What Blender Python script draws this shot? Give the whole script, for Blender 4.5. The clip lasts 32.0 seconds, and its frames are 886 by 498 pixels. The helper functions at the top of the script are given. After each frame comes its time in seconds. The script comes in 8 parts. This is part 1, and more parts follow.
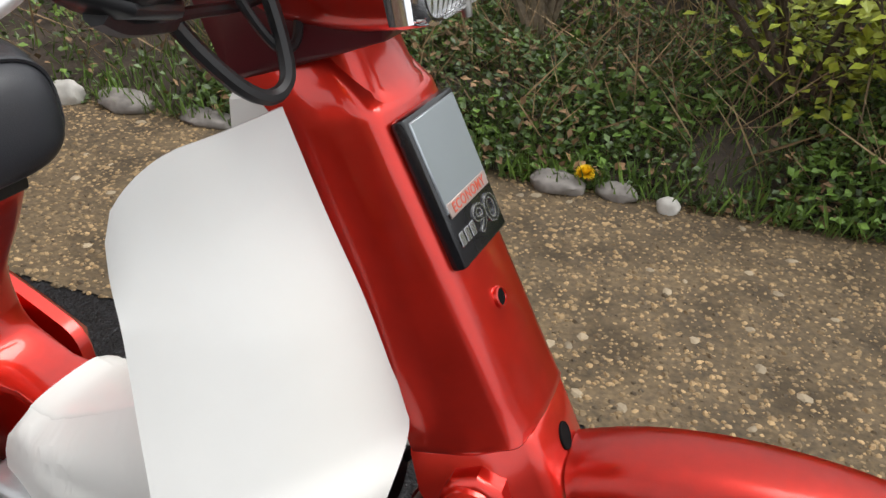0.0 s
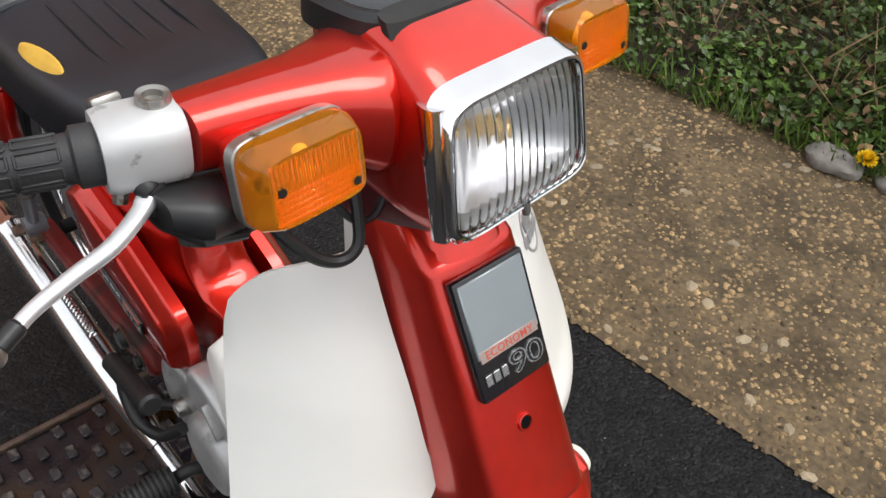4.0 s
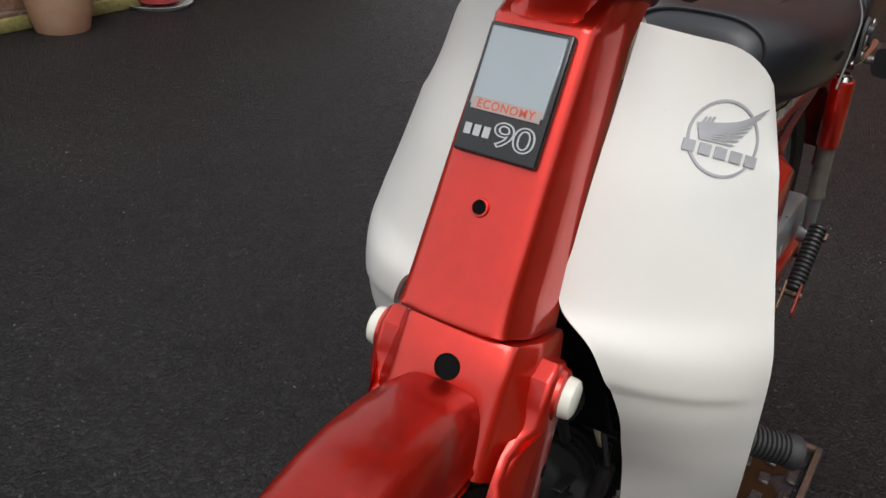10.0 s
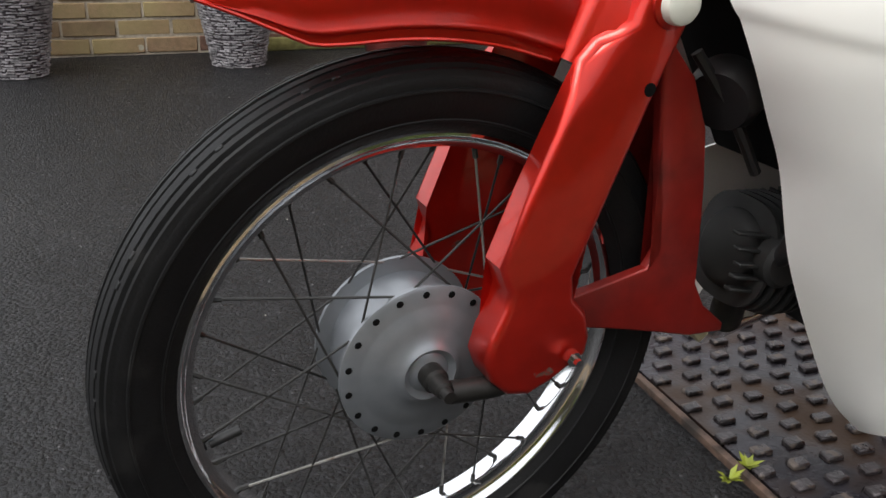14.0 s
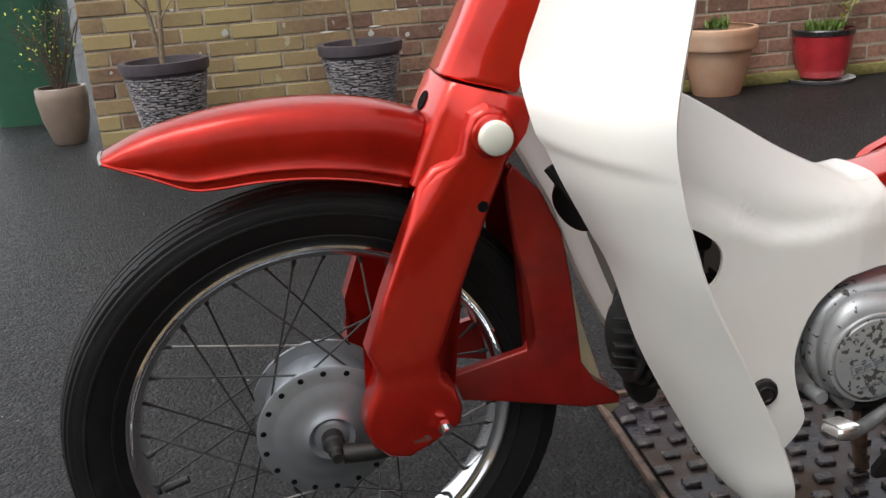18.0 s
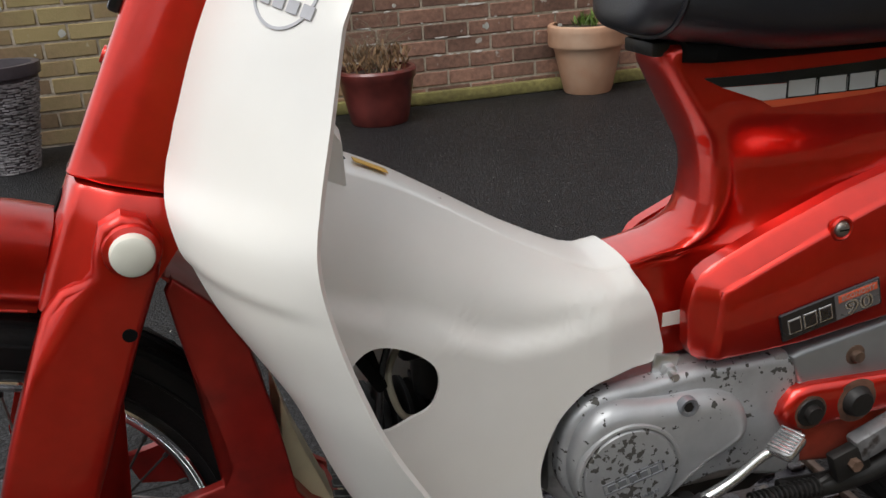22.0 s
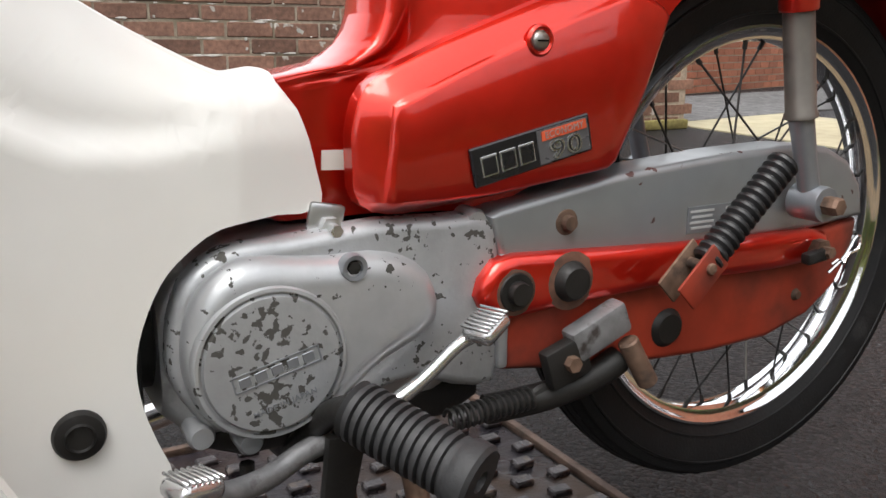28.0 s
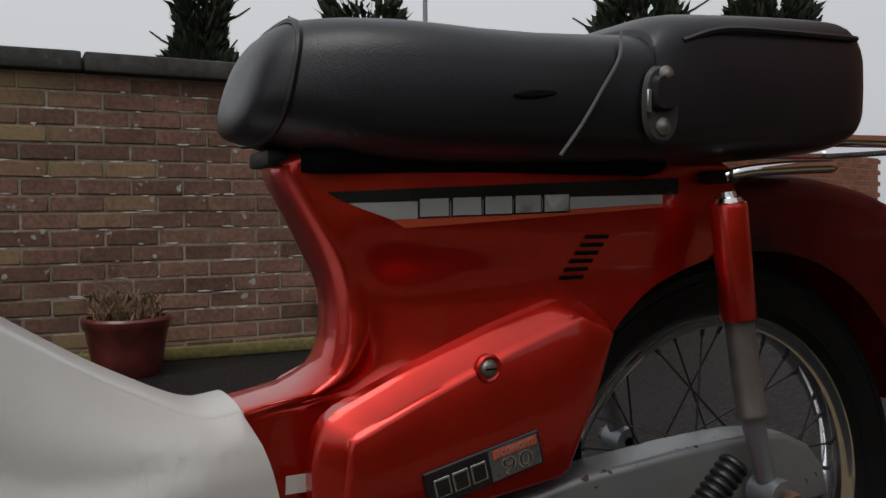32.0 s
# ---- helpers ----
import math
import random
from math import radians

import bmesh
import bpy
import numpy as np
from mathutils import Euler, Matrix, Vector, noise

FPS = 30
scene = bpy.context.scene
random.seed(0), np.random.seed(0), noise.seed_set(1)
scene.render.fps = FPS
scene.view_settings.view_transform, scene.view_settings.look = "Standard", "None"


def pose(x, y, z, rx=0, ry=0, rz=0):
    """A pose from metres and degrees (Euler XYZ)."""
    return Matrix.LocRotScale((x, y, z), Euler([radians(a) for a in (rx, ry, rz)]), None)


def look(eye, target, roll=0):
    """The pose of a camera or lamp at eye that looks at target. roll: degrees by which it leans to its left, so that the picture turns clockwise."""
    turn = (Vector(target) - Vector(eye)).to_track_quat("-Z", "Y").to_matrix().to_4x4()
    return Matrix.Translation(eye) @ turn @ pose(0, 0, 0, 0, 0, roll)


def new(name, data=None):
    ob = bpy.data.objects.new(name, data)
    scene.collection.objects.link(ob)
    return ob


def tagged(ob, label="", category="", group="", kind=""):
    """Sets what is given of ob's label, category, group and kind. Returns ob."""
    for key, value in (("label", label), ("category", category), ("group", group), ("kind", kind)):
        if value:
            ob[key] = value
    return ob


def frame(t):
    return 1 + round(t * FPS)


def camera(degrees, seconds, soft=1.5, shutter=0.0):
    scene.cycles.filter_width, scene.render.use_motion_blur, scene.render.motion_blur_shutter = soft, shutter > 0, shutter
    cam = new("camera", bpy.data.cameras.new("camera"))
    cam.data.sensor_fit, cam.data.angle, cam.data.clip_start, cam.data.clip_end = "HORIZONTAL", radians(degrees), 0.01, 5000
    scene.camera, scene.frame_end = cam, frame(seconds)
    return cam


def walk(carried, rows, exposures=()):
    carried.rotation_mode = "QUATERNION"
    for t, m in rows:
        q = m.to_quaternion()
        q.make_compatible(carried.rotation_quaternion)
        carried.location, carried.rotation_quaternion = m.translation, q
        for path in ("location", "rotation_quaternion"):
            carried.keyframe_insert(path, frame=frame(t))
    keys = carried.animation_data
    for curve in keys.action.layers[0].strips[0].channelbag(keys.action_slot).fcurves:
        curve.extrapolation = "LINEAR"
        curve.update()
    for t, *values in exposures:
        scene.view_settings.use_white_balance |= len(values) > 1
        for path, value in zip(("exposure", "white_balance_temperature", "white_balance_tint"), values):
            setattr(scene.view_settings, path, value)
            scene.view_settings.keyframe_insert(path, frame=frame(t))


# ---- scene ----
cam = camera(53.96, 32.0)
# seconds, eye x y z in metres, yaw, pitch, roll in degrees
PATH = [
    (0, 0.0284, 0.4854, 1.0890, -157.09, -30.18, 3.20),
    (0.5, -0.0554, 0.4874, 1.1423, -150.93, -31.67, 4.47),
    (1, -0.1005, 0.4628, 1.1799, -143.62, -32.58, 2.24),
    (1.5, -0.1051, 0.4816, 1.2362, -137.89, -34.28, 0.84),
    (2, -0.0830, 0.5040, 1.2617, -135.16, -37.67, 1.30),
    (2.5, -0.0204, 0.5153, 1.2740, -134.77, -39.62, 1.25),
    (3, -0.0048, 0.5047, 1.2883, -137.52, -40.40, 2.22),
    (3.5, -0.0293, 0.4276, 1.3167, -137.46, -41.18, 3.36),
    (5.5, -0.2428, 0.2184, 1.3726, -106.11, -41.44, 1.00),
    (6, -0.2583, 0.1270, 1.3836, -97.05, -41.39, 0.26),
    (6.5, -0.2521, 0.0597, 1.3712, -91.32, -41.06, 0.19),
    (7, -0.2854, -0.0150, 1.3694, -86.29, -40.56, -0.29),
    (7.5, -0.2840, -0.1192, 1.3667, -77.38, -37.56, -0.68),
    (8, -0.2946, -0.1853, 1.3247, -70.94, -36.74, 0.16),
    (8.5, -0.3152, -0.2040, 1.2715, -69.13, -34.77, 0.90),
    (9, -0.3801, -0.2386, 1.1588, -66.12, -27.32, 0.56),
    (9.5, -0.3713, -0.2632, 1.0811, -62.36, -27.07, 2.87),
    (10, -0.3539, -0.3055, 1.0490, -58.09, -28.01, 3.05),
    (10.5, -0.3392, -0.3182, 0.9982, -53.93, -28.25, 2.52),
    (11, -0.3252, -0.3350, 0.9514, -47.85, -29.18, 2.98),
    (11.5, -0.3500, -0.4250, 0.9200, -43.20, -28.90, 4.00),
    (12, -0.3127, -0.4881, 0.8627, -34.78, -28.21, 0.86),
    (12.5, -0.2785, -0.5501, 0.8027, -28.21, -26.32, 0.75),
    (13, -0.2729, -0.6243, 0.7568, -25.57, -24.43, 1.45),
    (13.5, -0.2692, -0.6640, 0.7175, -24.10, -23.02, 2.05),
    (14, -0.2408, -0.7111, 0.6911, -20.54, -22.28, 1.33),
    (14.5, -0.2050, -0.7523, 0.6603, -15.25, -22.20, -0.83),
    (16.5, -0.0617, -0.9256, 0.6302, -7.89, -20.58, -4.04),
    (17, -0.0143, -0.9427, 0.6924, -7.16, -20.02, -4.36),
    (17.5, -0.0034, -0.9455, 0.7493, -7.25, -19.46, -4.29),
    (18, 0.0231, -0.9263, 0.7923, -7.34, -19.02, -4.32),
    (18.5, 0.0626, -0.9099, 0.8475, -7.39, -18.64, -5.48),
    (19, 0.1032, -0.8928, 0.8989, -7.48, -18.18, -5.68),
    (19.5, 0.1386, -0.8265, 0.9329, -7.61, -17.80, -5.62),
    (20, 0.1595, -0.7807, 0.9753, -8.56, -17.87, -5.29),
    (20.5, 0.1879, -0.7614, 0.9659, -8.99, -17.92, -5.06),
    (21, 0.2442, -0.7581, 0.9321, -9.99, -18.72, -4.79),
    (21.5, 0.2709, -0.7624, 0.8849, -11.92, -19.87, -4.15),
    (22, 0.2829, -0.7781, 0.8426, -13.09, -20.71, -4.03),
    (22.5, 0.3055, -0.7815, 0.8074, -14.52, -21.36, -3.86),
    (23, 0.3080, -0.7740, 0.7529, -16.85, -21.88, -3.17),
    (23.5, 0.3108, -0.7630, 0.7070, -19.32, -22.44, -3.10),
    (24, 0.3196, -0.7594, 0.6763, -21.49, -22.76, -3.17),
    (24.5, 0.3315, -0.7563, 0.6532, -23.75, -22.92, -3.52),
    (25, 0.3435, -0.7607, 0.6399, -26.22, -23.04, -3.60),
    (25.5, 0.3611, -0.7661, 0.6307, -27.83, -22.13, -3.53),
    (27.5, 0.4289, -0.6793, 0.5433, -29.25, -15.20, 0.28),
    (28, 0.4354, -0.6666, 0.5397, -29.27, -13.66, 0.43),
    (28.5, 0.4361, -0.6645, 0.5364, -29.32, -12.16, 0.62),
    (29, 0.4334, -0.6597, 0.5498, -29.30, -9.93, 0.77),
    (29.5, 0.4301, -0.6576, 0.5627, -29.50, -7.98, 0.85),
    (30, 0.4309, -0.6533, 0.5738, -29.73, -5.65, 0.91),
    (30.5, 0.4300, -0.6529, 0.5864, -30.12, -3.75, 0.88),
    (31, 0.4305, -0.6533, 0.5954, -30.14, -2.63, 0.61),
    (31.5, 0.4355, -0.6746, 0.6101, -30.10, -2.35, 0.05),
    (32, 0.4719, -0.7347, 0.6701, -26.96, -2.42, -0.42),
]


def eye_pose(x, y, z, yaw, pitch, roll):
    return pose(x, y, z, 0, 0, yaw) @ pose(0, 0, 0, 90 + pitch) @ pose(0, 0, 0, 0, 0, roll)


EXPOSURES = [(0.0, -0.22), (1.0, -0.31), (3.0, -0.32), (3.5, -0.29), (6.0, -0.65), (7.0, -0.67), (10.0, -0.72), (13.0, -0.44), (14.5, -0.01), (16.5, 0.15), (17.0, 0.09), (19.0, -0.47), (20.0, -0.53), (22.0, -0.56), (23.0, -0.51), (24.0, 0.15), (25.0, 0.39), (28.0, 0.14), (29.0, -0.04), (30.0, -0.69), (31.0, -1.26), (32.0, -1.48)]
walk(cam, [(t, eye_pose(*row)) for t, *row in PATH], EXPOSURES)

# ---- world and light ----
SUN_DIR = Vector((-0.36, -0.33, 0.87)).normalized()
world = bpy.data.worlds.new("sky")
scene.world = world
world.use_nodes = True
wn = world.node_tree.nodes
sky = wn.new("ShaderNodeTexSky")
sky.sky_type, sky.sun_disc = "NISHITA", False
sky.sun_elevation = math.asin(SUN_DIR.z)
sky.sun_rotation = math.atan2(SUN_DIR.x, SUN_DIR.y)
sky.dust_density, sky.air_density, sky.ozone_density = 6.0, 1.6, 0.6
soft_sky = wn.new("ShaderNodeHueSaturation")
soft_sky.inputs["Saturation"].default_value = 0.10
world.node_tree.links.new(sky.outputs[0], soft_sky.inputs["Color"])
veil = wn.new("ShaderNodeMix")              # thin bright cloud over the whole sky
veil.data_type = "RGBA"
veil.inputs[0].default_value = 0.5
veil.inputs[7].default_value = (14.0, 14.4, 15.0, 1)
world.node_tree.links.new(soft_sky.outputs[0], veil.inputs[6])
# the thin cloud is brighter over the wall than over the hedge
sky_dir = wn.new("ShaderNodeTexCoord")
sky_xyz = wn.new("ShaderNodeSeparateXYZ")
world.node_tree.links.new(sky_dir.outputs["Generated"], sky_xyz.inputs[0])
rise = wn.new("ShaderNodeMapRange")
for i, v in zip((1, 2, 3, 4), (-1.0, 1.0, 0.90, 1.28)):
    rise.inputs[i].default_value = v
world.node_tree.links.new(sky_xyz.outputs[1], rise.inputs[0])
dome = wn.new("ShaderNodeVectorMath")
dome.operation = "SCALE"
world.node_tree.links.new(veil.outputs[2], dome.inputs[0])
world.node_tree.links.new(rise.outputs[0], dome.inputs[3])
world.node_tree.links.new(dome.outputs[0], wn["Background"].inputs[0])
wn["Background"].inputs[1].default_value = 0.15
sun_data = bpy.data.lights.new("sun", "SUN")
sun_data.energy, sun_data.angle, sun_data.color = 2.35, radians(36), (1.0, 0.975, 0.95)
sun = new("sun", sun_data)
sun.matrix_world = look(SUN_DIR * 20, (0, 0, 0))


# ---- materials ----
def mat(name, base, rough=0.5, metal=0.0, coat=0.0, coat_rough=0.06, var=0.12, scale=30.0, bump=0.0, bump_scale=200.0,
        dirt=None, dirt_scale=6.0, dirt_cut=0.62, dirt_soft=0.06, rough_var=0.08, spec=0.5, object_random=0.0, island_random=0.0,
        placed=False, bump_depth=0.002, dirt_patch=0.0, coat_ior=1.5):
    """A surface with a base colour varied at two scales, fine relief, and stains or chips of a second colour."""
    m = bpy.data.materials.new(name)
    m.use_nodes = True
    n, l = m.node_tree.nodes, m.node_tree.links
    b = n["Principled BSDF"]
    b.inputs["Metallic"].default_value = metal
    b.inputs["Coat Weight"].default_value = coat
    b.inputs["Coat Roughness"].default_value = coat_rough
    b.inputs["Coat IOR"].default_value = coat_ior
    b.inputs["Specular IOR Level"].default_value = spec
    where = n.new("ShaderNodeNewGeometry").outputs["Position"] if placed else n.new("ShaderNodeTexCoord").outputs["Object"]

    def noise_tex(s, detail=5.0, seed=0.0):
        t = n.new("ShaderNodeTexNoise")
        t.inputs["Scale"].default_value, t.inputs["Detail"].default_value = s, detail
        mp = n.new("ShaderNodeMapping")
        mp.inputs["Location"].default_value = (seed, seed * 0.7, -seed)
        l.new(where, mp.inputs[0])
        l.new(mp.outputs[0], t.inputs["Vector"])
        return t.outputs["Fac"]

    def ramp(src, lo, hi, a=0.0, c=1.0):
        r = n.new("ShaderNodeMapRange")
        for i, v in zip((1, 2, 3, 4), (lo, hi, a, c)):
            r.inputs[i].default_value = v
        l.new(src, r.inputs[0])
        return r.outputs[0]

    def scaled(colour, factor):
        v = n.new("ShaderNodeVectorMath")
        v.operation = "SCALE"
        if hasattr(colour, "default_value"):
            l.new(colour, v.inputs[0])
        else:
            v.inputs[0].default_value = colour[:3]
        l.new(factor, v.inputs[3])
        return v.outputs[0]

    def mixed(fac, a, c):
        x = n.new("ShaderNodeMix")
        x.data_type = "RGBA"
        l.new(fac, x.inputs[0])
        l.new(a, x.inputs[6])
        if hasattr(c, "default_value"):
            l.new(c, x.inputs[7])
        else:
            x.inputs[7].default_value = (*c, 1)
        return x.outputs[2]

    col = scaled(base, ramp(noise_tex(scale), 0.3, 0.7, 1 - var, 1 + var))
    col = scaled(col, ramp(noise_tex(scale * 0.13, 3.0, 7.0), 0.3, 0.7, 1 - var * 0.8, 1 + var * 0.8))
    if object_random:
        oi = n.new("ShaderNodeObjectInfo")
        col = scaled(col, ramp(oi.outputs["Random"], 0, 1, 1 - object_random, 1 + object_random))
    if island_random:
        ge = n.new("ShaderNodeNewGeometry")
        col = scaled(col, ramp(ge.outputs["Random Per Island"], 0, 1, 1 - island_random, 1 + island_random))
    rough_out = ramp(noise_tex(scale * 0.4, 4.0, 3.0), 0.3, 0.7, max(0.02, rough - rough_var), rough + rough_var)
    if dirt is not None:
        field = noise_tex(dirt_scale, 7.0, 11.0)
        if dirt_patch:
            ad = n.new("ShaderNodeMath")
            ad.operation = "ADD"
            l.new(field, ad.inputs[0])
            l.new(ramp(noise_tex(dirt_scale * 0.16, 3.0, 23.0), 0.3, 0.7, -dirt_patch, dirt_patch), ad.inputs[1])
            field = ad.outputs[0]
        spots = ramp(field, dirt_cut, dirt_cut + dirt_soft)
        col = mixed(spots, col, dirt)
        rr = n.new("ShaderNodeMath")
        rr.operation, rr.inputs[1].default_value = "MULTIPLY_ADD", 0.35
        l.new(spots, rr.inputs[0])
        l.new(rough_out, rr.inputs[2])
        rough_out = rr.outputs[0]
    l.new(col, b.inputs["Base Color"])
    l.new(rough_out, b.inputs["Roughness"])
    if bump:
        bp = n.new("ShaderNodeBump")
        bp.inputs["Strength"].default_value, bp.inputs["Distance"].default_value = min(1.0, bump), bump_depth
        l.new(noise_tex(bump_scale, 4.0, 5.0), bp.inputs["Height"])
        l.new(bp.outputs[0], b.inputs["Normal"])
    return m


def brick_mat(name, own):
    """Weathered facing brick: brown to red from piece to piece, olive algae in drifts that thin out along the wall, pale bloom."""
    m = mat(name, (0.195, 0.106, 0.074), 0.85, var=0.28, scale=45, bump=0.9, bump_scale=120, dirt=(0.40, 0.38, 0.34), dirt_scale=16, dirt_cut=0.665, dirt_soft=0.04,
            object_random=0.35 if own else 0.0, island_random=0.0 if own else 0.35, placed=True)
    n, l = m.node_tree.nodes, m.node_tree.links
    b = n["Principled BSDF"]
    src = b.inputs["Base Color"].links[0].from_socket
    geo = n.new("ShaderNodeNewGeometry")
    ns = n.new("ShaderNodeTexNoise")
    ns.inputs["Scale"].default_value, ns.inputs["Detail"].default_value = 1.3, 6.0
    l.new(geo.outputs["Position"], ns.inputs["Vector"])
    xyz = n.new("ShaderNodeSeparateXYZ")
    l.new(geo.outputs["Position"], xyz.inputs[0])
    along = n.new("ShaderNodeMapRange")
    for i, v in zip((1, 2, 3, 4), (-0.4, 1.55, 0.26, -0.32)):
        along.inputs[i].default_value = v
    l.new(xyz.outputs[0], along.inputs[0])
    rnd = n.new("ShaderNodeObjectInfo").outputs["Random"] if own else geo.outputs["Random Per Island"]
    per = n.new("ShaderNodeMath")
    per.operation, per.inputs[1].default_value = "MULTIPLY_ADD", 0.30
    l.new(rnd, per.inputs[0])
    l.new(along.outputs[0], per.inputs[2])
    add = n.new("ShaderNodeMath")
    add.operation = "ADD"
    l.new(ns.outputs["Fac"], add.inputs[0])
    l.new(per.outputs[0], add.inputs[1])
    edge = n.new("ShaderNodeMapRange")
    for i, v in zip((1, 2, 3, 4), (0.60, 0.90, 0.0, 0.8)):
        edge.inputs[i].default_value = v
    l.new(add.outputs[0], edge.inputs[0])
    mix = n.new("ShaderNodeMix")
    mix.data_type = "RGBA"
    l.new(edge.outputs[0], mix.inputs[0])
    l.new(src, mix.inputs[6])
    mix.inputs[7].default_value = (0.33, 0.27, 0.115, 1)
    l.new(mix.outputs[2], b.inputs["Base Color"])
    return m


RED = mat("red_paint", (0.64, 0.021, 0.009), 0.37, 0.84, 1.0, coat_rough=0.07, coat_ior=1.52, var=0.05, scale=60, dirt=(0.50, 0.019, 0.009), dirt_scale=3.0, dirt_cut=0.66, dirt_soft=0.2, rough_var=0.04)
RED_WORN = mat("red_paint_chipped", (0.58, 0.019, 0.009), 0.38, 0.82, 0.9, coat_rough=0.09, coat_ior=1.5, var=0.06, scale=60, dirt=(0.20, 0.11, 0.09), dirt_scale=26, dirt_cut=0.715, dirt_soft=0.03)
RED_AGED = mat("red_paint_sun_dulled", (0.66, 0.021, 0.008), 0.40, 0.76, 1.0, coat_rough=0.15, coat_ior=1.52, var=0.07, scale=45, dirt=(0.54, 0.019, 0.009), dirt_scale=5.0, dirt_cut=0.6, dirt_soft=0.2, rough_var=0.06)
RED_DIRTY = mat("red_paint_greasy", (0.34, 0.038, 0.017), 0.45, 0.1, 0.0, var=0.2, scale=30, dirt=(0.045, 0.020, 0.013), dirt_scale=9, dirt_cut=0.47, dirt_soft=0.22)
# dimmed copy of the red, with the shade behind the fork painted in
RED_FIN_SHADE = mat("red_paint_fin_shade", (0.34, 0.013, 0.008), 0.46, 0.55, 0.5, coat_rough=0.2, var=0.15, scale=30, dirt=(0.14, 0.012, 0.009), dirt_scale=8, dirt_cut=0.5, dirt_soft=0.25)
MAROON = mat("maroon_plastic", (0.075, 0.006, 0.009), 0.36, var=0.08, scale=30)
# darker, mottled copy of the red: shade at the rear is painted in
RED_SHADE = mat("red_paint_shade", (0.17, 0.010, 0.008), 0.50, 0.25, 0.1, var=0.2, scale=20, dirt=(0.035, 0.018, 0.014), dirt_scale=7, dirt_cut=0.5, dirt_soft=0.2)
ZINC = mat("bright_zinc", (0.66, 0.66, 0.66), 0.24, 0.9, var=0.06)
WHITE = mat("cream_plastic", (0.75, 0.742, 0.71), 0.32, 0, 0.2, var=0.02, scale=20, dirt=(0.74, 0.715, 0.65), dirt_scale=2.5, dirt_cut=0.5, dirt_soft=0.3, rough_var=0.05)
BLACK = mat("black_plastic", (0.014, 0.014, 0.015), 0.45, var=0.2, bump=0.1)
RUBBER = mat("tyre_rubber", (0.0045, 0.0045, 0.0050), 0.60, spec=0.3, var=0.25, scale=40, bump=0.25, bump_scale=300, dirt=(0.020, 0.019, 0.018), dirt_scale=20, dirt_cut=0.6, dirt_soft=0.2)
GRIP = mat("grip_rubber", (0.022, 0.022, 0.023), 0.58, var=0.2, bump=0.2, bump_scale=400)
VINYL = mat("black_vinyl", (0.0050, 0.0058, 0.0098), 0.42, 0, 0.30, coat_rough=0.30, var=0.15, bump=0.25, bump_scale=700, rough_var=0.06)
CHROME = mat("chrome", (0.84, 0.84, 0.85), 0.09, 1.0, var=0.03, rough_var=0.04, dirt=(0.42, 0.38, 0.33), dirt_scale=30, dirt_cut=0.72, dirt_soft=0.05)
BRIGHT_CHROME = mat("clean_chrome", (0.82, 0.82, 0.83), 0.15, 1.0, var=0.03, rough_var=0.05)
STEEL = mat("dull_steel", (0.34, 0.33, 0.31), 0.38, 0.9, var=0.12, dirt=(0.12, 0.06, 0.03), dirt_scale=60, dirt_cut=0.58, dirt_soft=0.12)
SPOKE = mat("spoke_steel", (0.035, 0.034, 0.033), 0.42, 0.45, var=0.2)
SILVER = mat("silver_paint", (0.235, 0.248, 0.268), 0.36, 0.55, 0.1, var=0.06, scale=60)
SILVER_CHIP = mat("silver_paint_flaking", (0.40, 0.41, 0.42), 0.38, 0.5, 0.1, var=0.06, scale=60, bump=0.15, bump_scale=120, dirt=(0.06, 0.058, 0.052), dirt_scale=110, dirt_cut=0.70, dirt_soft=0.015, dirt_patch=0.13)
SILVER_FLAKED = mat("silver_paint_badly_flaked", (0.37, 0.38, 0.39), 0.42, 0.5, 0.0, var=0.08, scale=60, bump=0.3, bump_scale=120, dirt=(0.085, 0.082, 0.075), dirt_scale=130, dirt_cut=0.615, dirt_soft=0.02, dirt_patch=0.13)
CASE_SILVER = mat("chain_case_silver", (0.27, 0.283, 0.292), 0.36, 0.55, 0.15, var=0.05, dirt=(0.10, 0.05, 0.045), dirt_scale=70, dirt_cut=0.72, dirt_soft=0.02, dirt_patch=0.12)
CASTING = mat("cast_alloy", (0.46, 0.46, 0.46), 0.42, 0.55, var=0.10, bump=0.25, bump_scale=250, dirt=(0.14, 0.135, 0.125), dirt_scale=18, dirt_cut=0.62, dirt_soft=0.15)
GREASE = mat("oily_black_steel", (0.016, 0.015, 0.014), 0.5, 0.3, var=0.3, bump=0.4, bump_scale=90)
RUST = mat("rusty_steel", (0.16, 0.10, 0.07), 0.6, 0.5, var=0.3, scale=80, bump=0.3, dirt=(0.05, 0.035, 0.028), dirt_scale=40, dirt_cut=0.5, dirt_soft=0.2)
# near-black for holes, slots and hidden gaps: their shade put into colour
DARK_FILL = mat("dark_fill_black", (0.004, 0.004, 0.004), 0.9, var=0.3, spec=0.1)
PLATE = mat("badge_plate", (0.36, 0.40, 0.42), 0.30, 0.6, var=0.04, scale=15)
INK = mat("badge_black", (0.010, 0.010, 0.012), 0.3, 0, 0.3, var=0.1)
INK_RED = mat("badge_red", (0.55, 0.09, 0.05), 0.4, var=0.1)
INK_SILVER = mat("badge_silver", (0.50, 0.50, 0.50), 0.25, 0.85, var=0.05)
TAPE = mat("stripe_grey", (0.50, 0.50, 0.50), 0.38, 0.2, 0.2, var=0.05)
TAPE_RED = mat("stripe_orange", (0.62, 0.09, 0.035), 0.4, 0, 0.2, var=0.05)
LABEL_W = mat("paper_label", (0.70, 0.68, 0.62), 0.6, var=0.05)
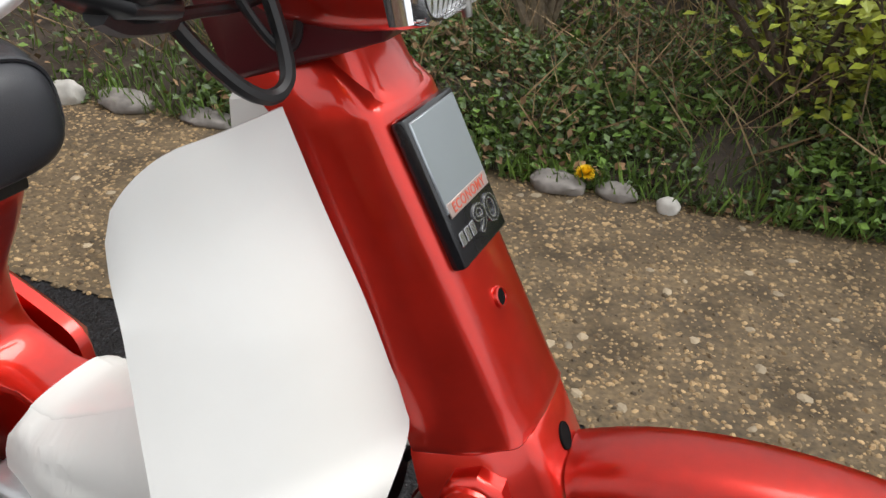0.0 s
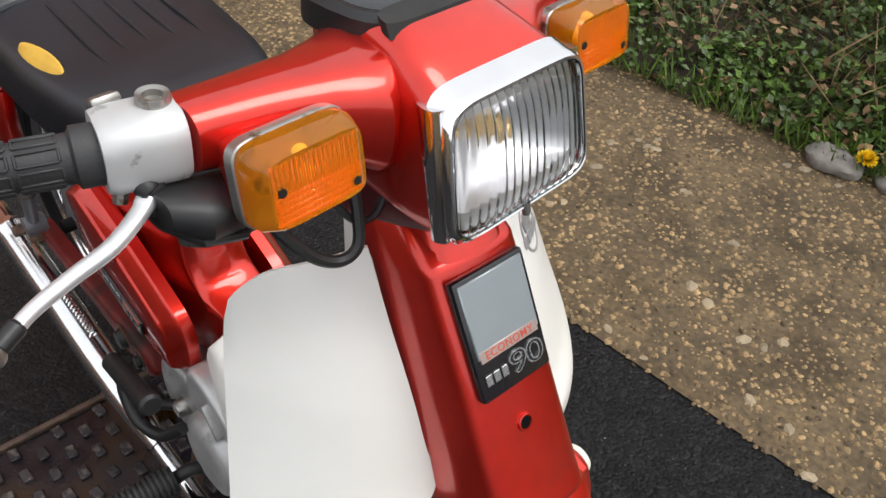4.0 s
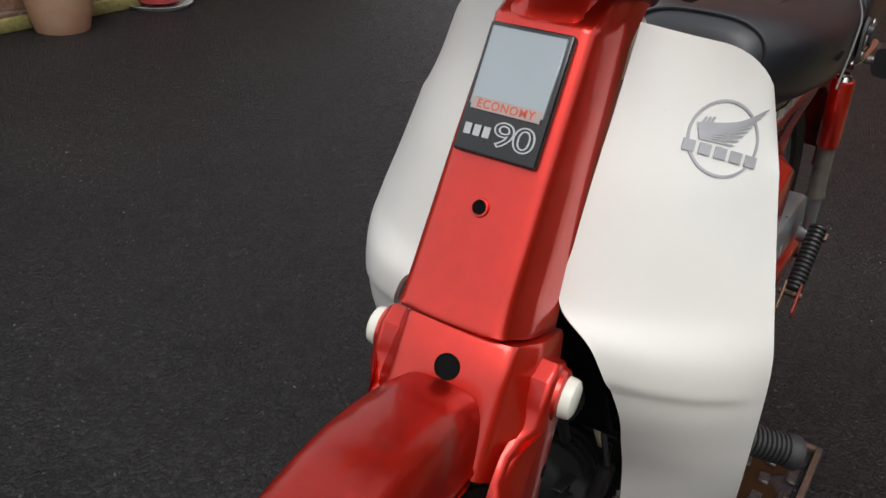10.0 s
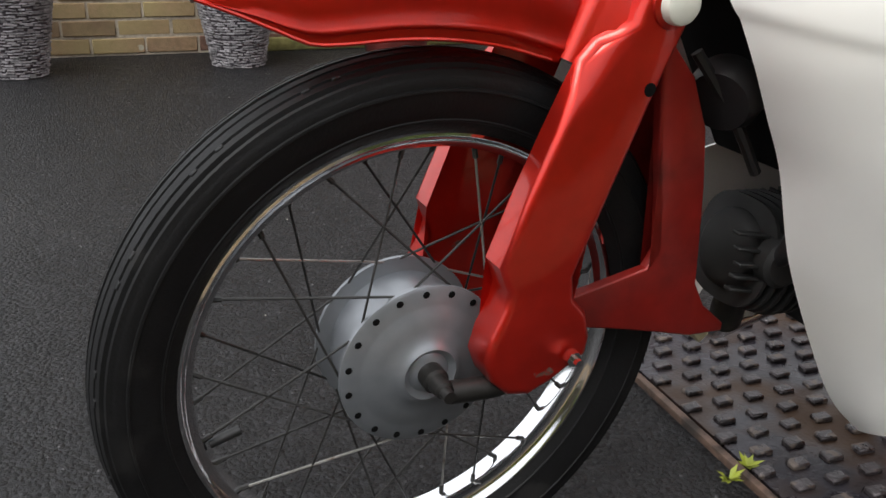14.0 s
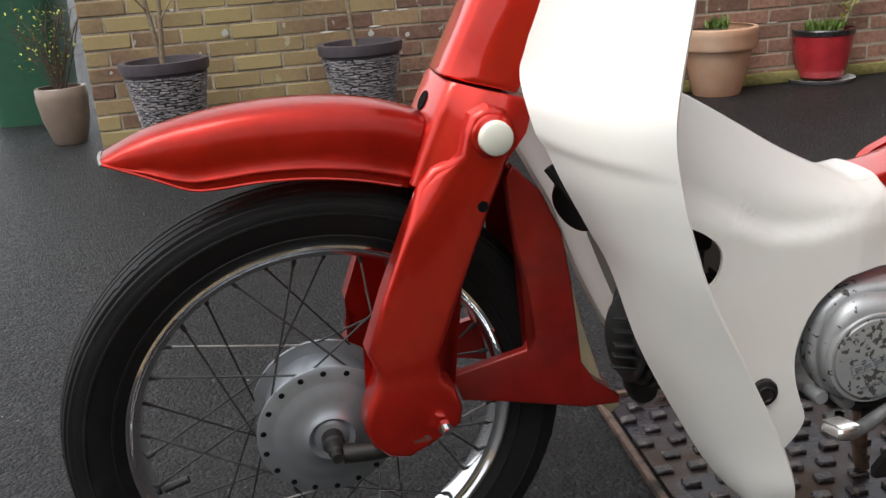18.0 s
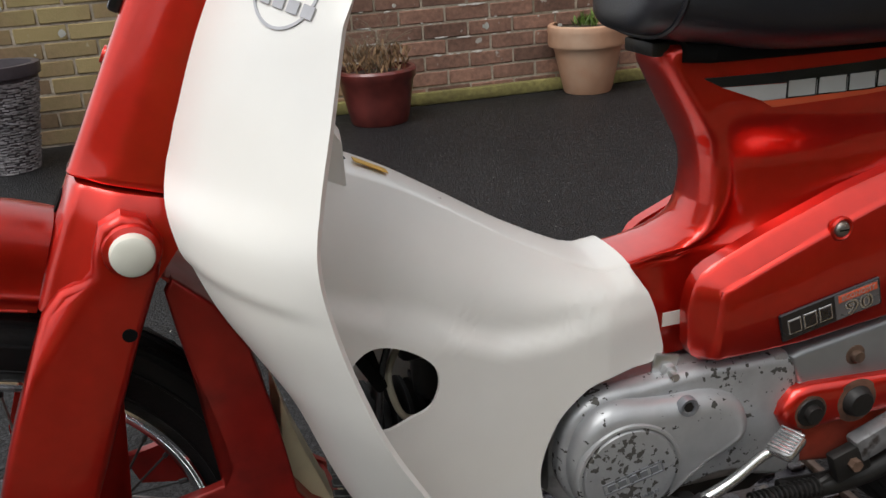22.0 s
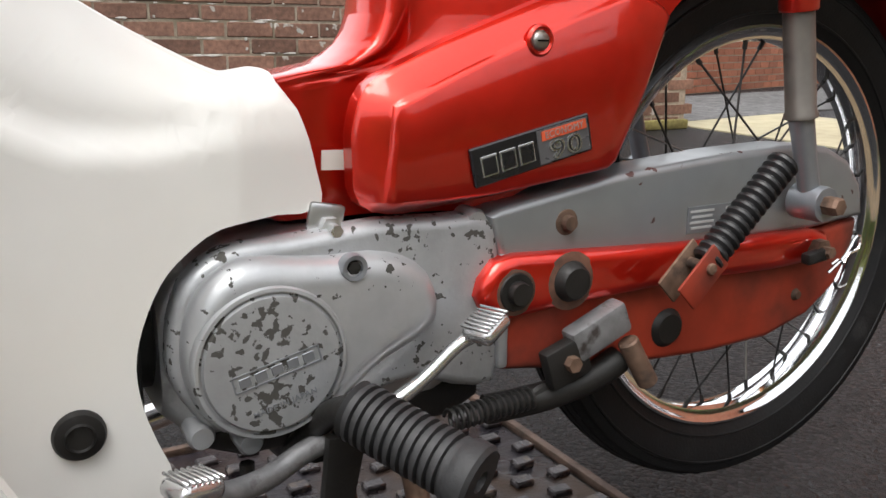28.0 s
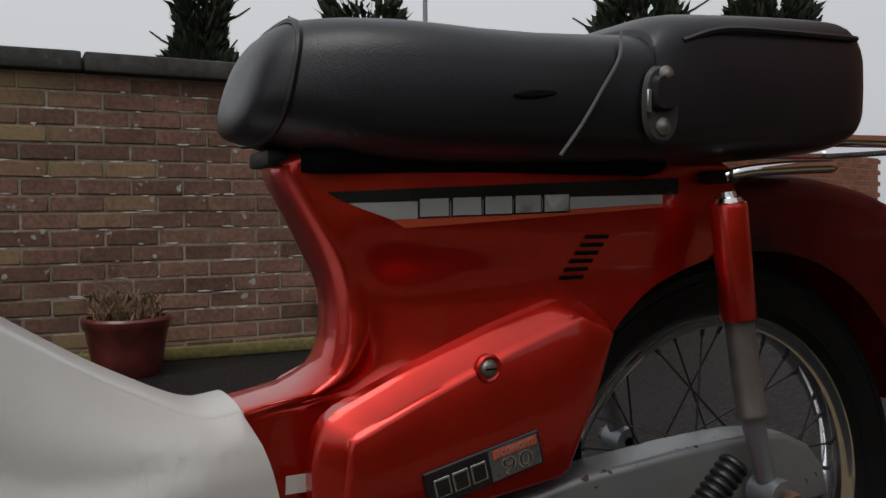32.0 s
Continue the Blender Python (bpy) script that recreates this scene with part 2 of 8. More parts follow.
YELLOW = mat("foam_yellow", (0.62, 0.36, 0.05), 0.8, var=0.15)
def tarmac_mat():
    """Damp close-graded tarmac: dark stones of about 6 mm in a black binder, some of them worn bright."""
    m = mat("tarmac", (0.0070, 0.0069, 0.0078), 0.46, var=0.5, scale=170, dirt=(0.0135, 0.0130, 0.0138), dirt_scale=1.2, dirt_cut=0.50, dirt_soft=0.25, spec=0.32, placed=True)
    n, l = m.node_tree.nodes, m.node_tree.links
    b = n["Principled BSDF"]
    geo = n.new("ShaderNodeNewGeometry")
    bend = n.new("ShaderNodeTexNoise")
    bend.inputs["Scale"].default_value = 60.0
    l.new(geo.outputs["Position"], bend.inputs["Vector"])
    wob = n.new("ShaderNodeVectorMath")
    wob.operation, wob.inputs[1].default_value = "MULTIPLY_ADD", (0.006, 0.006, 0.006)
    l.new(bend.outputs["Color"], wob.inputs[0])
    l.new(geo.outputs["Position"], wob.inputs[2])
    stone = n.new("ShaderNodeTexVoronoi")
    stone.inputs["Scale"].default_value = 135.0
    l.new(wob.outputs[0], stone.inputs["Vector"])
    shade = n.new("ShaderNodeSeparateXYZ")
    l.new(stone.outputs["Color"], shade.inputs[0])
    tone = n.new("ShaderNodeMapRange")
    for i, v in zip((1, 2, 3, 4), (0.55, 1.0, 0.75, 2.3)):
        tone.inputs[i].default_value = v
    l.new(shade.outputs[0], tone.inputs[0])
    base = b.inputs["Base Color"].links[0].from_socket
    mul = n.new("ShaderNodeVectorMath")
    mul.operation = "SCALE"
    l.new(base, mul.inputs[0])
    l.new(tone.outputs[0], mul.inputs[3])
    l.new(mul.outputs[0], b.inputs["Base Color"])
    gloss = n.new("ShaderNodeMapRange")
    for i, v in zip((1, 2, 3, 4), (0.0, 1.0, 0.34, 0.62)):
        gloss.inputs[i].default_value = v
    l.new(shade.outputs[1], gloss.inputs[0])
    l.new(gloss.outputs[0], b.inputs["Roughness"])
    grain = n.new("ShaderNodeTexNoise")
    grain.inputs["Scale"].default_value, grain.inputs["Detail"].default_value = 420.0, 4.0
    l.new(geo.outputs["Position"], grain.inputs["Vector"])
    deep = n.new("ShaderNodeMath")
    deep.operation, deep.inputs[1].default_value = "MULTIPLY_ADD", -1.3
    l.new(stone.outputs["Distance"], deep.inputs[0])
    l.new(grain.outputs["Fac"], deep.inputs[2])
    bp = n.new("ShaderNodeBump")
    bp.inputs["Strength"].default_value, bp.inputs["Distance"].default_value = 1.0, 0.0042
    l.new(deep.outputs[0], bp.inputs["Height"])
    l.new(bp.outputs[0], b.inputs["Normal"])
    return m


TARMAC = tarmac_mat()
CONCRETE = mat("aggregate_bed", (0.095, 0.066, 0.034), 0.85, var=0.4, scale=70, bump=1.0, bump_scale=160, dirt=(0.042, 0.030, 0.017), dirt_scale=5, dirt_cut=0.52, dirt_soft=0.25)
PEBBLE = mat("pebble", (0.205, 0.138, 0.066), 0.7, var=0.25, scale=60, bump=0.4, bump_scale=200, island_random=0.75)
IRON = mat("cast_iron_cover", (0.030, 0.026, 0.032), 0.24, 0.35, var=0.4, scale=25, bump=0.5, bump_scale=150, dirt=(0.050, 0.024, 0.010), dirt_scale=4, dirt_cut=0.50, dirt_soft=0.10, rough_var=0.14, placed=True)
IRON_WORN = mat("worn_iron_stud", (0.046, 0.039, 0.041), 0.30, 0.40, var=0.4, scale=60, bump=0.7, bump_scale=150, dirt=(0.16, 0.13, 0.11), dirt_scale=60, dirt_cut=0.55, dirt_soft=0.1, placed=True)
IRON_FRAME = mat("rusty_iron_frame", (0.12, 0.075, 0.055), 0.6, 0.3, var=0.3, scale=50, bump=0.5, dirt=(0.045, 0.035, 0.03), dirt_scale=20, dirt_cut=0.5, dirt_soft=0.15)
BLOOM = mat("lime_bloom", (0.58, 0.56, 0.52), 0.95, var=0.15, scale=60, bump=0.5)
BRICK = brick_mat("brick", True)
BRICK_FAR = brick_mat("brick_far", False)
BRICK_ORANGE = mat("orange_brick", (0.36, 0.13, 0.07), 0.85, var=0.15, scale=45, bump=0.6, bump_scale=120, island_random=0.2)
MORTAR = mat("mortar", (0.34, 0.29, 0.225), 0.9, var=0.25, scale=50, bump=0.8, bump_scale=150, dirt=(0.13, 0.11, 0.07), dirt_scale=2.2, dirt_cut=0.48, dirt_soft=0.25, placed=True)
COPING = mat("mossy_coping", (0.060, 0.060, 0.056), 0.9, var=0.3, scale=25, bump=1.0, bump_scale=60, dirt=(0.15, 0.15, 0.135), dirt_scale=14, dirt_cut=0.62, dirt_soft=0.1)
MOSS = mat("mossy_mortar", (0.17, 0.15, 0.05), 0.95, var=0.3, scale=40, bump=1.0, bump_scale=80)
POT_GREY = mat("slate_chip_pot", (0.24, 0.228, 0.236), 0.6, var=0.25, scale=60, bump=0.5, bump_scale=140, island_random=0.32)
POT_RIM = mat("purple_grey_rim", (0.060, 0.050, 0.058), 0.5, var=0.15)
TERRACOTTA = mat("terracotta", (0.48, 0.27, 0.165), 0.75, var=0.1, scale=12, bump=0.2, dirt=(0.55, 0.38, 0.27), dirt_scale=4, dirt_cut=0.5, dirt_soft=0.25)
POT_RIM_BLACK = mat("black_glaze", (0.018, 0.017, 0.018), 0.3, 0, 0.3, var=0.2)
POT_RED = mat("red_glaze", (0.34, 0.022, 0.028), 0.28, 0, 0.4, var=0.2, scale=15)
POT_DARK = mat("oxblood_glaze", (0.11, 0.022, 0.018), 0.32, 0, 0.4, var=0.3, scale=15)
POT_BRONZE = mat("bronze_glaze", (0.24, 0.18, 0.14), 0.35, 0.1, 0.3, var=0.15, scale=8)
SOIL = mat("soil", (0.045, 0.032, 0.022), 0.95, var=0.4, scale=60, bump=1.0, bump_scale=90)
BARK = mat("bark", (0.20, 0.155, 0.105), 0.85, var=0.3, scale=60, bump=0.8, bump_scale=120)
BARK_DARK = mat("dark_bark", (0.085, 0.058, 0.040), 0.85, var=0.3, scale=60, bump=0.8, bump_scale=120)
LEAF = mat("leaf", (0.10, 0.17, 0.028), 0.5, var=0.2, scale=40, island_random=0.5)
LEAF_DARK = mat("dark_leaf", (0.060, 0.098, 0.024), 0.45, var=0.2, scale=40, island_random=0.5)
LEAF_YELLOW = mat("yellow_green_leaf", (0.30, 0.34, 0.035), 0.5, var=0.2, scale=40, island_random=0.4)
LEAF_DRY = mat("dry_leaf", (0.20, 0.12, 0.06), 0.8, var=0.3, scale=40, island_random=0.5)
CONIFER = mat("conifer", (0.030, 0.040, 0.020), 0.7, var=0.3, scale=4, island_random=0.5)
STONE = mat("garden_stone", (0.22, 0.20, 0.18), 0.8, var=0.3, scale=25, bump=0.8, bump_scale=70)
STONE_PALE = mat("pale_stone", (0.45, 0.43, 0.39), 0.75, var=0.15, scale=25, bump=0.6, bump_scale=70)
PETAL = mat("dandelion_petal", (0.90, 0.62, 0.01), 0.6, var=0.1)
GREEN_PLASTIC = mat("green_plastic", (0.02, 0.085, 0.045), 0.5, var=0.1)
PAVING = mat("buff_paving", (0.40, 0.36, 0.24), 0.85, var=0.12, scale=8, bump=0.4)
GRAVEL = mat("grey_gravel", (0.13, 0.13, 0.13), 0.9, var=0.5, scale=90, bump=1.0, bump_scale=60)
FIN = mat("engine_fin", (0.020, 0.020, 0.020), 0.6, 0.3, var=0.3)


def clear(name, colour, rough=0.02, alpha_tint=1.0, ior=1.45):
    m = bpy.data.materials.new(name)
    m.use_nodes = True
    b = m.node_tree.nodes["Principled BSDF"]
    b.inputs["Base Color"].default_value = (*colour, 1)
    b.inputs["Roughness"].default_value = rough
    b.inputs["Transmission Weight"].default_value = alpha_tint
    b.inputs["IOR"].default_value = ior
    return m


GLASS = clear("lamp_glass", (0.98, 0.985, 0.985), 0.12, ior=1.36)
AMBER = clear("amber_lens", (1.0, 0.36, 0.006), 0.06, 0.82)
REFLECTOR = mat("reflector", (0.64, 0.64, 0.66), 0.38, 1.0, var=0.05, scale=40)
BULB = clear("bulb_amber_glass", (1.0, 0.70, 0.32), 0.1, 0.85)


# ---- building tools ----
def part(name, bm, material, parent=None, label="", angle=38, smooth=True, mats=None):
    """Links a bmesh as one mesh object under a thing or under a part."""
    me = bpy.data.meshes.new(name)
    bmesh.ops.recalc_face_normals(bm, faces=bm.faces)
    bm.to_mesh(me)
    bm.free()
    for m in (mats or [material]):
        me.materials.append(m)
    if smooth:
        me.polygons.foreach_set("use_smooth", [True] * len(me.polygons))
        me.set_sharp_from_angle(angle=radians(angle))
    ob = new(name, me)
    if parent is not None:
        ob.parent = parent
    if label:
        tagged(ob, label)
    return ob


def thing(name, label, category, group="", at=(0, 0, 0), kind=""):
    ob = new(name)
    ob.empty_display_size = 0.1
    ob.location = at
    return tagged(ob, label, category, group, kind)


def loft(rings, closed=True, caps=True, loop=False):
    """A skin over rings of points with the same count."""
    bm = bmesh.new()
    vs = [[bm.verts.new(p) for p in ring] for ring in rings]
    n = len(rings[0])
    pairs = list(zip(vs, vs[1:])) + ([(vs[-1], vs[0])] if loop else [])
    for a, b in pairs:
        for i in range(n if closed else n - 1):
            j = (i + 1) % n
            bm.faces.new((a[i], a[j], b[j], b[i]))
    if caps and closed and not loop:
        ends = [bm.faces.new(vs[0][::-1]), bm.faces.new(vs[-1])]
        if n > 8:
            bmesh.ops.triangulate(bm, faces=ends, ngon_method="EAR_CLIP")
    return bm


def smooth_line(pts, per=6, closed=False):
    """Points on a Catmull-Rom curve through pts."""
    p = [Vector(q) for q in pts]
    n, out = len(p), []
    for i in range(n if closed else n - 1):
        a = p[(i - 1) % n] if closed or i else p[0]
        b, c = p[i], p[(i + 1) % n]
        d = p[(i + 2) % n] if closed or i + 2 < n else p[-1]
        for k in range(per):
            t = k / per
            out.append(0.5 * ((2 * b) + (c - a) * t + (2 * a - 5 * b + 4 * c - d) * t * t + (3 * b - a - 3 * c + d) * t ** 3))
    if not closed:
        out.append(p[-1])
    return out


def tube(pts, r, n=10, per=5, taper=None, smooth=True):
    """A round rod along a curve through pts; taper gives radii factors along it."""
    line = smooth_line(pts, per) if smooth and len(pts) > 2 else [Vector(q) for q in pts]
    rings, up = [], None
    for i, q in enumerate(line):
        d = (line[min(i + 1, len(line) - 1)] - line[max(i - 1, 0)]).normalized()
        if up is None:
            up = d.orthogonal().normalized()
        up = (up - d * up.dot(d)).normalized()
        side = d.cross(up)
        f = 1.0 if taper is None else np.interp(i / (len(line) - 1), np.linspace(0, 1, len(taper)), taper)
        rings.append([q + (up * math.cos(a) + side * math.sin(a)) * r * f for a in (2 * math.pi * k / n for k in range(n))])
    return loft(rings)


def lathe(profile, n=32, m=None, loop=False, arc=(0, 2 * math.pi)):
    """A turned body: (radius, height) pairs round local z, laid by the matrix m."""
    rings = []
    full = abs(arc[1] - arc[0] - 2 * math.pi) < 1e-6
    for k in range(n if full else n + 1):
        a = arc[0] + (arc[1] - arc[0]) * k / n
        rings.append([Vector((r * math.cos(a), r * math.sin(a), h)) for r, h in profile])
    bm = loft(rings, closed=loop, caps=False, loop=full)
    bmesh.ops.remove_doubles(bm, verts=bm.verts, dist=1e-5)
    if m is not None:
        bm.transform(m)
    return bm


def axis_y(x, y, z, flip=False):
    """A matrix that turns local z to -y (or +y)."""
    return Matrix.Translation((x, y, z)) @ Euler((radians(90 if not flip else -90), 0, 0)).to_matrix().to_4x4()


def axis_to(a, b):
    a, b = Vector(a), Vector(b)
    return Matrix.Translation(a) @ (b - a).to_track_quat("Z", "Y").to_matrix().to_4x4()


def plane_at(o, right, up):
    """A matrix with its local x to the right, y up and z out of a surface."""
    x = Vector(right).normalized()
    y = Vector(up)
    y = (y - x * y.dot(x)).normalized()
    z = x.cross(y)
    return Matrix(((x.x, y.x, z.x, o[0]), (x.y, y.y, z.y, o[1]), (x.z, y.z, z.z, o[2]), (0, 0, 0, 1)))


def rod(a, b, r, n=10):
    L = (Vector(b) - Vector(a)).length
    return lathe([(0, 0), (r * 0.85, 0), (r, r * 0.15), (r, L - r * 0.15), (r * 0.85, L), (0, L)], n, axis_to(a, b))


def box(size, m=None, bevel=0.0, seg=2):
    bm = bmesh.new()
    bmesh.ops.create_cube(bm, size=1)
    bm.transform(Matrix.Diagonal((*size, 1)))
    if bevel:
        bmesh.ops.bevel(bm, geom=bm.edges, offset=bevel, segments=seg, affect="EDGES", profile=0.5)
    if m is not None:
        bm.transform(m)
    return bm


def join(*bms):
    """Puts several bmeshes of one piece together."""
    out = bms[0]
    for b in bms[1:]:
        me = bpy.data.meshes.new("joined")
        b.to_mesh(me)
        b.free()
        out.from_mesh(me)
        bpy.data.meshes.remove(me)
    return out


def inset_line(pts, d):
    """A closed outline in (x, z), pulled in by d."""
    n, out = len(pts), []
    area = sum(pts[i][0] * pts[(i + 1) % n][1] - pts[(i + 1) % n][0] * pts[i][1] for i in range(n))
    s = 1 if area > 0 else -1
    for i in range(n):
        a, b, c = Vector(pts[i - 1]), Vector(pts[i]), Vector(pts[(i + 1) % n])
        e, f = (b - a).normalized(), (c - b).normalized()
        na, nb = Vector((-e.y, e.x)), Vector((-f.y, f.x))
        nn = (na + nb)
        k = max(0.5, 1 + na.dot(nb))
        out.append(b + nn * (s * d / k))
    return out


def pillow(outline, y_out, y_in, r=0.02, steps=5, both=False, smooth=0):
    """A plate with an outline in (x, z): its outer face lies at y_out(x, z), its rim is rounded by r, its back is at y_in."""
    pts = [Vector(p) for p in outline]
    if smooth:
        pts = [Vector((p.x, p.y)) for p in smooth_line([(p.x, p.y, 0) for p in pts], smooth, closed=True)]
    fn = y_out if callable(y_out) else (lambda x, z: y_out)
    sgn = -1 if fn(pts[0].x, pts[0].y) < (y_in if not callable(y_in) else 0) else 1
    rings = [[Vector((p.x, y_in, p.y)) for p in pts]]
    for k in range(steps + 1):
        a = k / steps * math.pi / 2
        ins = inset_line(pts, r * (1 - math.cos(a)))
        rings.append([Vector((p.x, fn(p.x, p.y) - sgn * r * (1 - math.sin(a)), p.y)) for p in ins])
    bm = loft(rings, True, True)
    return bm


def text_mesh(body, size, m, depth=0.0006, bold=0.0, spacing=1.0, squash=1.0):
    """Raised letters in the built-in font, as a bmesh."""
    cu = bpy.data.curves.new("letters", "FONT")
    cu.body, cu.size, cu.extrude, cu.offset, cu.space_character = body, size, depth, bold, spacing
    cu.align_x, cu.align_y = "CENTER", "CENTER"
    ob = bpy.data.objects.new("letters", cu)
    scene.collection.objects.link(ob)
    dg = bpy.context.evaluated_depsgraph_get()
    me = bpy.data.meshes.new_from_object(ob.evaluated_get(dg))
    bm = bmesh.new()
    bm.from_mesh(me)
    bpy.data.objects.remove(ob)
    bpy.data.curves.remove(cu)
    bpy.data.meshes.remove(me)
    bm.transform(m @ Matrix.Diagonal((squash, 1, 1, 1)))
    return bm


def cluster(name, material, items, parent=None, label="", category="", kind="stuff", mats=None, smooth=False):
    """Many small pieces in one mesh, from (verts, faces) lists."""
    verts, faces = [], []
    for v, f in items:
        o = len(verts)
        verts.extend(v)
        faces.extend([tuple(i + o for i in q) for q in f])
    me = bpy.data.meshes.new(name)
    me.from_pydata([tuple(v) for v in verts], [], faces)
    for m in (mats or [material]):
        me.materials.append(m)
    if smooth:
        me.polygons.foreach_set("use_smooth", [True] * len(me.polygons))
    ob = new(name, me)
    if parent is not None:
        ob.parent = parent
    return tagged(ob, label, category, kind=kind)


def leaf(p, d, up, ln, w, fold=0.25):
    """A folded leaf of four triangles."""
    d = d.normalized()
    s = d.cross(up)
    s = s.normalized() if s.length > 1e-4 else d.orthogonal().normalized()
    n = s.cross(d)
    return ([p, p + d * ln * 0.5 + s * w + n * w * fold, p + d * ln, p + d * ln * 0.5 - s * w + n * w * fold, p + d * ln * 0.5],
            [(0, 1, 4), (1, 2, 4), (0, 4, 3), (4, 2, 3)])


def pebble(c, rx, ry, rz, rot, rng):
    """A small stone, half sunk."""
    v, co, si = [], math.cos(rot), math.sin(rot)
    for k in range(6):
        a = k * math.pi / 3 + rng.uniform(-0.25, 0.25)
        x, y = rx * math.cos(a), ry * math.sin(a)
        v.append((c[0] + x * co - y * si, c[1] + x * si + y * co, c[2]))
    for k in range(3):
        a = k * math.pi * 2 / 3 + rng.uniform(-0.4, 0.4)
        x, y = 0.55 * rx * math.cos(a), 0.55 * ry * math.sin(a)
        v.append((c[0] + x * co - y * si, c[1] + x * si + y * co, c[2] + rz))
    f = [(6, 7, 8)]
    for k in range(3):
        a, b = 6 + k, 6 + (k + 1) % 3
        i = 2 * k
        f += [(i, i + 1, a), (i + 1, b, a), (i + 1, (i + 2) % 6, b)]
    return v, f

# ---- ground ----
rng = random.Random(4)
EDGE = lambda x: -0.79 + 0.083 * x          # where tarmac meets the exposed aggregate
VERGE = lambda x: -1.80 + 0.115 * x         # where the aggregate meets the planted bank

bm = bmesh.new()
g = [bm.verts.new(p) for p in ((-600, -600, 0), (600, -600, 0), (600, 600, 0), (-600, 600, 0))]
bm.faces.new(g)
ground = tagged(part("ground", bm, TARMAC, smooth=False), "damp black tarmac drive with fine aggregate", "ground", kind="structure")

# loose chips and grit that stand out of the tarmac
chips = []
for _ in range(9000):
    x, y = rng.uniform(-1.2, 2.6), rng.uniform(-0.85, 2.6)
    if y < EDGE(x) + 0.02 or (0.43 < x < 1.1 and -0.27 < y < 0.45):
        continue
    s = rng.uniform(0.0012, 0.0032)
    chips.append(pebble((x, y, 0.0), s, s * rng.uniform(0.6, 1), s * 0.5, rng.uniform(0, 6), rng))
cluster("tarmac_grit", mat("grit", (0.045, 0.044, 0.046), 0.55, var=0.3, scale=80, island_random=0.7), chips,
        label="fine dark stone chips set in the tarmac surface", category="grit")
specks = []
for _ in range(120):
    x, y = rng.uniform(-1.5, 3.0), rng.uniform(-0.7, 3.2)
    s = rng.uniform(0.0015, 0.003)
    specks.append(pebble((x, y, 0.0005), s, s * 0.7, s * 0.6, rng.uniform(0, 6), rng))
cluster("pale_specks", STONE_PALE, specks, label="pale specks of grit scattered on the tarmac", category="grit")

# exposed aggregate strip
bm = bmesh.new()
xs = [-9 + 0.5 * i for i in range(47)]
rows = [[bm.verts.new((x, y(x), 0.004)) for x in xs] for y in (EDGE, lambda x: EDGE(x) * 0.5 + VERGE(x) * 0.5, lambda x: VERGE(x) - 0.3)]
for a, b in zip(rows, rows[1:]):
    for i in range(len(xs) - 1):
        bm.faces.new((a[i], a[i + 1], b[i + 1], b[i]))
tagged(part("pavement", bm, CONCRETE, smooth=False), "brown exposed-aggregate concrete strip beside the tarmac", "pavement", kind="structure")
peb = []
for _ in range(26000):
    x = rng.uniform(-1.0, 3.4)
    y = rng.uniform(VERGE(x) - 0.1, EDGE(x) + 0.006)
    s = rng.choice((0.004, 0.005, 0.006, 0.007, 0.009))
    s *= rng.uniform(0.75, 1.25)
    peb.append(pebble((x, y, 0.003), s, s * rng.uniform(0.6, 1.0), s * rng.uniform(0.25, 0.6), rng.uniform(0, 6), rng))
cluster("aggregate_pebbles", PEBBLE, peb, label="brown and buff pebbles exposed in weathered concrete", category="pebbles", smooth=False)
big = []
for _ in range(90):
    x = rng.uniform(-0.6, 3.2)
    y = rng.uniform(VERGE(x), EDGE(x))
    s = rng.uniform(0.012, 0.022)
    big.append(pebble((x, y, 0.003), s, s * rng.uniform(0.6, 0.9), s * 0.25, rng.uniform(0, 6), rng))
cluster("pale_pebbles", mat("buff_pebble", (0.27, 0.215, 0.14), 0.75, var=0.2, bump=0.5, island_random=0.25), big, label="larger buff pebbles set in the concrete strip", category="pebbles")

# ---- drain cover under the moped ----
COVER = (0.455, 1.082, -0.245, 0.425)
cover = thing("drain_cover", "rusty cast-iron drain cover with raised square studs, puddled with oily water", "drain cover", at=(0.455, -0.245, 0))
x0, x1, y0, y1 = COVER
def in_cover(bm):
    bm.transform(Matrix.Translation((-0.455, 0.245, 0)))
    return bm
part("cover_plate", in_cover(box((x1 - x0 - 0.03, y1 - y0 - 0.03, 0.008), Matrix.Translation(((x0 + x1) / 2, (y0 + y1) / 2, 0.002)), 0.001)), IRON, cover)
for a, b in (((x0, y0), (x1, y0)), ((x1, y0), (x1, y1)), ((x1, y1), (x0, y1)), ((x0, y1), (x0, y0))):
    mid = Vector(((a[0] + b[0]) / 2, (a[1] + b[1]) / 2, 0.004))
    along = abs(a[0] - b[0]) > 0.1
    ln = abs(a[0] - b[0]) + abs(a[1] - b[1])
    part("frame_bar", in_cover(box((ln + 0.012, 0.012, 0.014) if along else (0.012, ln - 0.012, 0.014), Matrix.Translation(mid), 0.002)), IRON_FRAME, cover)
stud_mesh = None
PITCH_X, PITCH_Y = 0.0545, 0.0395
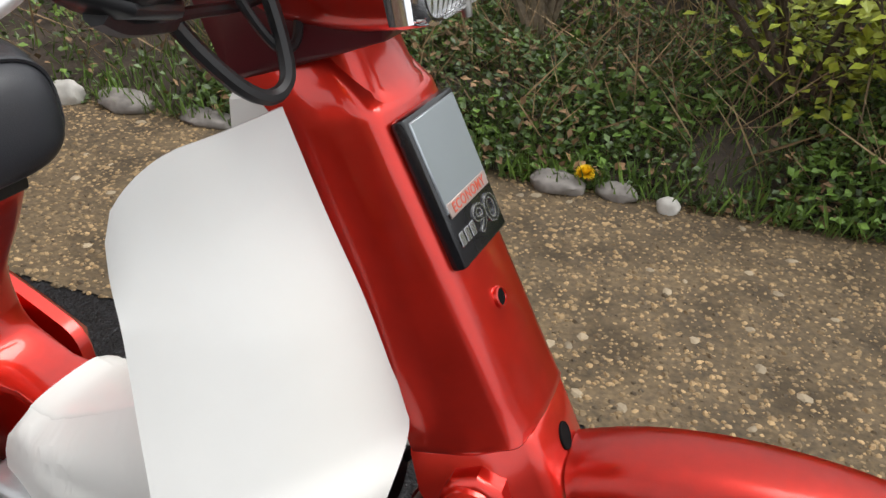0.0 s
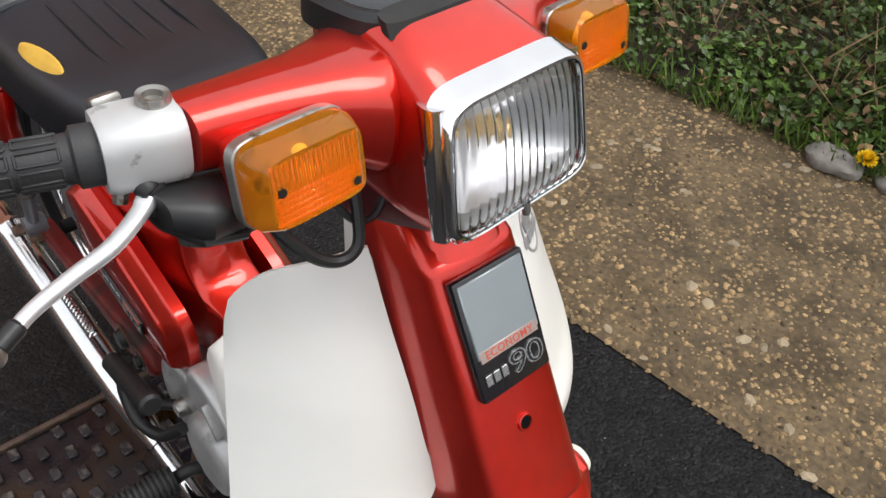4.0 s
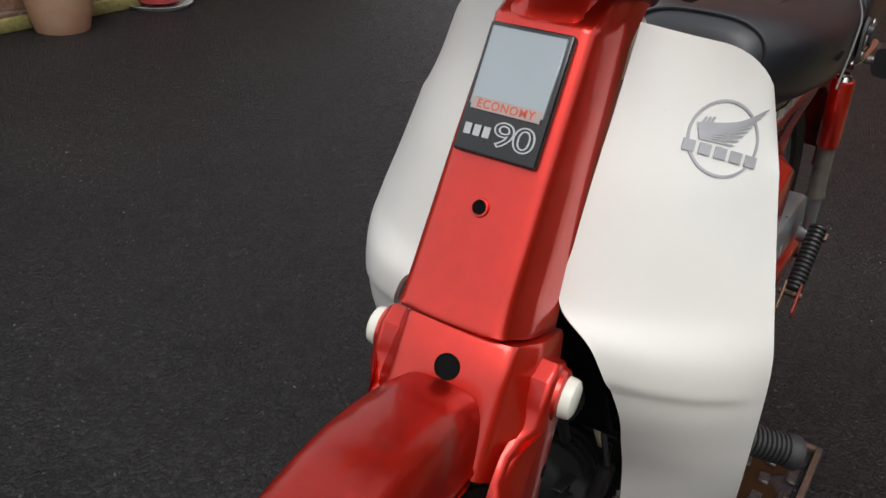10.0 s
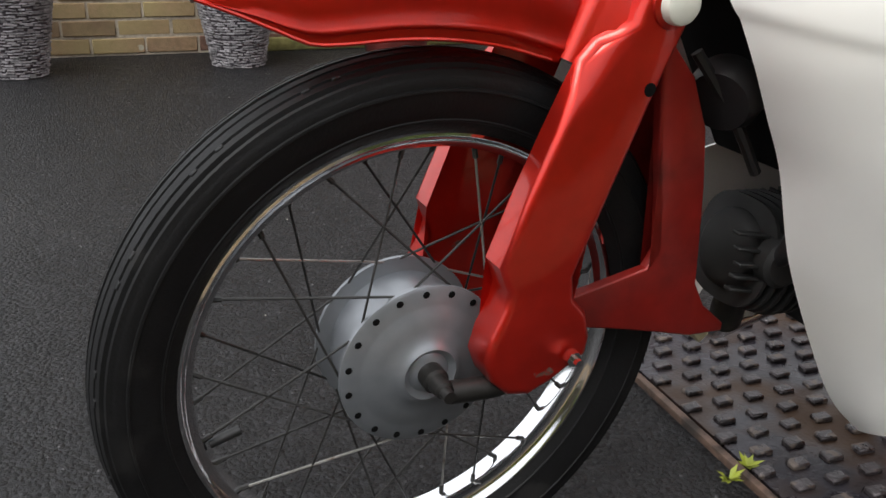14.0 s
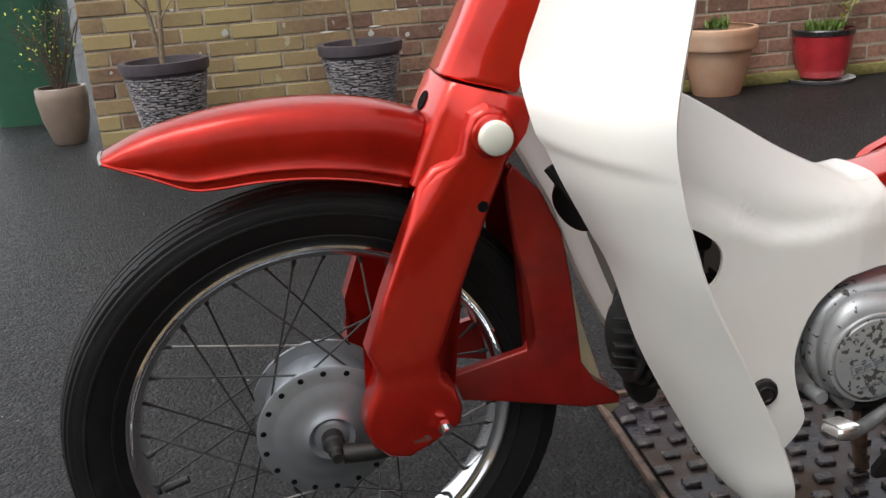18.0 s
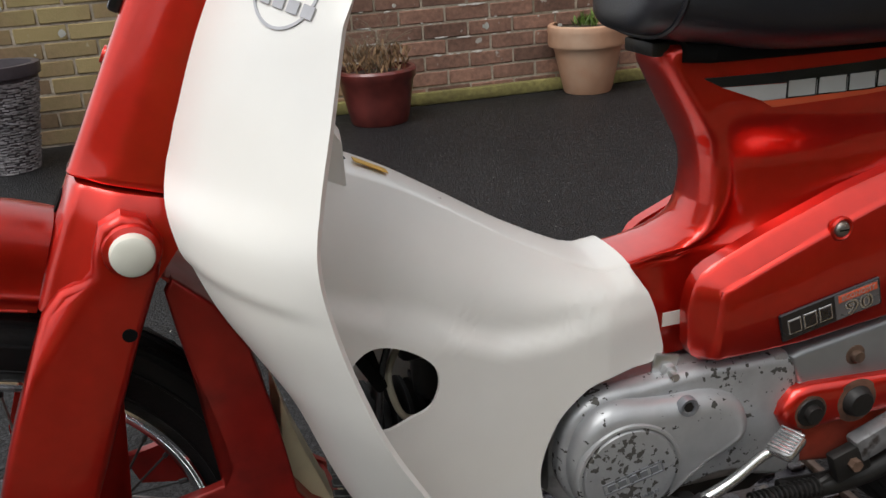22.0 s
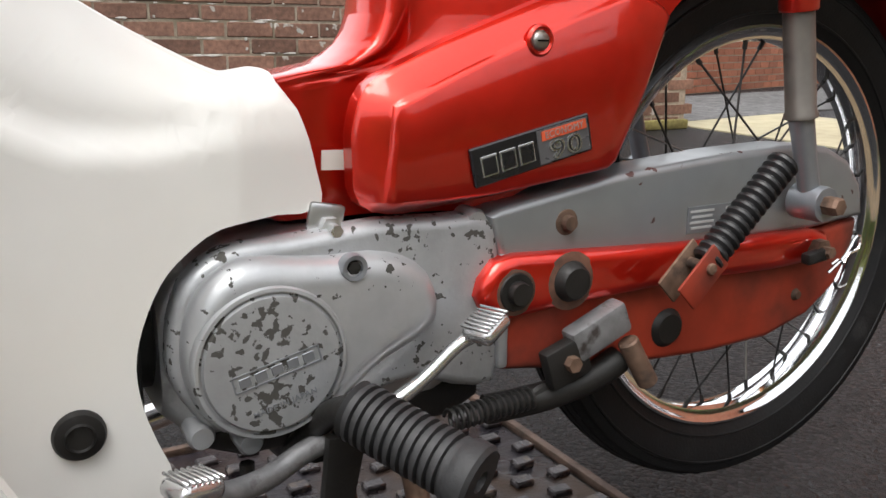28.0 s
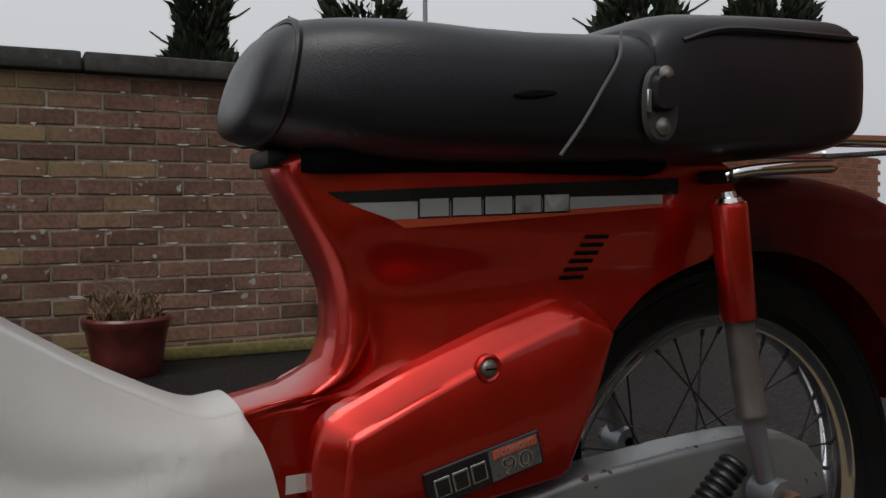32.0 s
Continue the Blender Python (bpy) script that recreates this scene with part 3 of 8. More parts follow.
for j in range(int((y1 - y0 - 0.04) / PITCH_Y) + 1):
    for i in range(int((x1 - x0 - 0.05) / PITCH_X) + 1):
        sx, sy = 0.026 + (i + 0.5 * (j % 2)) * PITCH_X, 0.024 + j * PITCH_Y
        if sx > x1 - x0 - 0.022 or sy > y1 - y0 - 0.018:
            continue
        if stud_mesh is None:
            ob = part("stud", box((0.027, 0.019, 0.009), None, 0.0022, 1), IRON_WORN, cover)
            stud_mesh = ob.data
        else:
            ob = new("stud", stud_mesh)
            ob.parent = cover
        ob.location = (sx + rng.uniform(-0.0012, 0.0012), sy + rng.uniform(-0.0012, 0.0012), 0.0082 + rng.uniform(-0.001, 0.0008))
        ob.rotation_euler = (rng.uniform(-0.03, 0.03), rng.uniform(-0.03, 0.03), rng.uniform(-0.10, 0.10))
# standing water on the cover
WATER = mat("oily_water", (0.022, 0.011, 0.004), 0.05, var=0.4, scale=14, rough_var=0.03, bump=0.12, bump_scale=40)
for cx, cy, rx, ry in ((0.955, -0.105, 0.100, 0.105), (0.815, -0.175, 0.030, 0.026), (0.985, 0.055, 0.055, 0.032)):
    bm = bmesh.new()
    ring = []
    for k in range(56):
        a = 2 * math.pi * k / 56
        f = 1 + 0.42 * noise.noise(Vector((math.cos(a) * 1.9 + cx * 9, math.sin(a) * 1.9, cy * 7))) + 0.13 * noise.noise(Vector((math.cos(a) * 7, math.sin(a) * 7, cx * 5)))
        ring.append(bm.verts.new((min(x1 - 0.02, cx + rx * f * math.cos(a)), max(y0 + 0.02, cy + ry * f * math.sin(a)), 0.0078)))
    mid = bm.verts.new((cx, cy, 0.0078))
    for k in range(56):
        bm.faces.new((mid, ring[k - 1], ring[k]))
    tagged(part("puddle", bm, WATER, smooth=False), "thin puddle of brown oily rain water on the drain cover", "puddle")

# ---- brick boundary wall ----
WALL_Y, WALL_X0, WALL_X1, COURSES = 3.38, -1.02, 4.42, 17
BL, BH, JOINT = 0.215, 0.065, 0.010
wall = thing("wall_north", "weathered brown brick garden wall with lichen spots and pale mortar", "wall", at=(WALL_X0, WALL_Y, 0), kind="structure")
WALL_H = COURSES * (BH + JOINT) + 0.01
part("mortar_bed", box((WALL_X1 - WALL_X0, 0.20, WALL_H), Matrix.Translation(((WALL_X1 - WALL_X0) / 2, 0.1005, WALL_H / 2))), MORTAR, wall, smooth=False)
part("wall_foot", box((WALL_X1 - WALL_X0 - 1.3, 0.05, 0.06), Matrix.Translation(((WALL_X1 - WALL_X0) / 2 + 0.65, -0.02, 0.03)), 0.012), MOSS, wall, "mossy mortar fillet along the foot of the wall")

# coping and the tiled lean-to behind it
coping = thing("wall_coping", "dark mossy concrete coping along the wall top", "coping", at=(WALL_X0, WALL_Y, WALL_H), kind="structure")
for i in range(6):
    part("coping_slab", box((0.905, 0.30, 0.085), Matrix.Translation((0.455 + i * 0.915, 0.09, 0.0455)) @ pose(0, 0, 0, rng.uniform(-1, 1), rng.uniform(-.4, .4), 0), 0.012), COPING, coping)
shed = thing("shed_roof", "grey lichen-covered corrugated roof behind the wall", "roof", at=(-0.4, 3.75, WALL_H - 0.05))
bm = bmesh.new()
r0, r1 = [], []
for k in range(80):
    x = k * 0.06
    zz = 0.012 * math.cos(k * math.pi)
    r0.append(bm.verts.new((x, 0, 0.06 + zz)))
    r1.append(bm.verts.new((x, 2.2, 0.52 + zz)))
for k in range(79):
    bm.faces.new((r0[k], r0[k + 1], r1[k + 1], r1[k]))
bmesh.ops.solidify(bm, geom=bm.faces, thickness=0.012)
part("roof_sheet", bm, COPING, shed)
part("roof_wall", box((4.7, 0.1, 1.2), Matrix.Translation((2.36, 1.2, -0.55))), MORTAR, shed, smooth=False)
for x in (0.25, 0.62, 1.2, 1.75, 2.4):
    part("fixing_bolt", rod((x, 0.5, 0.14), (x, 0.5, 0.24), 0.012, 8), STONE_PALE, shed, "pale capped roofing bolt")

# ---- the moped ----
moped = thing("moped", "red and cream step-through moped on its centre stand", "moped")
AXIS0, AXIS = Vector((-0.09, 0, 0)), Vector((0.466, 0, 0.885)).normalized()
STEER = Matrix.Translation(AXIS0) @ Matrix.Rotation(radians(7.2), 4, AXIS) @ Matrix.Translation(-AXIS0)


def fixed(name, bm, material, parent=None, label="", **kw):
    return part(name, bm, material, parent or moped, label, **kw)


def turned(name, bm, material, parent=None, label="", **kw):
    """A part that swings with the handlebar, which is set a little to the left."""
    bm.transform(STEER)
    return part(name, bm, material, parent or moped, label, **kw)


# head cover: flat front with chamfered sides, leaning back with the steering head


def cover_ring(z, xf, w, wf, depth, yc=0.0, tilt=-0.30):
    """Front face half-width wf, full half-width w, from the front face at xf back by depth."""
    half = [(xf, 0.0), (xf + 0.0006, wf * 0.45), (xf + 0.0022, wf * 0.86), (xf + 0.0036, wf), (xf + 0.0062, wf + 0.0034), (xf + 0.0105, wf + 0.0058), (xf + 0.016, wf + 0.0072),
            (xf + 0.030, w - 0.003), (xf + 0.040, w - 0.001), (xf + depth, w)]
    pts = [(x, -y) for x, y in half] + [(x, y) for x, y in half[:0:-1]]
    return [Vector((x, y + yc, z + (x - xf) * tilt)) for x, y in pts]


rings = []
for z, xf, w, wf in ((0.672, 0.1445, 0.0610, 0.0440), (0.674, 0.1445, 0.0620, 0.0455), (0.678, 0.1475, 0.0615, 0.0450), (0.70, 0.159, 0.0600, 0.0440), (0.80, 0.212, 0.0565, 0.0420), (0.888, 0.260, 0.0535, 0.0400),
                     (0.892, 0.2625, 0.0535, 0.0402), (0.8945, 0.2665, 0.0533, 0.0398), (0.920, 0.2985, 0.0520, 0.0375), (0.923, 0.306, 0.0510, 0.0350)):
    rings.append(cover_ring(z, xf, w, wf, float(np.interp(z, [0.67, 0.90, 0.985], [0.078, 0.062, 0.070]))))
head_cover = fixed("head_cover", loft(rings), RED, label="red steering-head cover with a notched top", angle=40)
rings = [cover_ring(z, xf, 0.0385, 0.0290, 0.060) for z, xf in ((0.880, 0.2560), (0.898, 0.2655), (0.901, 0.2705), (0.930, 0.2860), (0.985, 0.312))]
fixed("steering_neck", loft(rings), RED, head_cover, "red neck rising from the notch", angle=40)
HOLE_OUT = Vector((-0.885, 0, 0.466))
HOLE_AT = Vector((0.1880, 0, 0.7572))
fixed("screw_hole", lathe([(0.0, 0.0004), (0.0058, 0.0004), (0.0060, -0.002)], 24, axis_to(HOLE_AT, HOLE_AT + HOLE_OUT)), DARK_FILL, head_cover)
fixed("hole_rim", lathe([(0.0058, 0.0002), (0.0062, 0.0014), (0.0076, 0.0011), (0.0084, -0.002)], 24, axis_to(HOLE_AT, HOLE_AT + HOLE_OUT)), RED, head_cover)

# badge on the head cover
BADGE = plane_at((0.2325, 0, 0.8375), (0, -1, 0), (0.466, 0, 0.885))
badge = fixed("badge", box((0.074, 0.106, 0.011), BADGE @ Matrix.Translation((0, 0, 0.003)), 0.003, 2), INK, label="black framed silver badge with model lettering")
part("badge_plate", box((0.066, 0.064, 0.002), BADGE @ Matrix.Translation((0, 0.017, 0.0087)), 0.0008, 1), PLATE, badge)
part("badge_strip", box((0.062, 0.010, 0.0012), BADGE @ Matrix.Translation((0, -0.0135, 0.0096)), 0.0004, 1), mat("badge_strip", (0.42, 0.33, 0.30), 0.35, 0.4), badge)
part("lettering", text_mesh("ECONOMY", 0.0095, BADGE @ Matrix.Translation((0, -0.0137, 0.0103)), 0.0002, 0.0001, 1.12, 1.0), INK_RED, badge, "red word on the badge strip", smooth=False)
part("numeral", text_mesh("90", 0.0275, BADGE @ Matrix.Translation((0.0135, -0.0345, 0.0088)) @ Matrix.Diagonal((1.36, 1, 1, 1)), 0.0006, 0.0006, 0.92, 1.05), INK_SILVER, badge, "silver outlined number", smooth=False)
part("numeral_inlay", text_mesh("90", 0.0275, BADGE @ Matrix.Translation((0.0135, -0.0345, 0.0092)) @ Matrix.Diagonal((1.36, 1, 1, 1)), 0.0006, -0.0006, 0.92, 1.05), INK, badge, smooth=False)
for dx in (-0.0275, -0.019, -0.0105):
    part("bar", box((0.0064, 0.0094, 0.001), BADGE @ Matrix.Translation((dx, -0.0345, 0.0092)), 0.0003, 1), INK_SILVER, badge, smooth=False)

# ---- leg shields ----
OUTER = [(0.382, 0.164, 0.870), (0.374, 0.173, 0.824), (0.360, 0.184, 0.775), (0.345, 0.198, 0.720), (0.330, 0.212, 0.668), (0.322, 0.222, 0.625), (0.328, 0.223, 0.575),
         (0.342, 0.221, 0.520), (0.362, 0.218, 0.462), (0.402, 0.212, 0.382), (0.450, 0.206, 0.280), (0.468, 0.202, 0.228), (0.474, 0.190, 0.200)]
INNER = [(0.321, 0.060, 0.890), (0.292, 0.060, 0.826), (0.264, 0.060, 0.770), (0.244, 0.060, 0.722), (0.226, 0.061, 0.674), (0.224, 0.098, 0.640), (0.246, 0.120, 0.575),
         (0.273, 0.120, 0.520), (0.299, 0.118, 0.468), (0.332, 0.116, 0.372), (0.386, 0.118, 0.262), (0.418, 0.122, 0.208), (0.446, 0.135, 0.176)]
NW = 25


def wing(side, skin=False):
    o, i = smooth_line(OUTER, 10), smooth_line(INNER, 10)
    bm = bmesh.new()
    grid = []
    n = len(o)
    for k in range(n):
        row = []
        t = k / (n - 1)
        for j in range(NW):
            u = j / (NW - 1)
            p = i[k].lerp(o[k], u)
            bulge = 0.011 * math.sin(math.pi * u) * min(1.0, 0.45 + t * 3)      # the shield is convex
            fold = p.z - 0.612 + 0.022 * u
            crease = 0.0055 * (max(0.0, 1 - fold / 0.045) if fold > 0 else max(0.0, 1 + fold / 0.010)) * min(1.0, (1 - u) / 0.2)
            p = p + Vector((-bulge - crease * 0.6, bulge * 0.35, -crease * 0.2))
            if u > 0.9:
                p += Vector((0.002 * (u - 0.9) / 0.1, 0, 0))       # the edge rolls back
            near = max(0.0, 1 - t / 0.16)
            v = max(0.0, (u - 0.55) / 0.45)
            p.z -= 0.046 * (1 - math.sqrt(max(0.0, 1 - v * v))) * near           # rounded top corner
            row.append(bm.verts.new((p.x, side * p.y * (1 - 0.042 * u if side > 0 else 1), p.z)))
        grid.append(row)
    for a, b in zip(grid, grid[1:]):
        for j in range(NW - 1):
            bm.faces.new((a[j], a[j + 1], b[j + 1], b[j]))
    bmesh.ops.recalc_face_normals(bm, faces=bm.faces)
    if sum(f.normal.x for f in bm.faces) > 0:
        bmesh.ops.reverse_faces(bm, faces=bm.faces)
    if skin:
        return bm
    bmesh.ops.solidify(bm, geom=bm.faces, thickness=0.005)
    return bm


leg_shield = fixed("leg_shield", wing(-1), WHITE, label="cream plastic leg shield with moulded crease", angle=60)
right_shield = fixed("leg_shield", wing(1), WHITE, label="cream plastic leg shield with moulded crease", angle=60)

# side panel of the tunnel: x, z outline with an opening
TUN = [(0.330, 0.660), (0.379, 0.639), (0.421, 0.618), (0.476, 0.584), (0.499, 0.569), (0.533, 0.548), (0.570, 0.528), (0.598, 0.5145), (0.617, 0.5095), (0.640, 0.5125)]
REAR = [(0.642, 0.508), (0.655, 0.478), (0.664, 0.445), (0.668, 0.420), (0.650, 0.414)]
ARCH = [(0.630, 0.416), (0.586, 0.412), (0.560, 0.397), (0.543, 0.380), (0.529, 0.352), (0.523, 0.325), (0.526, 0.295), (0.534, 0.268), (0.542, 0.243), (0.532, 0.222), (0.510, 0.203), (0.481, 0.192)]
FRONT = [(0.440, 0.215), (0.400, 0.290), (0.370, 0.365), (0.340, 0.450), (0.318, 0.520), (0.305, 0.600)]
HOLE = [(0.346, 0.478), (0.358, 0.498), (0.378, 0.502), (0.405, 0.490), (0.424, 0.472), (0.427, 0.452), (0.418, 0.433), (0.400, 0.426), (0.372, 0.420), (0.360, 0.440)]


def tunnel_y(x, z):
    """Half-width of the tunnel moulding at a place on its side: narrow along the ridge, wide below the crease."""
    top = np.interp(x, [0.33, 0.379, 0.421, 0.476, 0.499, 0.533, 0.570, 0.598, 0.617, 0.640, 0.67], [0.660, 0.639, 0.618, 0.584, 0.569, 0.548, 0.528, 0.5145, 0.5095, 0.5125, 0.47])
    crease = np.interp(x, [0.30, 0.36, 0.42, 0.49, 0.54, 0.60, 0.67], [0.575, 0.548, 0.520, 0.487, 0.482, 0.490, 0.487])
    low = np.interp(x, [0.30, 0.40, 0.50, 0.60, 0.67], [0.124, 0.108, 0.100, 0.088, 0.066])
    mid = low - np.interp(x, [0.3, 0.5, 0.62, 0.67], [0.014, 0.0125, 0.006, 0.002])
    ridge = np.interp(x, [0.33, 0.45, 0.60, 0.67], [0.052, 0.046, 0.040, 0.045])
    if z >= crease:
        u = min(1.0, max(0.0, (z - crease) / max(0.012, top - crease)))
        return mid * (1 - u ** 2.2) + ridge * u ** 2.2
    u = min(1.0, (crease - z) / 0.022)
    return mid + (low - mid) * (u * u * (3 - 2 * u))


def in_poly(x, z, poly):
    c = False
    for i in range(len(poly)):
        (xa, za), (xb, zb) = poly[i - 1], poly[i]
        if (za > z) != (zb > z) and x < (xb - xa) * (z - za) / (zb - za) + xa:
            c = not c
    return c


def tunnel_side(side):
    outline = [(p.x, p.y) for p in smooth_line([(x, z, 0) for x, z in TUN + REAR], 3)] + [(p.x, p.y) for p in smooth_line([(x, z, 0) for x, z in ARCH + FRONT], 3)]
    hole = [(p.x, p.y) for p in smooth_line([(x, z, 0) for x, z in HOLE], 4, closed=True)]
    bm = bmesh.new()
    ov = [bm.verts.new((x, 0, z)) for x, z in outline]
    hv = [bm.verts.new((x, 0, z)) for x, z in hole]
    edges = [bm.edges.new((ov[i - 1], ov[i])) for i in range(len(ov))] + [bm.edges.new((hv[i - 1], hv[i])) for i in range(len(hv))]
    bmesh.ops.triangle_fill(bm, use_beauty=True, use_dissolve=False, edges=edges)
    # refine so that the moulding follows its shape
    for _ in range(4):
        long = [e for e in bm.edges if e.calc_length() > 0.016]
        if not long:
            break
        bmesh.ops.subdivide_edges(bm, edges=long, cuts=1)
        bmesh.ops.triangulate(bm, faces=[f for f in bm.faces if len(f.verts) > 3])
    for f in list(bm.faces):
        c = f.calc_center_median()
        if in_poly(c.x, c.z, hole):
            bm.faces.remove(f)
    bmesh.ops.dissolve_degenerate(bm, edges=bm.edges, dist=0.0012)
    bmesh.ops.beautify_fill(bm, faces=bm.faces, edges=bm.edges)
    for v in bm.verts:
        v.co.y = side * tunnel_y(v.co.x, v.co.z)
    bmesh.ops.recalc_face_normals(bm, faces=bm.faces)
    if sum(f.normal.y * f.calc_area() for f in bm.faces) * side < 0:
        bmesh.ops.reverse_faces(bm, faces=bm.faces)
    bmesh.ops.solidify(bm, geom=bm.faces, thickness=0.004)
    return bm


tunnel = fixed("tunnel_cover", tunnel_side(-1), WHITE, label="cream plastic frame cover with an oval opening", angle=50)
fixed("tunnel_cover", tunnel_side(1), WHITE, label="cream plastic frame cover with an oval opening", angle=50)
line = smooth_line([(x, 0, z) for x, z in TUN], 3)
ridge = []
for p in line:
    w = tunnel_y(p.x, p.z - 0.001) + 0.0006
    arc = [(w * math.cos(a), p.z - 0.0020 + 0.0065 * math.sin(a) ** 0.8) for a in (math.pi * k / 12 for k in range(13))]
    ridge.append([Vector((p.x, y, z)) for y, z in [(w - 0.006, p.z - 0.010)] + arc + [(-w + 0.006, p.z - 0.010)]])
bm = loft(ridge)
bmesh.ops.recalc_face_normals(bm, faces=bm.faces)
fixed("tunnel_ridge", bm, WHITE, label="rounded top of the frame cover")
# pocket moulding behind the shield, with the ignition bracket
fixed("shield_pocket", loft([[Vector((x, y, z)) for y, z in ((-0.06, zb), (-0.06, zt - 0.01), (-0.05, zt), (0.05, zt), (0.06, zt - 0.01), (0.06, zb))]
      for x, zb, zt in ((0.285, 0.62, 0.80), (0.325, 0.62, 0.745), (0.355, 0.63, 0.706), (0.369, 0.635, 0.682))]), WHITE, label="cream moulded pocket behind the shield")
fixed("shield_top_plate", loft([[Vector((x, y, z)) for y, z in ((-w, 0.84), (-w, zt - 0.006), (-w + 0.006, zt), (w - 0.006, zt), (w, zt - 0.006), (w, 0.84))]
      for x, zt, w in ((0.318, 0.9060, 0.050), (0.341, 0.8990, 0.050), (0.3415, 0.8940, 0.046), (0.372, 0.8860, 0.046))]), WHITE, label="cream top plate behind the steering head", smooth=False)
fixed("yellow_sticker", box((0.034, 0.016, 0.001), Matrix.Translation((0.398, -0.012, 0.6375)) @ pose(0, 0, 0, 0, 27.5, 0)), YELLOW, label="worn yellow sticker")
for side in (-1, 1):
    fixed("shield_bolt", lathe([(0, 0.004), (0.008, 0.004), (0.009, 0.006), (0.010, 0.004), (0.0155, 0.003), (0.0170, 0.0), (0.0170, -0.004), (0, -0.004)], 24,
          axis_y(0.484, side * 0.104, 0.289, side > 0)), GREASE, label="dark washer and bolt on the shield")
    clip = fixed("shield_clamp", box((0.028, 0.004, 0.030), Matrix.Translation((0.668, side * 0.071, 0.405)) @ pose(0, 0, 0, 0, 12, 0), 0.003), ZINC, label="bright steel clamp plate with a nut")
    part("nut", lathe([(0, 0), (0.009, 0), (0.009, 0.008), (0.005, 0.008), (0.005, 0.018), (0, 0.018)], 6, axis_y(0.670, side * 0.073, 0.402, side > 0)), ZINC, clip, smooth=False)

# ---- handlebar, lamps and controls (these swing with the steering) ----
def super_ring(c, ax, bx, a, b, e=2.6, n=28):
    """A rounded-square ring about c with half-axes a along ax and b along bx."""
    out = []
    for k in range(n):
        t = 2 * math.pi * k / n
        ct, st = math.cos(t), math.sin(t)
        out.append(Vector(c) + Vector(ax) * (a * math.copysign(abs(ct) ** (2 / e), ct)) + Vector(bx) * (b * math.copysign(abs(st) ** (2 / e), st)))
    return out


SHIFT = 0.004                               # the bar sits a little to the right


# arms of the handlebar cover
def bar_arm(s):
    rings = []
    for y, x, z, a, b in ((0.0, 0.356, 1.000, 0.050, 0.052), (0.045, 0.354, 1.002, 0.051, 0.051), (0.075, 0.345, 1.008, 0.050, 0.042),
                          (0.105, 0.350, 1.016, 0.036, 0.032), (0.145, 0.358, 1.020, 0.028, 0.026), (0.190, 0.366, 1.021, 0.0235, 0.0225)):
        rings.append(super_ring((x, s * y + SHIFT, z), (1, 0, 0), (0, 0, 1), a, b, 2.8))
    return loft(rings)


bar_cover = turned("handlebar_cover", bar_arm(-1), RED, label="red handlebar cover arm")
turned("handlebar_cover", bar_arm(1), RED, label="red handlebar cover arm")
# nacelle that carries the headlamp, and its darker lower half
HL_C, HL_UP = Vector((0.2465, 0.0030, 0.9950)), Vector((0.235, 0, 0.972)).normalized()
HL_OUT = Vector((-HL_UP.z, 0, HL_UP.x))


def hl_ring(d, w_bot, w_top, h, e=7.0, n=40, lift=0.0):
    """A ring of the lamp, a trapezium that is wider at its foot."""
    out = []
    for p in super_ring((0, 0, 0), (1, 0, 0), (0, 1, 0), 1, 1, e, n):
        w = w_bot + (w_top - w_bot) * (p.y + 1) / 2
        out.append(HL_C + Vector((0, -1, 0)) * (p.x * w) + HL_UP * (p.y * h + lift) + HL_OUT * d)
    return out


NACELLE = ((0.018, 0.0568, -0.0500, 0.0760, 0.0710), (0.0185, 0.0580, -0.0508, 0.0772, 0.0718), (0.040, 0.0730, -0.0505, 0.0768, 0.0660), (0.058, 0.0860, -0.048, 0.0755, 0.0590), (0.100, 0.1040, -0.040, 0.068, 0.056), (0.135, 0.1080, -0.025, 0.058, 0.050), (0.155, 0.100, -0.01, 0.046, 0.042))
nacelle = turned("headlamp_nacelle", loft([hl_ring(-d, wb, wt, (tp - bt) / 2, 6.0, 40, (tp + bt) / 2) for d, tp, bt, wb, wt in NACELLE], caps=False), RED, label="red headlamp nacelle")
rings = []
for x, low, top, b in ((0.262, 0.938, 0.948, 0.052), (0.266, 0.933, 0.949, 0.0575), (0.300, 0.9185, 0.951, 0.0590), (0.345, 0.9005, 0.972, 0.0590), (0.366, 0.8925, 0.972, 0.0575), (0.372, 0.8915, 0.965, 0.0540), (0.400, 0.946, 0.966, 0.0500)):
    rings.append(super_ring((x, SHIFT, (low + top) / 2), (0, 1, 0), (0, 0, 1), b, (top - low) / 2, 9.0))
turned("nacelle_skirt", loft(rings), MAROON, label="dark maroon lower half of the handlebar cover", angle=40)
for y in (-0.0645, 0.0645):
    turned("screw", lathe([(0, 0.003), (0.004, 0.003), (0.005, 0), (0.005, -0.004)], 12, axis_y(0.285, y, 0.962, y > 0)), GREASE, nacelle)
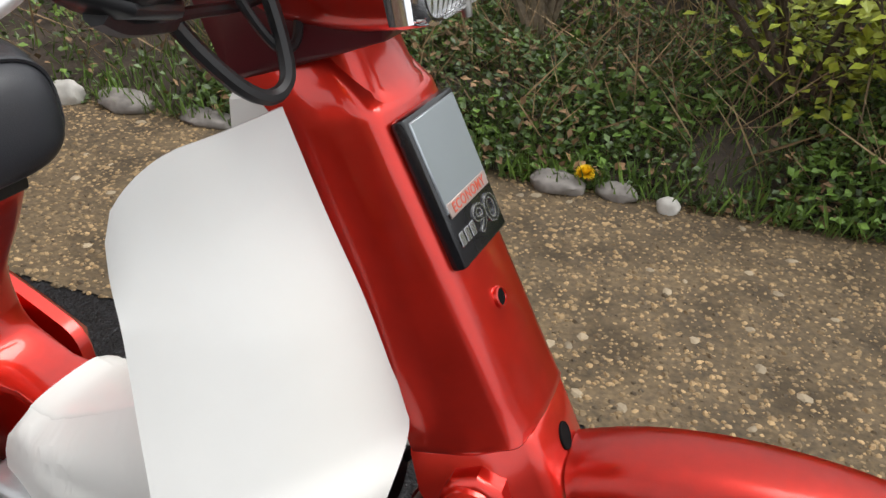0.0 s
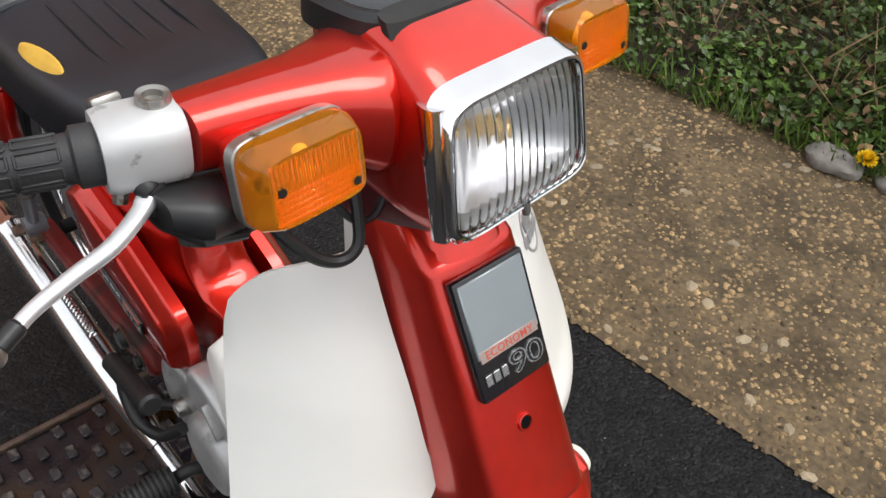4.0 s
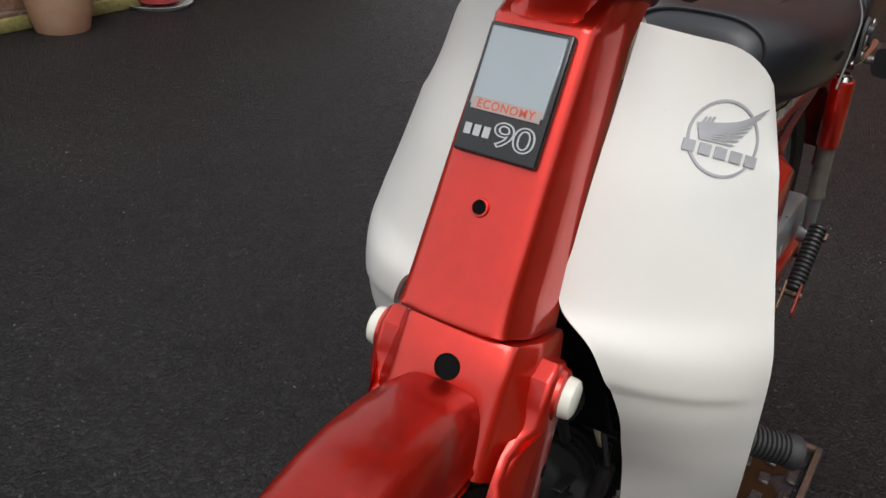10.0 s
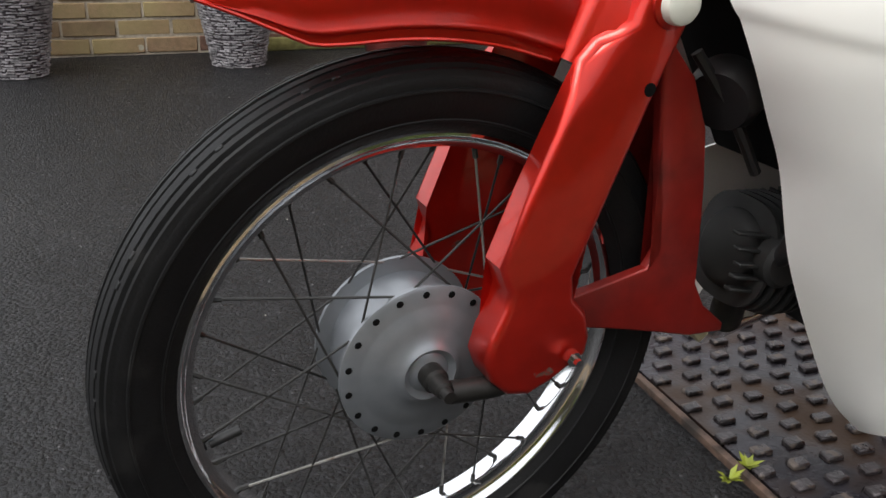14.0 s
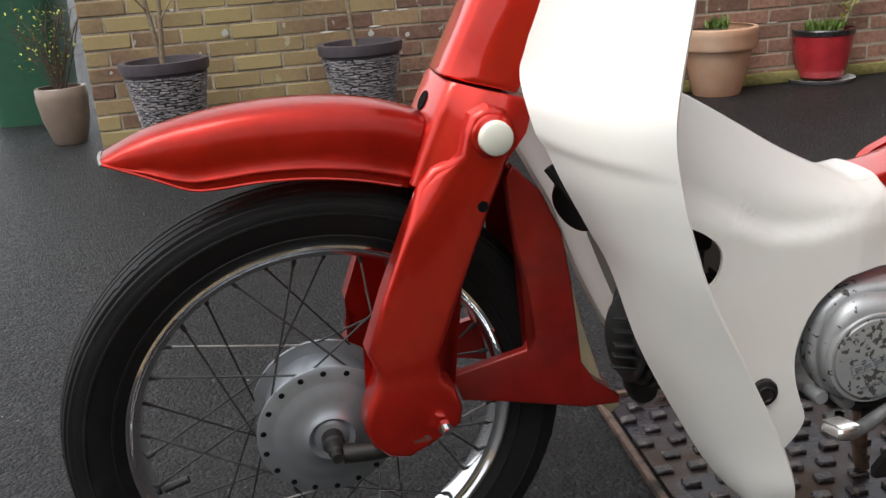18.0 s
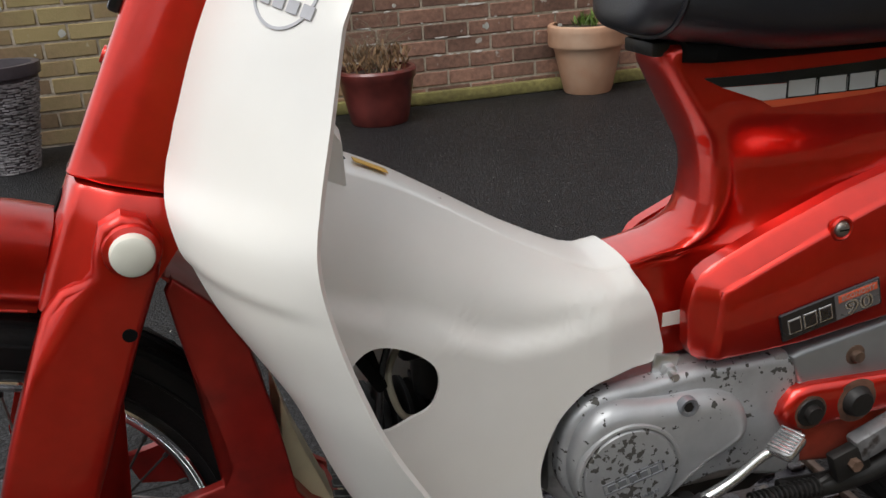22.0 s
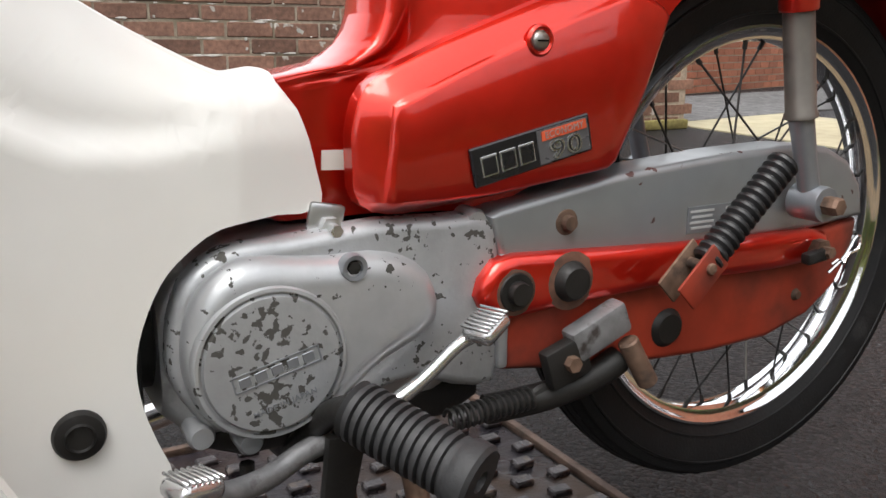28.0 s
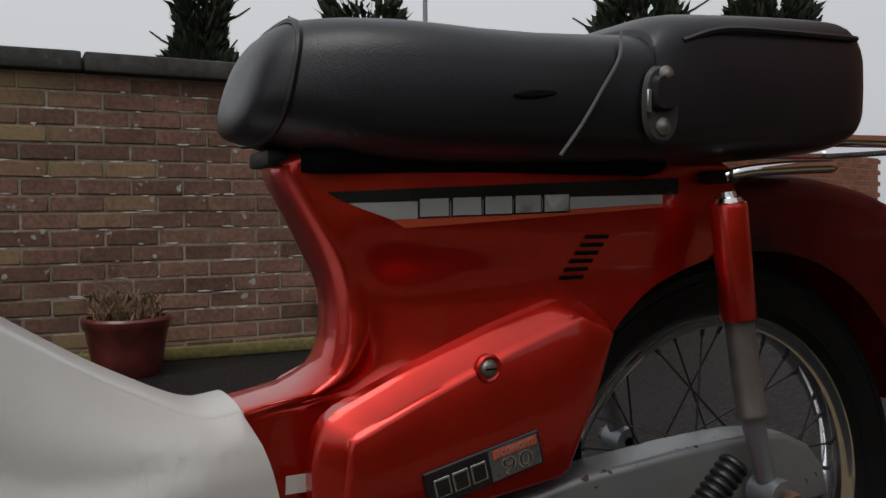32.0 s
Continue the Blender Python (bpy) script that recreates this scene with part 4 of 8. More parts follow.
# instrument housing on top
turned("instrument_bezel", loft([super_ring((0.378, SHIFT, 1.058 + h), (1, 0, -0.05), (0, 1, 0), a, b, 3.2) for h, a, b in ((-0.016, 0.052, 0.059), (0.003, 0.052, 0.059), (0.008, 0.047, 0.054))]), BLACK, nacelle, "black instrument bezel")
turned("instrument_glass", loft([super_ring((0.378, SHIFT, 1.0662 + h), (1, 0, -0.05), (0, 1, 0), a, b, 3.0) for h, a, b in ((0, 0.043, 0.050), (0.003, 0.038, 0.045))]), mat("dial_glass", (0.02, 0.022, 0.025), 0.06, coat=0.5), nacelle)
turned("bezel_trim", loft([super_ring((0.331 + h * 0.5, SHIFT, 1.0660 + h), (1, 0, 0.35), (0, 1, 0), 0.008, 0.055, 4.0, 24) for h in (-0.006, 0.004)]), GREASE, nacelle, "grey trim strip in front of the dial")

# headlamp: chrome rim, reflector and fluted glass
headlamp = turned("headlamp", loft([hl_ring(-0.0200, 0.0765, 0.0715, 0.0535, lift=0.0035), hl_ring(-0.0170, 0.0785, 0.0735, 0.0545, lift=0.0040), hl_ring(-0.004, 0.0785, 0.0730, 0.0510, lift=0.0010), hl_ring(0.001, 0.0780, 0.0726, 0.0498), hl_ring(0.003, 0.0765, 0.0712, 0.0480),
                                    hl_ring(0.002, 0.0742, 0.0685, 0.0458), hl_ring(-0.003, 0.0735, 0.0678, 0.0450)], caps=False), CHROME, label="rectangular headlamp with a deep chrome bezel")
for s in (-1, 1):
    cheek = []
    for k in range(9):
        u = k / 8
        bow = 0.0042 * math.sin(math.pi * (0.12 + 0.80 * u)) - 0.0016
        low, top = (-0.0040 - 0.0150 * u, -0.0440, 0.0780 + bow), (-0.0040 - 0.0220 * u, 0.0470 + 0.0020 * u, 0.0734 - 0.0018 * u + bow)
        cheek.append([HL_C + Vector((0, s * (w - inn), 0)) + HL_UP * h + HL_OUT * d for (d, h, w), inn in ((low, 0.0), (top, 0.0), (top, 0.006), (low, 0.006))])
    turned("chrome_cheek", loft(cheek), CHROME, headlamp, "chrome side plate of the bezel")
turned("rim_gasket", loft([hl_ring(0.0026, 0.0748, 0.0694, 0.0464), hl_ring(0.0034, 0.0744, 0.0690, 0.0460), hl_ring(0.0026, 0.0740, 0.0686, 0.0456)], caps=False), BLACK, headlamp)
# reflector bowl
rings = [hl_ring(-0.006, 0.072, 0.066, 0.0440), hl_ring(-0.0075, 0.0655, 0.0615, 0.0330, 7.0)]
for k in range(1, 8):
    t = k / 8
    f = math.sqrt(1 - t)
    rings.append(hl_ring(-0.009 - 0.036 * t, 0.0650 * f, 0.0610 * f, 0.0325 * min(1.0, 1.25 * f), 7 - 4.5 * t))
for d, f in ((-0.0440, 0.22), (-0.0452, 0.10), (-0.0454, 0.01)):
    rings.append(hl_ring(d, 0.072 * f, 0.066 * f, 0.044 * f, 2.2))
turned("reflector", loft(rings, caps=False), REFLECTOR, headlamp)
turned("bulb", lathe([(0, 0.026), (0.007, 0.023), (0.009, 0.016), (0.008, 0.006), (0.010, 0.0), (0.010, -0.008)], 16, axis_to(HL_C + HL_UP * 0.006 - HL_OUT * 0.040, HL_C + HL_UP * 0.006)), BULB, headlamp, "amber tinted bulb")
# fluted front glass: vertical ribs inside, slightly domed
def glass_slab():
    bm = bmesh.new()
    NX, NZ = 171, 25
    sheets = []
    for off, ribs in ((0.0, False), (-0.0030, True)):
        grid = []
        for j in range(NZ):
            v = -1 + 2 * j / (NZ - 1)
            row = []
            for i in range(NX):
                u = -1 + 2 * i / (NX - 1)
                w = 0.0735 + (0.0675 - 0.0735) * (v + 1) / 2
                dome = 0.007 * (1 - abs(u) ** 3) * (1 - abs(v) ** 3)
                deep = 0.0009 if abs(u) < 0.34 or abs(v) > 0.66 or abs(u) > 0.86 else (0.0012 if v > 0.25 else 0.0003)
                rib = deep * abs(math.sin(u * 17 * math.pi / 2)) if ribs else 0.0
                row.append(bm.verts.new(HL_C + Vector((0, -u * w, 0)) + HL_UP * (v * 0.0450) + HL_OUT * (0.001 + dome + off - rib)))
            grid.append(row)
        for a, b in zip(grid, grid[1:]):
            for i in range(NX - 1):
                bm.faces.new((a[i], a[i + 1], b[i + 1], b[i]))
        sheets.append(grid[0] + [r[-1] for r in grid[1:]] + grid[-1][-2::-1] + [r[0] for r in grid[-2:0:-1]])
    for k in range(len(sheets[0])):
        bm.faces.new((sheets[0][k - 1], sheets[0][k], sheets[1][k], sheets[1][k - 1]))
    return bm


bm = glass_slab()
bmesh.ops.recalc_face_normals(bm, faces=bm.faces)
pane = turned("lamp_glass", bm, GLASS, headlamp, "clear fluted lamp glass", angle=80)
pane.visible_shadow = False
turned("rim_screw", lathe([(0, 0.004), (0.003, 0.004), (0.0035, 0), (0.0035, -0.006)], 10, axis_to(HL_C - HL_UP * 0.0505 + HL_OUT * 0.002, HL_C - HL_UP * 0.06 + HL_OUT * 0.002)), STEEL, headlamp)

# turn signals
def indicator(s):
    c = Vector((0.303, s * 0.149 + SHIFT, 1.011))
    up = Vector((0.20, 0, 0.98)).normalized()
    out = Vector((-up.z, s * 0.06, up.x)).normalized()
    side = Vector((0, 1, 0))

    def ring(d, w, h, e=6.0, n=36):
        return super_ring(c + out * d, side, up, w, h, e, n)

    body = turned("turn_signal", loft([ring(-0.046, 0.030, 0.020), ring(-0.022, 0.039, 0.026), ring(-0.012, 0.042, 0.0285)]), RED, label="red lamp body")
    turned("signal_rim", loft([ring(-0.014, 0.0430, 0.0290), ring(-0.010, 0.0432, 0.0292), ring(-0.005, 0.0434, 0.0294), ring(-0.004, 0.0425, 0.0287)]), STEEL, body, "tarnished chrome rim")
    shell = loft([ring(-0.004, 0.0420, 0.0285), ring(0.0060, 0.0418, 0.0283), ring(0.0075, 0.0412, 0.0277), ring(0.0186, 0.0374, 0.0238), ring(0.0205, 0.0360, 0.0224)])
    lens = turned("amber_lens", shell, AMBER, body, "amber ribbed plastic lens")
    lens.visible_shadow = False
    # prism ribs inside the lens and the reflector behind
    bars = []
    for k in range(19):
        y = -0.0324 + k * 0.0036
        bars.append(box((0.0024, 0.0390, 0.0030), plane_at(c + side * y + out * 0.0193, side, up), 0.0006, 1))
    for k in range(5):
        bars.append(box((0.066, 0.0026, 0.0026), plane_at(c + up * (-0.0180 + k * 0.0040) + out * 0.0196, side, up), 0.0006, 1))
    ribs = turned("lens_ribs", join(*bars), AMBER, body)
    ribs.visible_shadow = False
    turned("signal_reflector", loft([ring(-0.0035, 0.040, 0.027), ring(-0.012, 0.026, 0.017), ring(-0.018, 0.010, 0.008)], caps=False), mat("amber_reflector", (1.0, 0.66, 0.20), 0.42, 1.0, bump=1.0, bump_scale=150, bump_depth=0.006), body)
    turned("signal_bulb", lathe([(0, 0.012), (0.006, 0.009), (0.007, 0.003), (0.006, -0.004)], 14, axis_to(c - out * 0.010, c)), mat("amber_bulb", (1.0, 0.80, 0.45), 0.1), body)
    for yy, zz in ((-0.028, -0.013), (0.028, 0.002)):
        turned("lens_screw", lathe([(0, 0.001), (0.003, 0.001), (0.0035, -0.003)], 10, axis_to(c + side * yy + up * zz + out * 0.0202, c + side * yy + up * zz + out)), GREASE, body)


indicator(-1)
indicator(1)


# grips, switch housings, brake lever
def grip(s):
    a, b = Vector((0.379, s * 0.232 + SHIFT, 1.019)), Vector((0.424, s * 0.340 + SHIFT, 1.016))
    m = axis_to(a, b)
    L = (b - a).length
    g = turned("handlebar_grip", lathe([(0, 0), (0.0180, 0), (0.0188, 0.003), (0.0188, 0.016), (0.0152, 0.018), (0.0144, L * 0.5), (0.0144, L - 0.010), (0.0156, L - 0.006), (0.0160, L - 0.002), (0.0135, L), (0, L)], 28, m), GRIP, label="black rubber grip with moulded pads")
    for k in range(8):
        ang = 2 * math.pi * k / 8
        for z0, z1 in ((0.024, 0.047), (0.051, 0.073), (0.077, L - 0.013)):
            mm = m @ Matrix.Rotation(ang, 4, "Z") @ Matrix.Translation((0.0145, 0, (z0 + z1) / 2))
            for sy in (-1, 1):
                turned("grip_rib", box((0.0022, 0.0018, z1 - z0), mm @ Matrix.Translation((0, sy * 0.0040, 0)), 0.0006, 1), GRIP, g)
            for sz in (-1, 1):
                turned("grip_rib", box((0.0022, 0.0082, 0.0018), mm @ Matrix.Translation((0, 0, sz * (z1 - z0) / 2)), 0.0006, 1), GRIP, g)
    # switch housing
    h0, h1 = Vector((0.366, s * 0.188 + SHIFT, 1.021)), Vector((0.381, s * 0.235 + SHIFT, 1.019))
    d = (h1 - h0).normalized()
    fwd = Vector((1, 0, 0)) - d * d.x
    fwd.normalize()
    hs = turned("switch_housing", loft([super_ring(h0.lerp(h1, t), fwd, (0, 0, 1), a2, b2, 3.2) for t, a2, b2 in ((0, 0.0225, 0.0215), (0.06, 0.0245, 0.0235), (0.9, 0.0245, 0.0235), (1.0, 0.0225, 0.0215))]), mat("alloy_grey", (0.52, 0.52, 0.52), 0.42, 0.35, var=0.08, dirt=(0.1, 0.1, 0.1), dirt_scale=40, dirt_cut=0.66), label="pale grey alloy control housing")
    turned("mirror_boss", lathe([(0, 0.036), (0.006, 0.036), (0.0064, 0.040), (0.0100, 0.041), (0.0108, 0.038), (0.0108, 0.020), (0.014, 0.005)], 20, Matrix.Translation((0.374, s * 0.199 + SHIFT, 1.008))), STEEL, hs, "threaded mirror boss")
    turned("housing_joint", box((0.048, 0.0012, 0.0012), Matrix.Translation((0.3735, s * 0.2115 + SHIFT, 0.9975)) @ pose(0, 0, 0, 0, 0, s * 72)), DARK_FILL, hs)
    turned("housing_screw", lathe([(0, 0.003), (0.0035, 0.003), (0.0042, 0.0015), (0.0045, -0.002)], 12, axis_to((0.352, s * 0.206 + SHIFT, 1.012), (0.330, s * 0.199 + SHIFT, 1.012))), STEEL, hs)
    turned("switch_button", lathe([(0, 0.006), (0.0055, 0.006), (0.0070, 0.004), (0.0075, -0.002)], 16, axis_to((0.356, s * 0.222 + SHIFT, 1.002), (0.333, s * 0.215 + SHIFT, 0.992))), BLACK, hs, "black rubber button")
    turned("adjuster_nut", lathe([(0, 0.010), (0.0045, 0.010), (0.005, 0.008), (0.005, 0.0)], 8, axis_to((0.370, s * 0.230 + SHIFT, 0.998), (0.366, s * 0.236 + SHIFT, 0.980))), STEEL, hs)
    turned("switch_lug", box((0.011, 0.020, 0.008), Matrix.Translation((0.397, s * 0.218 + SHIFT, 1.040)) @ pose(0, 0, 0, 0, 25, 0), 0.003), STEEL, hs)
    return hs


grip(-1)
hs = grip(1)
bracket = turned("lever_bracket", loft([super_ring(p, (1, 0, 0), (0, 0, 1), a, b, 2.6, 18) for p, a, b in (((0.345, 0.166, 0.982), 0.016, 0.011), ((0.338, 0.186, 0.982), 0.023, 0.016), ((0.338, 0.208, 0.985), 0.024, 0.016), ((0.346, 0.226, 0.990), 0.016, 0.012))]), BLACK, label="glossy black brake lever bracket")
ALLOY = mat("lever_alloy", (0.78, 0.78, 0.79), 0.32, 0.7, var=0.05, dirt=(0.4, 0.4, 0.4), dirt_scale=30, dirt_cut=0.68)
# lower lip and cable ferrule of the bracket
turned("bracket_lip", loft([super_ring(p, (1, 0, 0), (0, 0, 1), a, b, 2.4, 16) for p, a, b in (((0.343, 0.158, 0.972), 0.010, 0.005), ((0.336, 0.184, 0.967), 0.021, 0.006), ((0.340, 0.212, 0.972), 0.020, 0.006), ((0.350, 0.226, 0.980), 0.010, 0.005))]), BLACK, bracket)
turned("cable_ferrule", rod((0.345, 0.166, 0.980), (0.344, 0.150, 0.974), 0.0062, 12), GREASE, bracket)
LEVER = [(0.356, 0.222, 0.998), (0.348, 0.236, 0.993), (0.341, 0.260, 0.984), (0.342, 0.286, 0.975), (0.340, 0.313, 0.967), (0.335, 0.330, 0.960)]
line = smooth_line(LEVER, 4)
lever = turned("brake_lever", loft([super_ring(p, (0.55, 0.83, 0) if k < 4 else (0.98, 0.2, 0), (0, 0, 1), float(np.interp(k, [0, 4, 12, 20], [0.0080, 0.0058, 0.0048, 0.0044])), float(np.interp(k, [0, 4, 20], [0.0055, 0.0044, 0.0038])), 3.2, 14) for k, p in enumerate(line)]), ALLOY, label="polished alloy brake lever")
bm = bmesh.new()
bmesh.ops.create_uvsphere(bm, u_segments=16, v_segments=10, radius=0.0078)
bm.transform(Matrix.Translation((0.333, 0.340, 0.957)))
turned("lever_ball", bm, STEEL, lever, "worn grey ball end")
turned("lever_sleeve", lathe([(0.0045, 0), (0.0062, 0.002), (0.0062, 0.016), (0.0045, 0.018)], 14, axis_to((0.3385, 0.320, 0.9645), (0.334, 0.337, 0.9585))), BLACK, lever, "black rubber sleeve near the lever tip")
turned("pivot_bolt", lathe([(0, 0.010), (0.007, 0.010), (0.008, 0.007), (0.008, -0.010)], 14, Matrix.Translation((0.355, 0.222, 0.994))), BLACK, bracket)
# cables
for name, pts, r in (("brake_cable", [(0.352, 0.168, 0.984), (0.352, 0.156, 0.966), (0.336, 0.146, 0.940), (0.320, 0.128, 0.916), (0.312, 0.110, 0.907), (0.309, 0.096, 0.914), (0.315, 0.090, 0.934), (0.328, 0.086, 0.965)], 0.0048),
                     ("cable_sleeve", [(0.339, 0.214, 0.970), (0.338, 0.200, 0.963), (0.336, 0.180, 0.960), (0.338, 0.165, 0.958)], 0.0078),
                     ("throttle_cable", [(0.338, 0.168, 0.958), (0.340, 0.135, 0.955), (0.338, 0.100, 0.952), (0.332, 0.070, 0.955)], 0.0036),
                     ("wire_loop", [(0.340, 0.115, 0.985), (0.330, 0.106, 0.955), (0.318, 0.090, 0.930), (0.316, 0.070, 0.930), (0.322, 0.055, 0.955)], 0.0030),
                     ("wire_loop", [(0.335, -0.100, 0.995), (0.330, -0.105, 0.950), (0.330, -0.085, 0.915), (0.335, -0.055, 0.930)], 0.0030)):
    turned(name, tube(pts, r, 8, 6), BLACK, label="black control cable")

# ---- front fork ----
# crown below the head cover
rings = []
for z, xf, w, wf, dep in ((0.6695, 0.1465, 0.0600, 0.0430, 0.086), (0.667, 0.1430, 0.0625, 0.0445, 0.088), (0.640, 0.129, 0.0670, 0.0450, 0.092), (0.600, 0.110, 0.0700, 0.0465, 0.080), (0.570, 0.0965, 0.0715, 0.048, 0.048)):
    rings.append(cover_ring(z, xf, w, wf, dep, 0.0, -0.45 if z < 0.58 else -0.30))
crown = turned("fork_crown", loft(rings), RED_AGED, label="red pressed-steel fork crown", angle=40)
turned("crown_hole", lathe([(0, 0.0004), (0.0092, 0.0004), (0.0098, 0.0010), (0.0108, 0.0007), (0.0112, -0.003)], 24, axis_to(Vector((0.1300, 0, 0.643)), Vector((0.1300, 0, 0.643)) + HOLE_OUT)), DARK_FILL, crown)


def step(a, b, v):
    t = min(1.0, max(0.0, (v - a) / (b - a)))
    return t * t * (3 - 2 * t)


# legs: pressed channels that widen to the lower link housing
def fork_leg(s):
    y = s * 0.083
    out = [(0.160, 0.640), (0.178, 0.648), (0.197, 0.640), (0.206, 0.618), (0.198, 0.592), (0.176, 0.545), (0.150, 0.484), (0.126, 0.427), (0.107, 0.383), (0.110, 0.360),
           (0.124, 0.345), (0.131, 0.318), (0.128, 0.300), (0.090, 0.279), (0.066, 0.270), (0.044, 0.276), (0.028, 0.292), (0.020, 0.314), (0.026, 0.338), (0.038, 0.362),
           (0.041, 0.378), (0.032, 0.402), (0.056, 0.465), (0.078, 0.516), (0.091, 0.545), (0.104, 0.572), (0.120, 0.588), (0.138, 0.594), (0.147, 0.602), (0.151, 0.618)]
    leg = turned("fork_leg", pillow(out, lambda x, z, q=s: q * float(np.interp(z, [0.25, 0.45, 0.64], [0.099, 0.089, 0.0805]) - 0.016 * step(0.535, 0.560, z) * step(0.152, 0.134, x)), s * 0.060, 0.0075, 5), RED_WORN, label="red fork leg with chipped paint")
    cap = turned("pivot_cap", lathe([(0, 0.012), (0.013, 0.012), (0.0165, 0.010), (0.0175, 0.007), (0.0178, 0.0), (0.0178, -0.006)], 28, axis_y(0.181, s * 0.0845, 0.617, s > 0)), mat("cap_white", (0.66, 0.66, 0.58), 0.35, var=0.04), leg, "off-white plastic cap")
    turned("cap_boss", lathe([(0.0175, 0.006), (0.022, 0.004), (0.024, -0.001), (0.024, -0.01)], 28, axis_y(0.181, s * 0.0800, 0.617, s > 0)), RED, leg)
    turned("leg_bolt", lathe([(0, 0.0004), (0.0060, 0.0004), (0.0066, -0.003)], 16, axis_y(0.166, s * 0.0848, 0.546, s > 0)), DARK_FILL, leg)
    # leading link from the housing to the axle
    turned("leading_link", tube([(0.075, s * 0.083, 0.285), (0.040, s * 0.080, 0.279), (-0.004, s * 0.076, 0.280)], 0.011, 12), GREASE, leg, "dark leading link")
    turned("link_bolt", lathe([(0, 0.016), (0.004, 0.016), (0.004, 0.008), (0.008, 0.008), (0.008, 0)], 6, axis_y(0.106, s * 0.099, 0.306, s > 0)), CHROME, leg, smooth=False)


fork_leg(-1)
fork_leg(1)
# tail fin of the mudguard behind the wheel, and its stay
for s in (-1, 1):
    fin = [(0.207, 0.578), (0.238, 0.545), (0.262, 0.495), (0.273, 0.436), (0.281, 0.372), (0.286, 0.326), (0.303, 0.297), (0.336, 0.269), (0.336, 0.259), (0.290, 0.263),
           (0.245, 0.277), (0.190, 0.293), (0.140, 0.306), (0.128, 0.341), (0.170, 0.348), (0.217, 0.356), (0.227, 0.374), (0.219, 0.432), (0.208, 0.488), (0.203, 0.525), (0.199, 0.565)]
    # fin and its back wear the red that has shade in its colour
    turned("rear_splash_guard", pillow(fin, s * 0.060, s * 0.049, 0.003, 3), RED_FIN_SHADE, label="red rear section of the front mudguard, shade painted into it")
rings = []
for x, z in ((0.204, 0.580), (0.236, 0.545), (0.260, 0.495), (0.271, 0.436), (0.279, 0.372), (0.284, 0.326), (0.301, 0.296), (0.333, 0.268)):
    rings.append([Vector((x + dx, y, z)) for dx, y in ((-0.002, -0.057), (0.002, -0.03), (0.003, 0), (0.002, 0.03), (-0.002, 0.057), (-0.006, 0.057), (-0.002, 0.0), (-0.006, -0.057))])
turned("splash_guard_back", loft(rings), RED_FIN_SHADE)
# added piece: stands for the right shield's lower tip behind the wheel
turned("mud_flap", pillow([(0.285, 0.42), (0.300, 0.36), (0.325, 0.28), (0.352, 0.235), (0.340, 0.225), (0.305, 0.262), (0.278, 0.33)], -0.03, 0.03, 0.004, 2), mat("cream_tip", (0.62, 0.54, 0.36), 0.5, var=0.1), label="added cream strip standing for the right shield's lower tip")

# front mudguard: a domed blade with a pointed nose and a rolled lip
def guard_section(p, d, w, drop, lip=0.006):
    """Points across the blade at p (its crown), with half-width w and skirts that hang by drop."""
    n = Vector((d.z, 0, -d.x))
    if n.z > 0:
        n = -n
    out = []
    prof = [(-1.0, 1.0), (-0.998, 0.94), (-0.995, 0.88), (-1.022, 0.865), (-1.028, 0.84), (-1.005, 0.815), (-0.975, 0.79), (-0.955, 0.62), (-0.91, 0.40), (-0.84, 0.24), (-0.75, 0.125), (-0.64, 0.055), (-0.40, 0.015), (0, 0.0)]
    prof = prof + [(-a, b) for a, b in prof[-2::-1]]
    for a, b in prof:
        out.append(p + Vector((0, a * w, 0)) + n * (b * drop))
    return out


CROWN = [((-0.196, 0.6270), 0.024, 0.006), ((-0.165, 0.6415), 0.034, 0.038), ((-0.130, 0.6510), 0.040, 0.0625), ((-0.095, 0.6570), 0.044, 0.0685), ((-0.060, 0.6605), 0.046, 0.0700),
         ((-0.020, 0.6615), 0.048, 0.0715), ((0.020, 0.6595), 0.049, 0.0735), ((0.060, 0.6540), 0.048, 0.0755), ((0.095, 0.6450), 0.046, 0.0765), ((0.125, 0.6330), 0.045, 0.0740)]
rings = []
for i, ((x, z), w, drop) in enumerate(CROWN):
    xa, za = CROWN[max(0, i - 1)][0]
    xb, zb = CROWN[min(len(CROWN) - 1, i + 1)][0]
    rings.append(guard_section(Vector((x, 0, z)), Vector((xb - xa, 0, zb - za)).normalized(), w, drop))
rings = [list(r) for r in zip(*[smooth_line(line, 3) for line in zip(*rings)])]
bm = loft(rings, closed=False, caps=False)
bmesh.ops.solidify(bm, geom=bm.faces, thickness=0.003)
guard = turned("front_mudguard", bm, RED_AGED, label="red pressed-steel front mudguard with worn tip", angle=50)
for s in (-1, 1):
    line = [r[0] if s < 0 else r[-1] for r in rings]
    turned("mudguard_lip", tube([p + Vector((0, s * -0.0010, 0.0008)) for p in line[::2]], 0.0018, 8, 2), RED_AGED, guard)
turned("worn_tip", tube([(-0.1945, -0.024, 0.6215), (-0.1970, -0.010, 0.6260), (-0.1970, 0.010, 0.6260), (-0.1945, 0.024, 0.6215)], 0.0022, 8), STEEL, guard, "bare metal where paint wore off the tip")


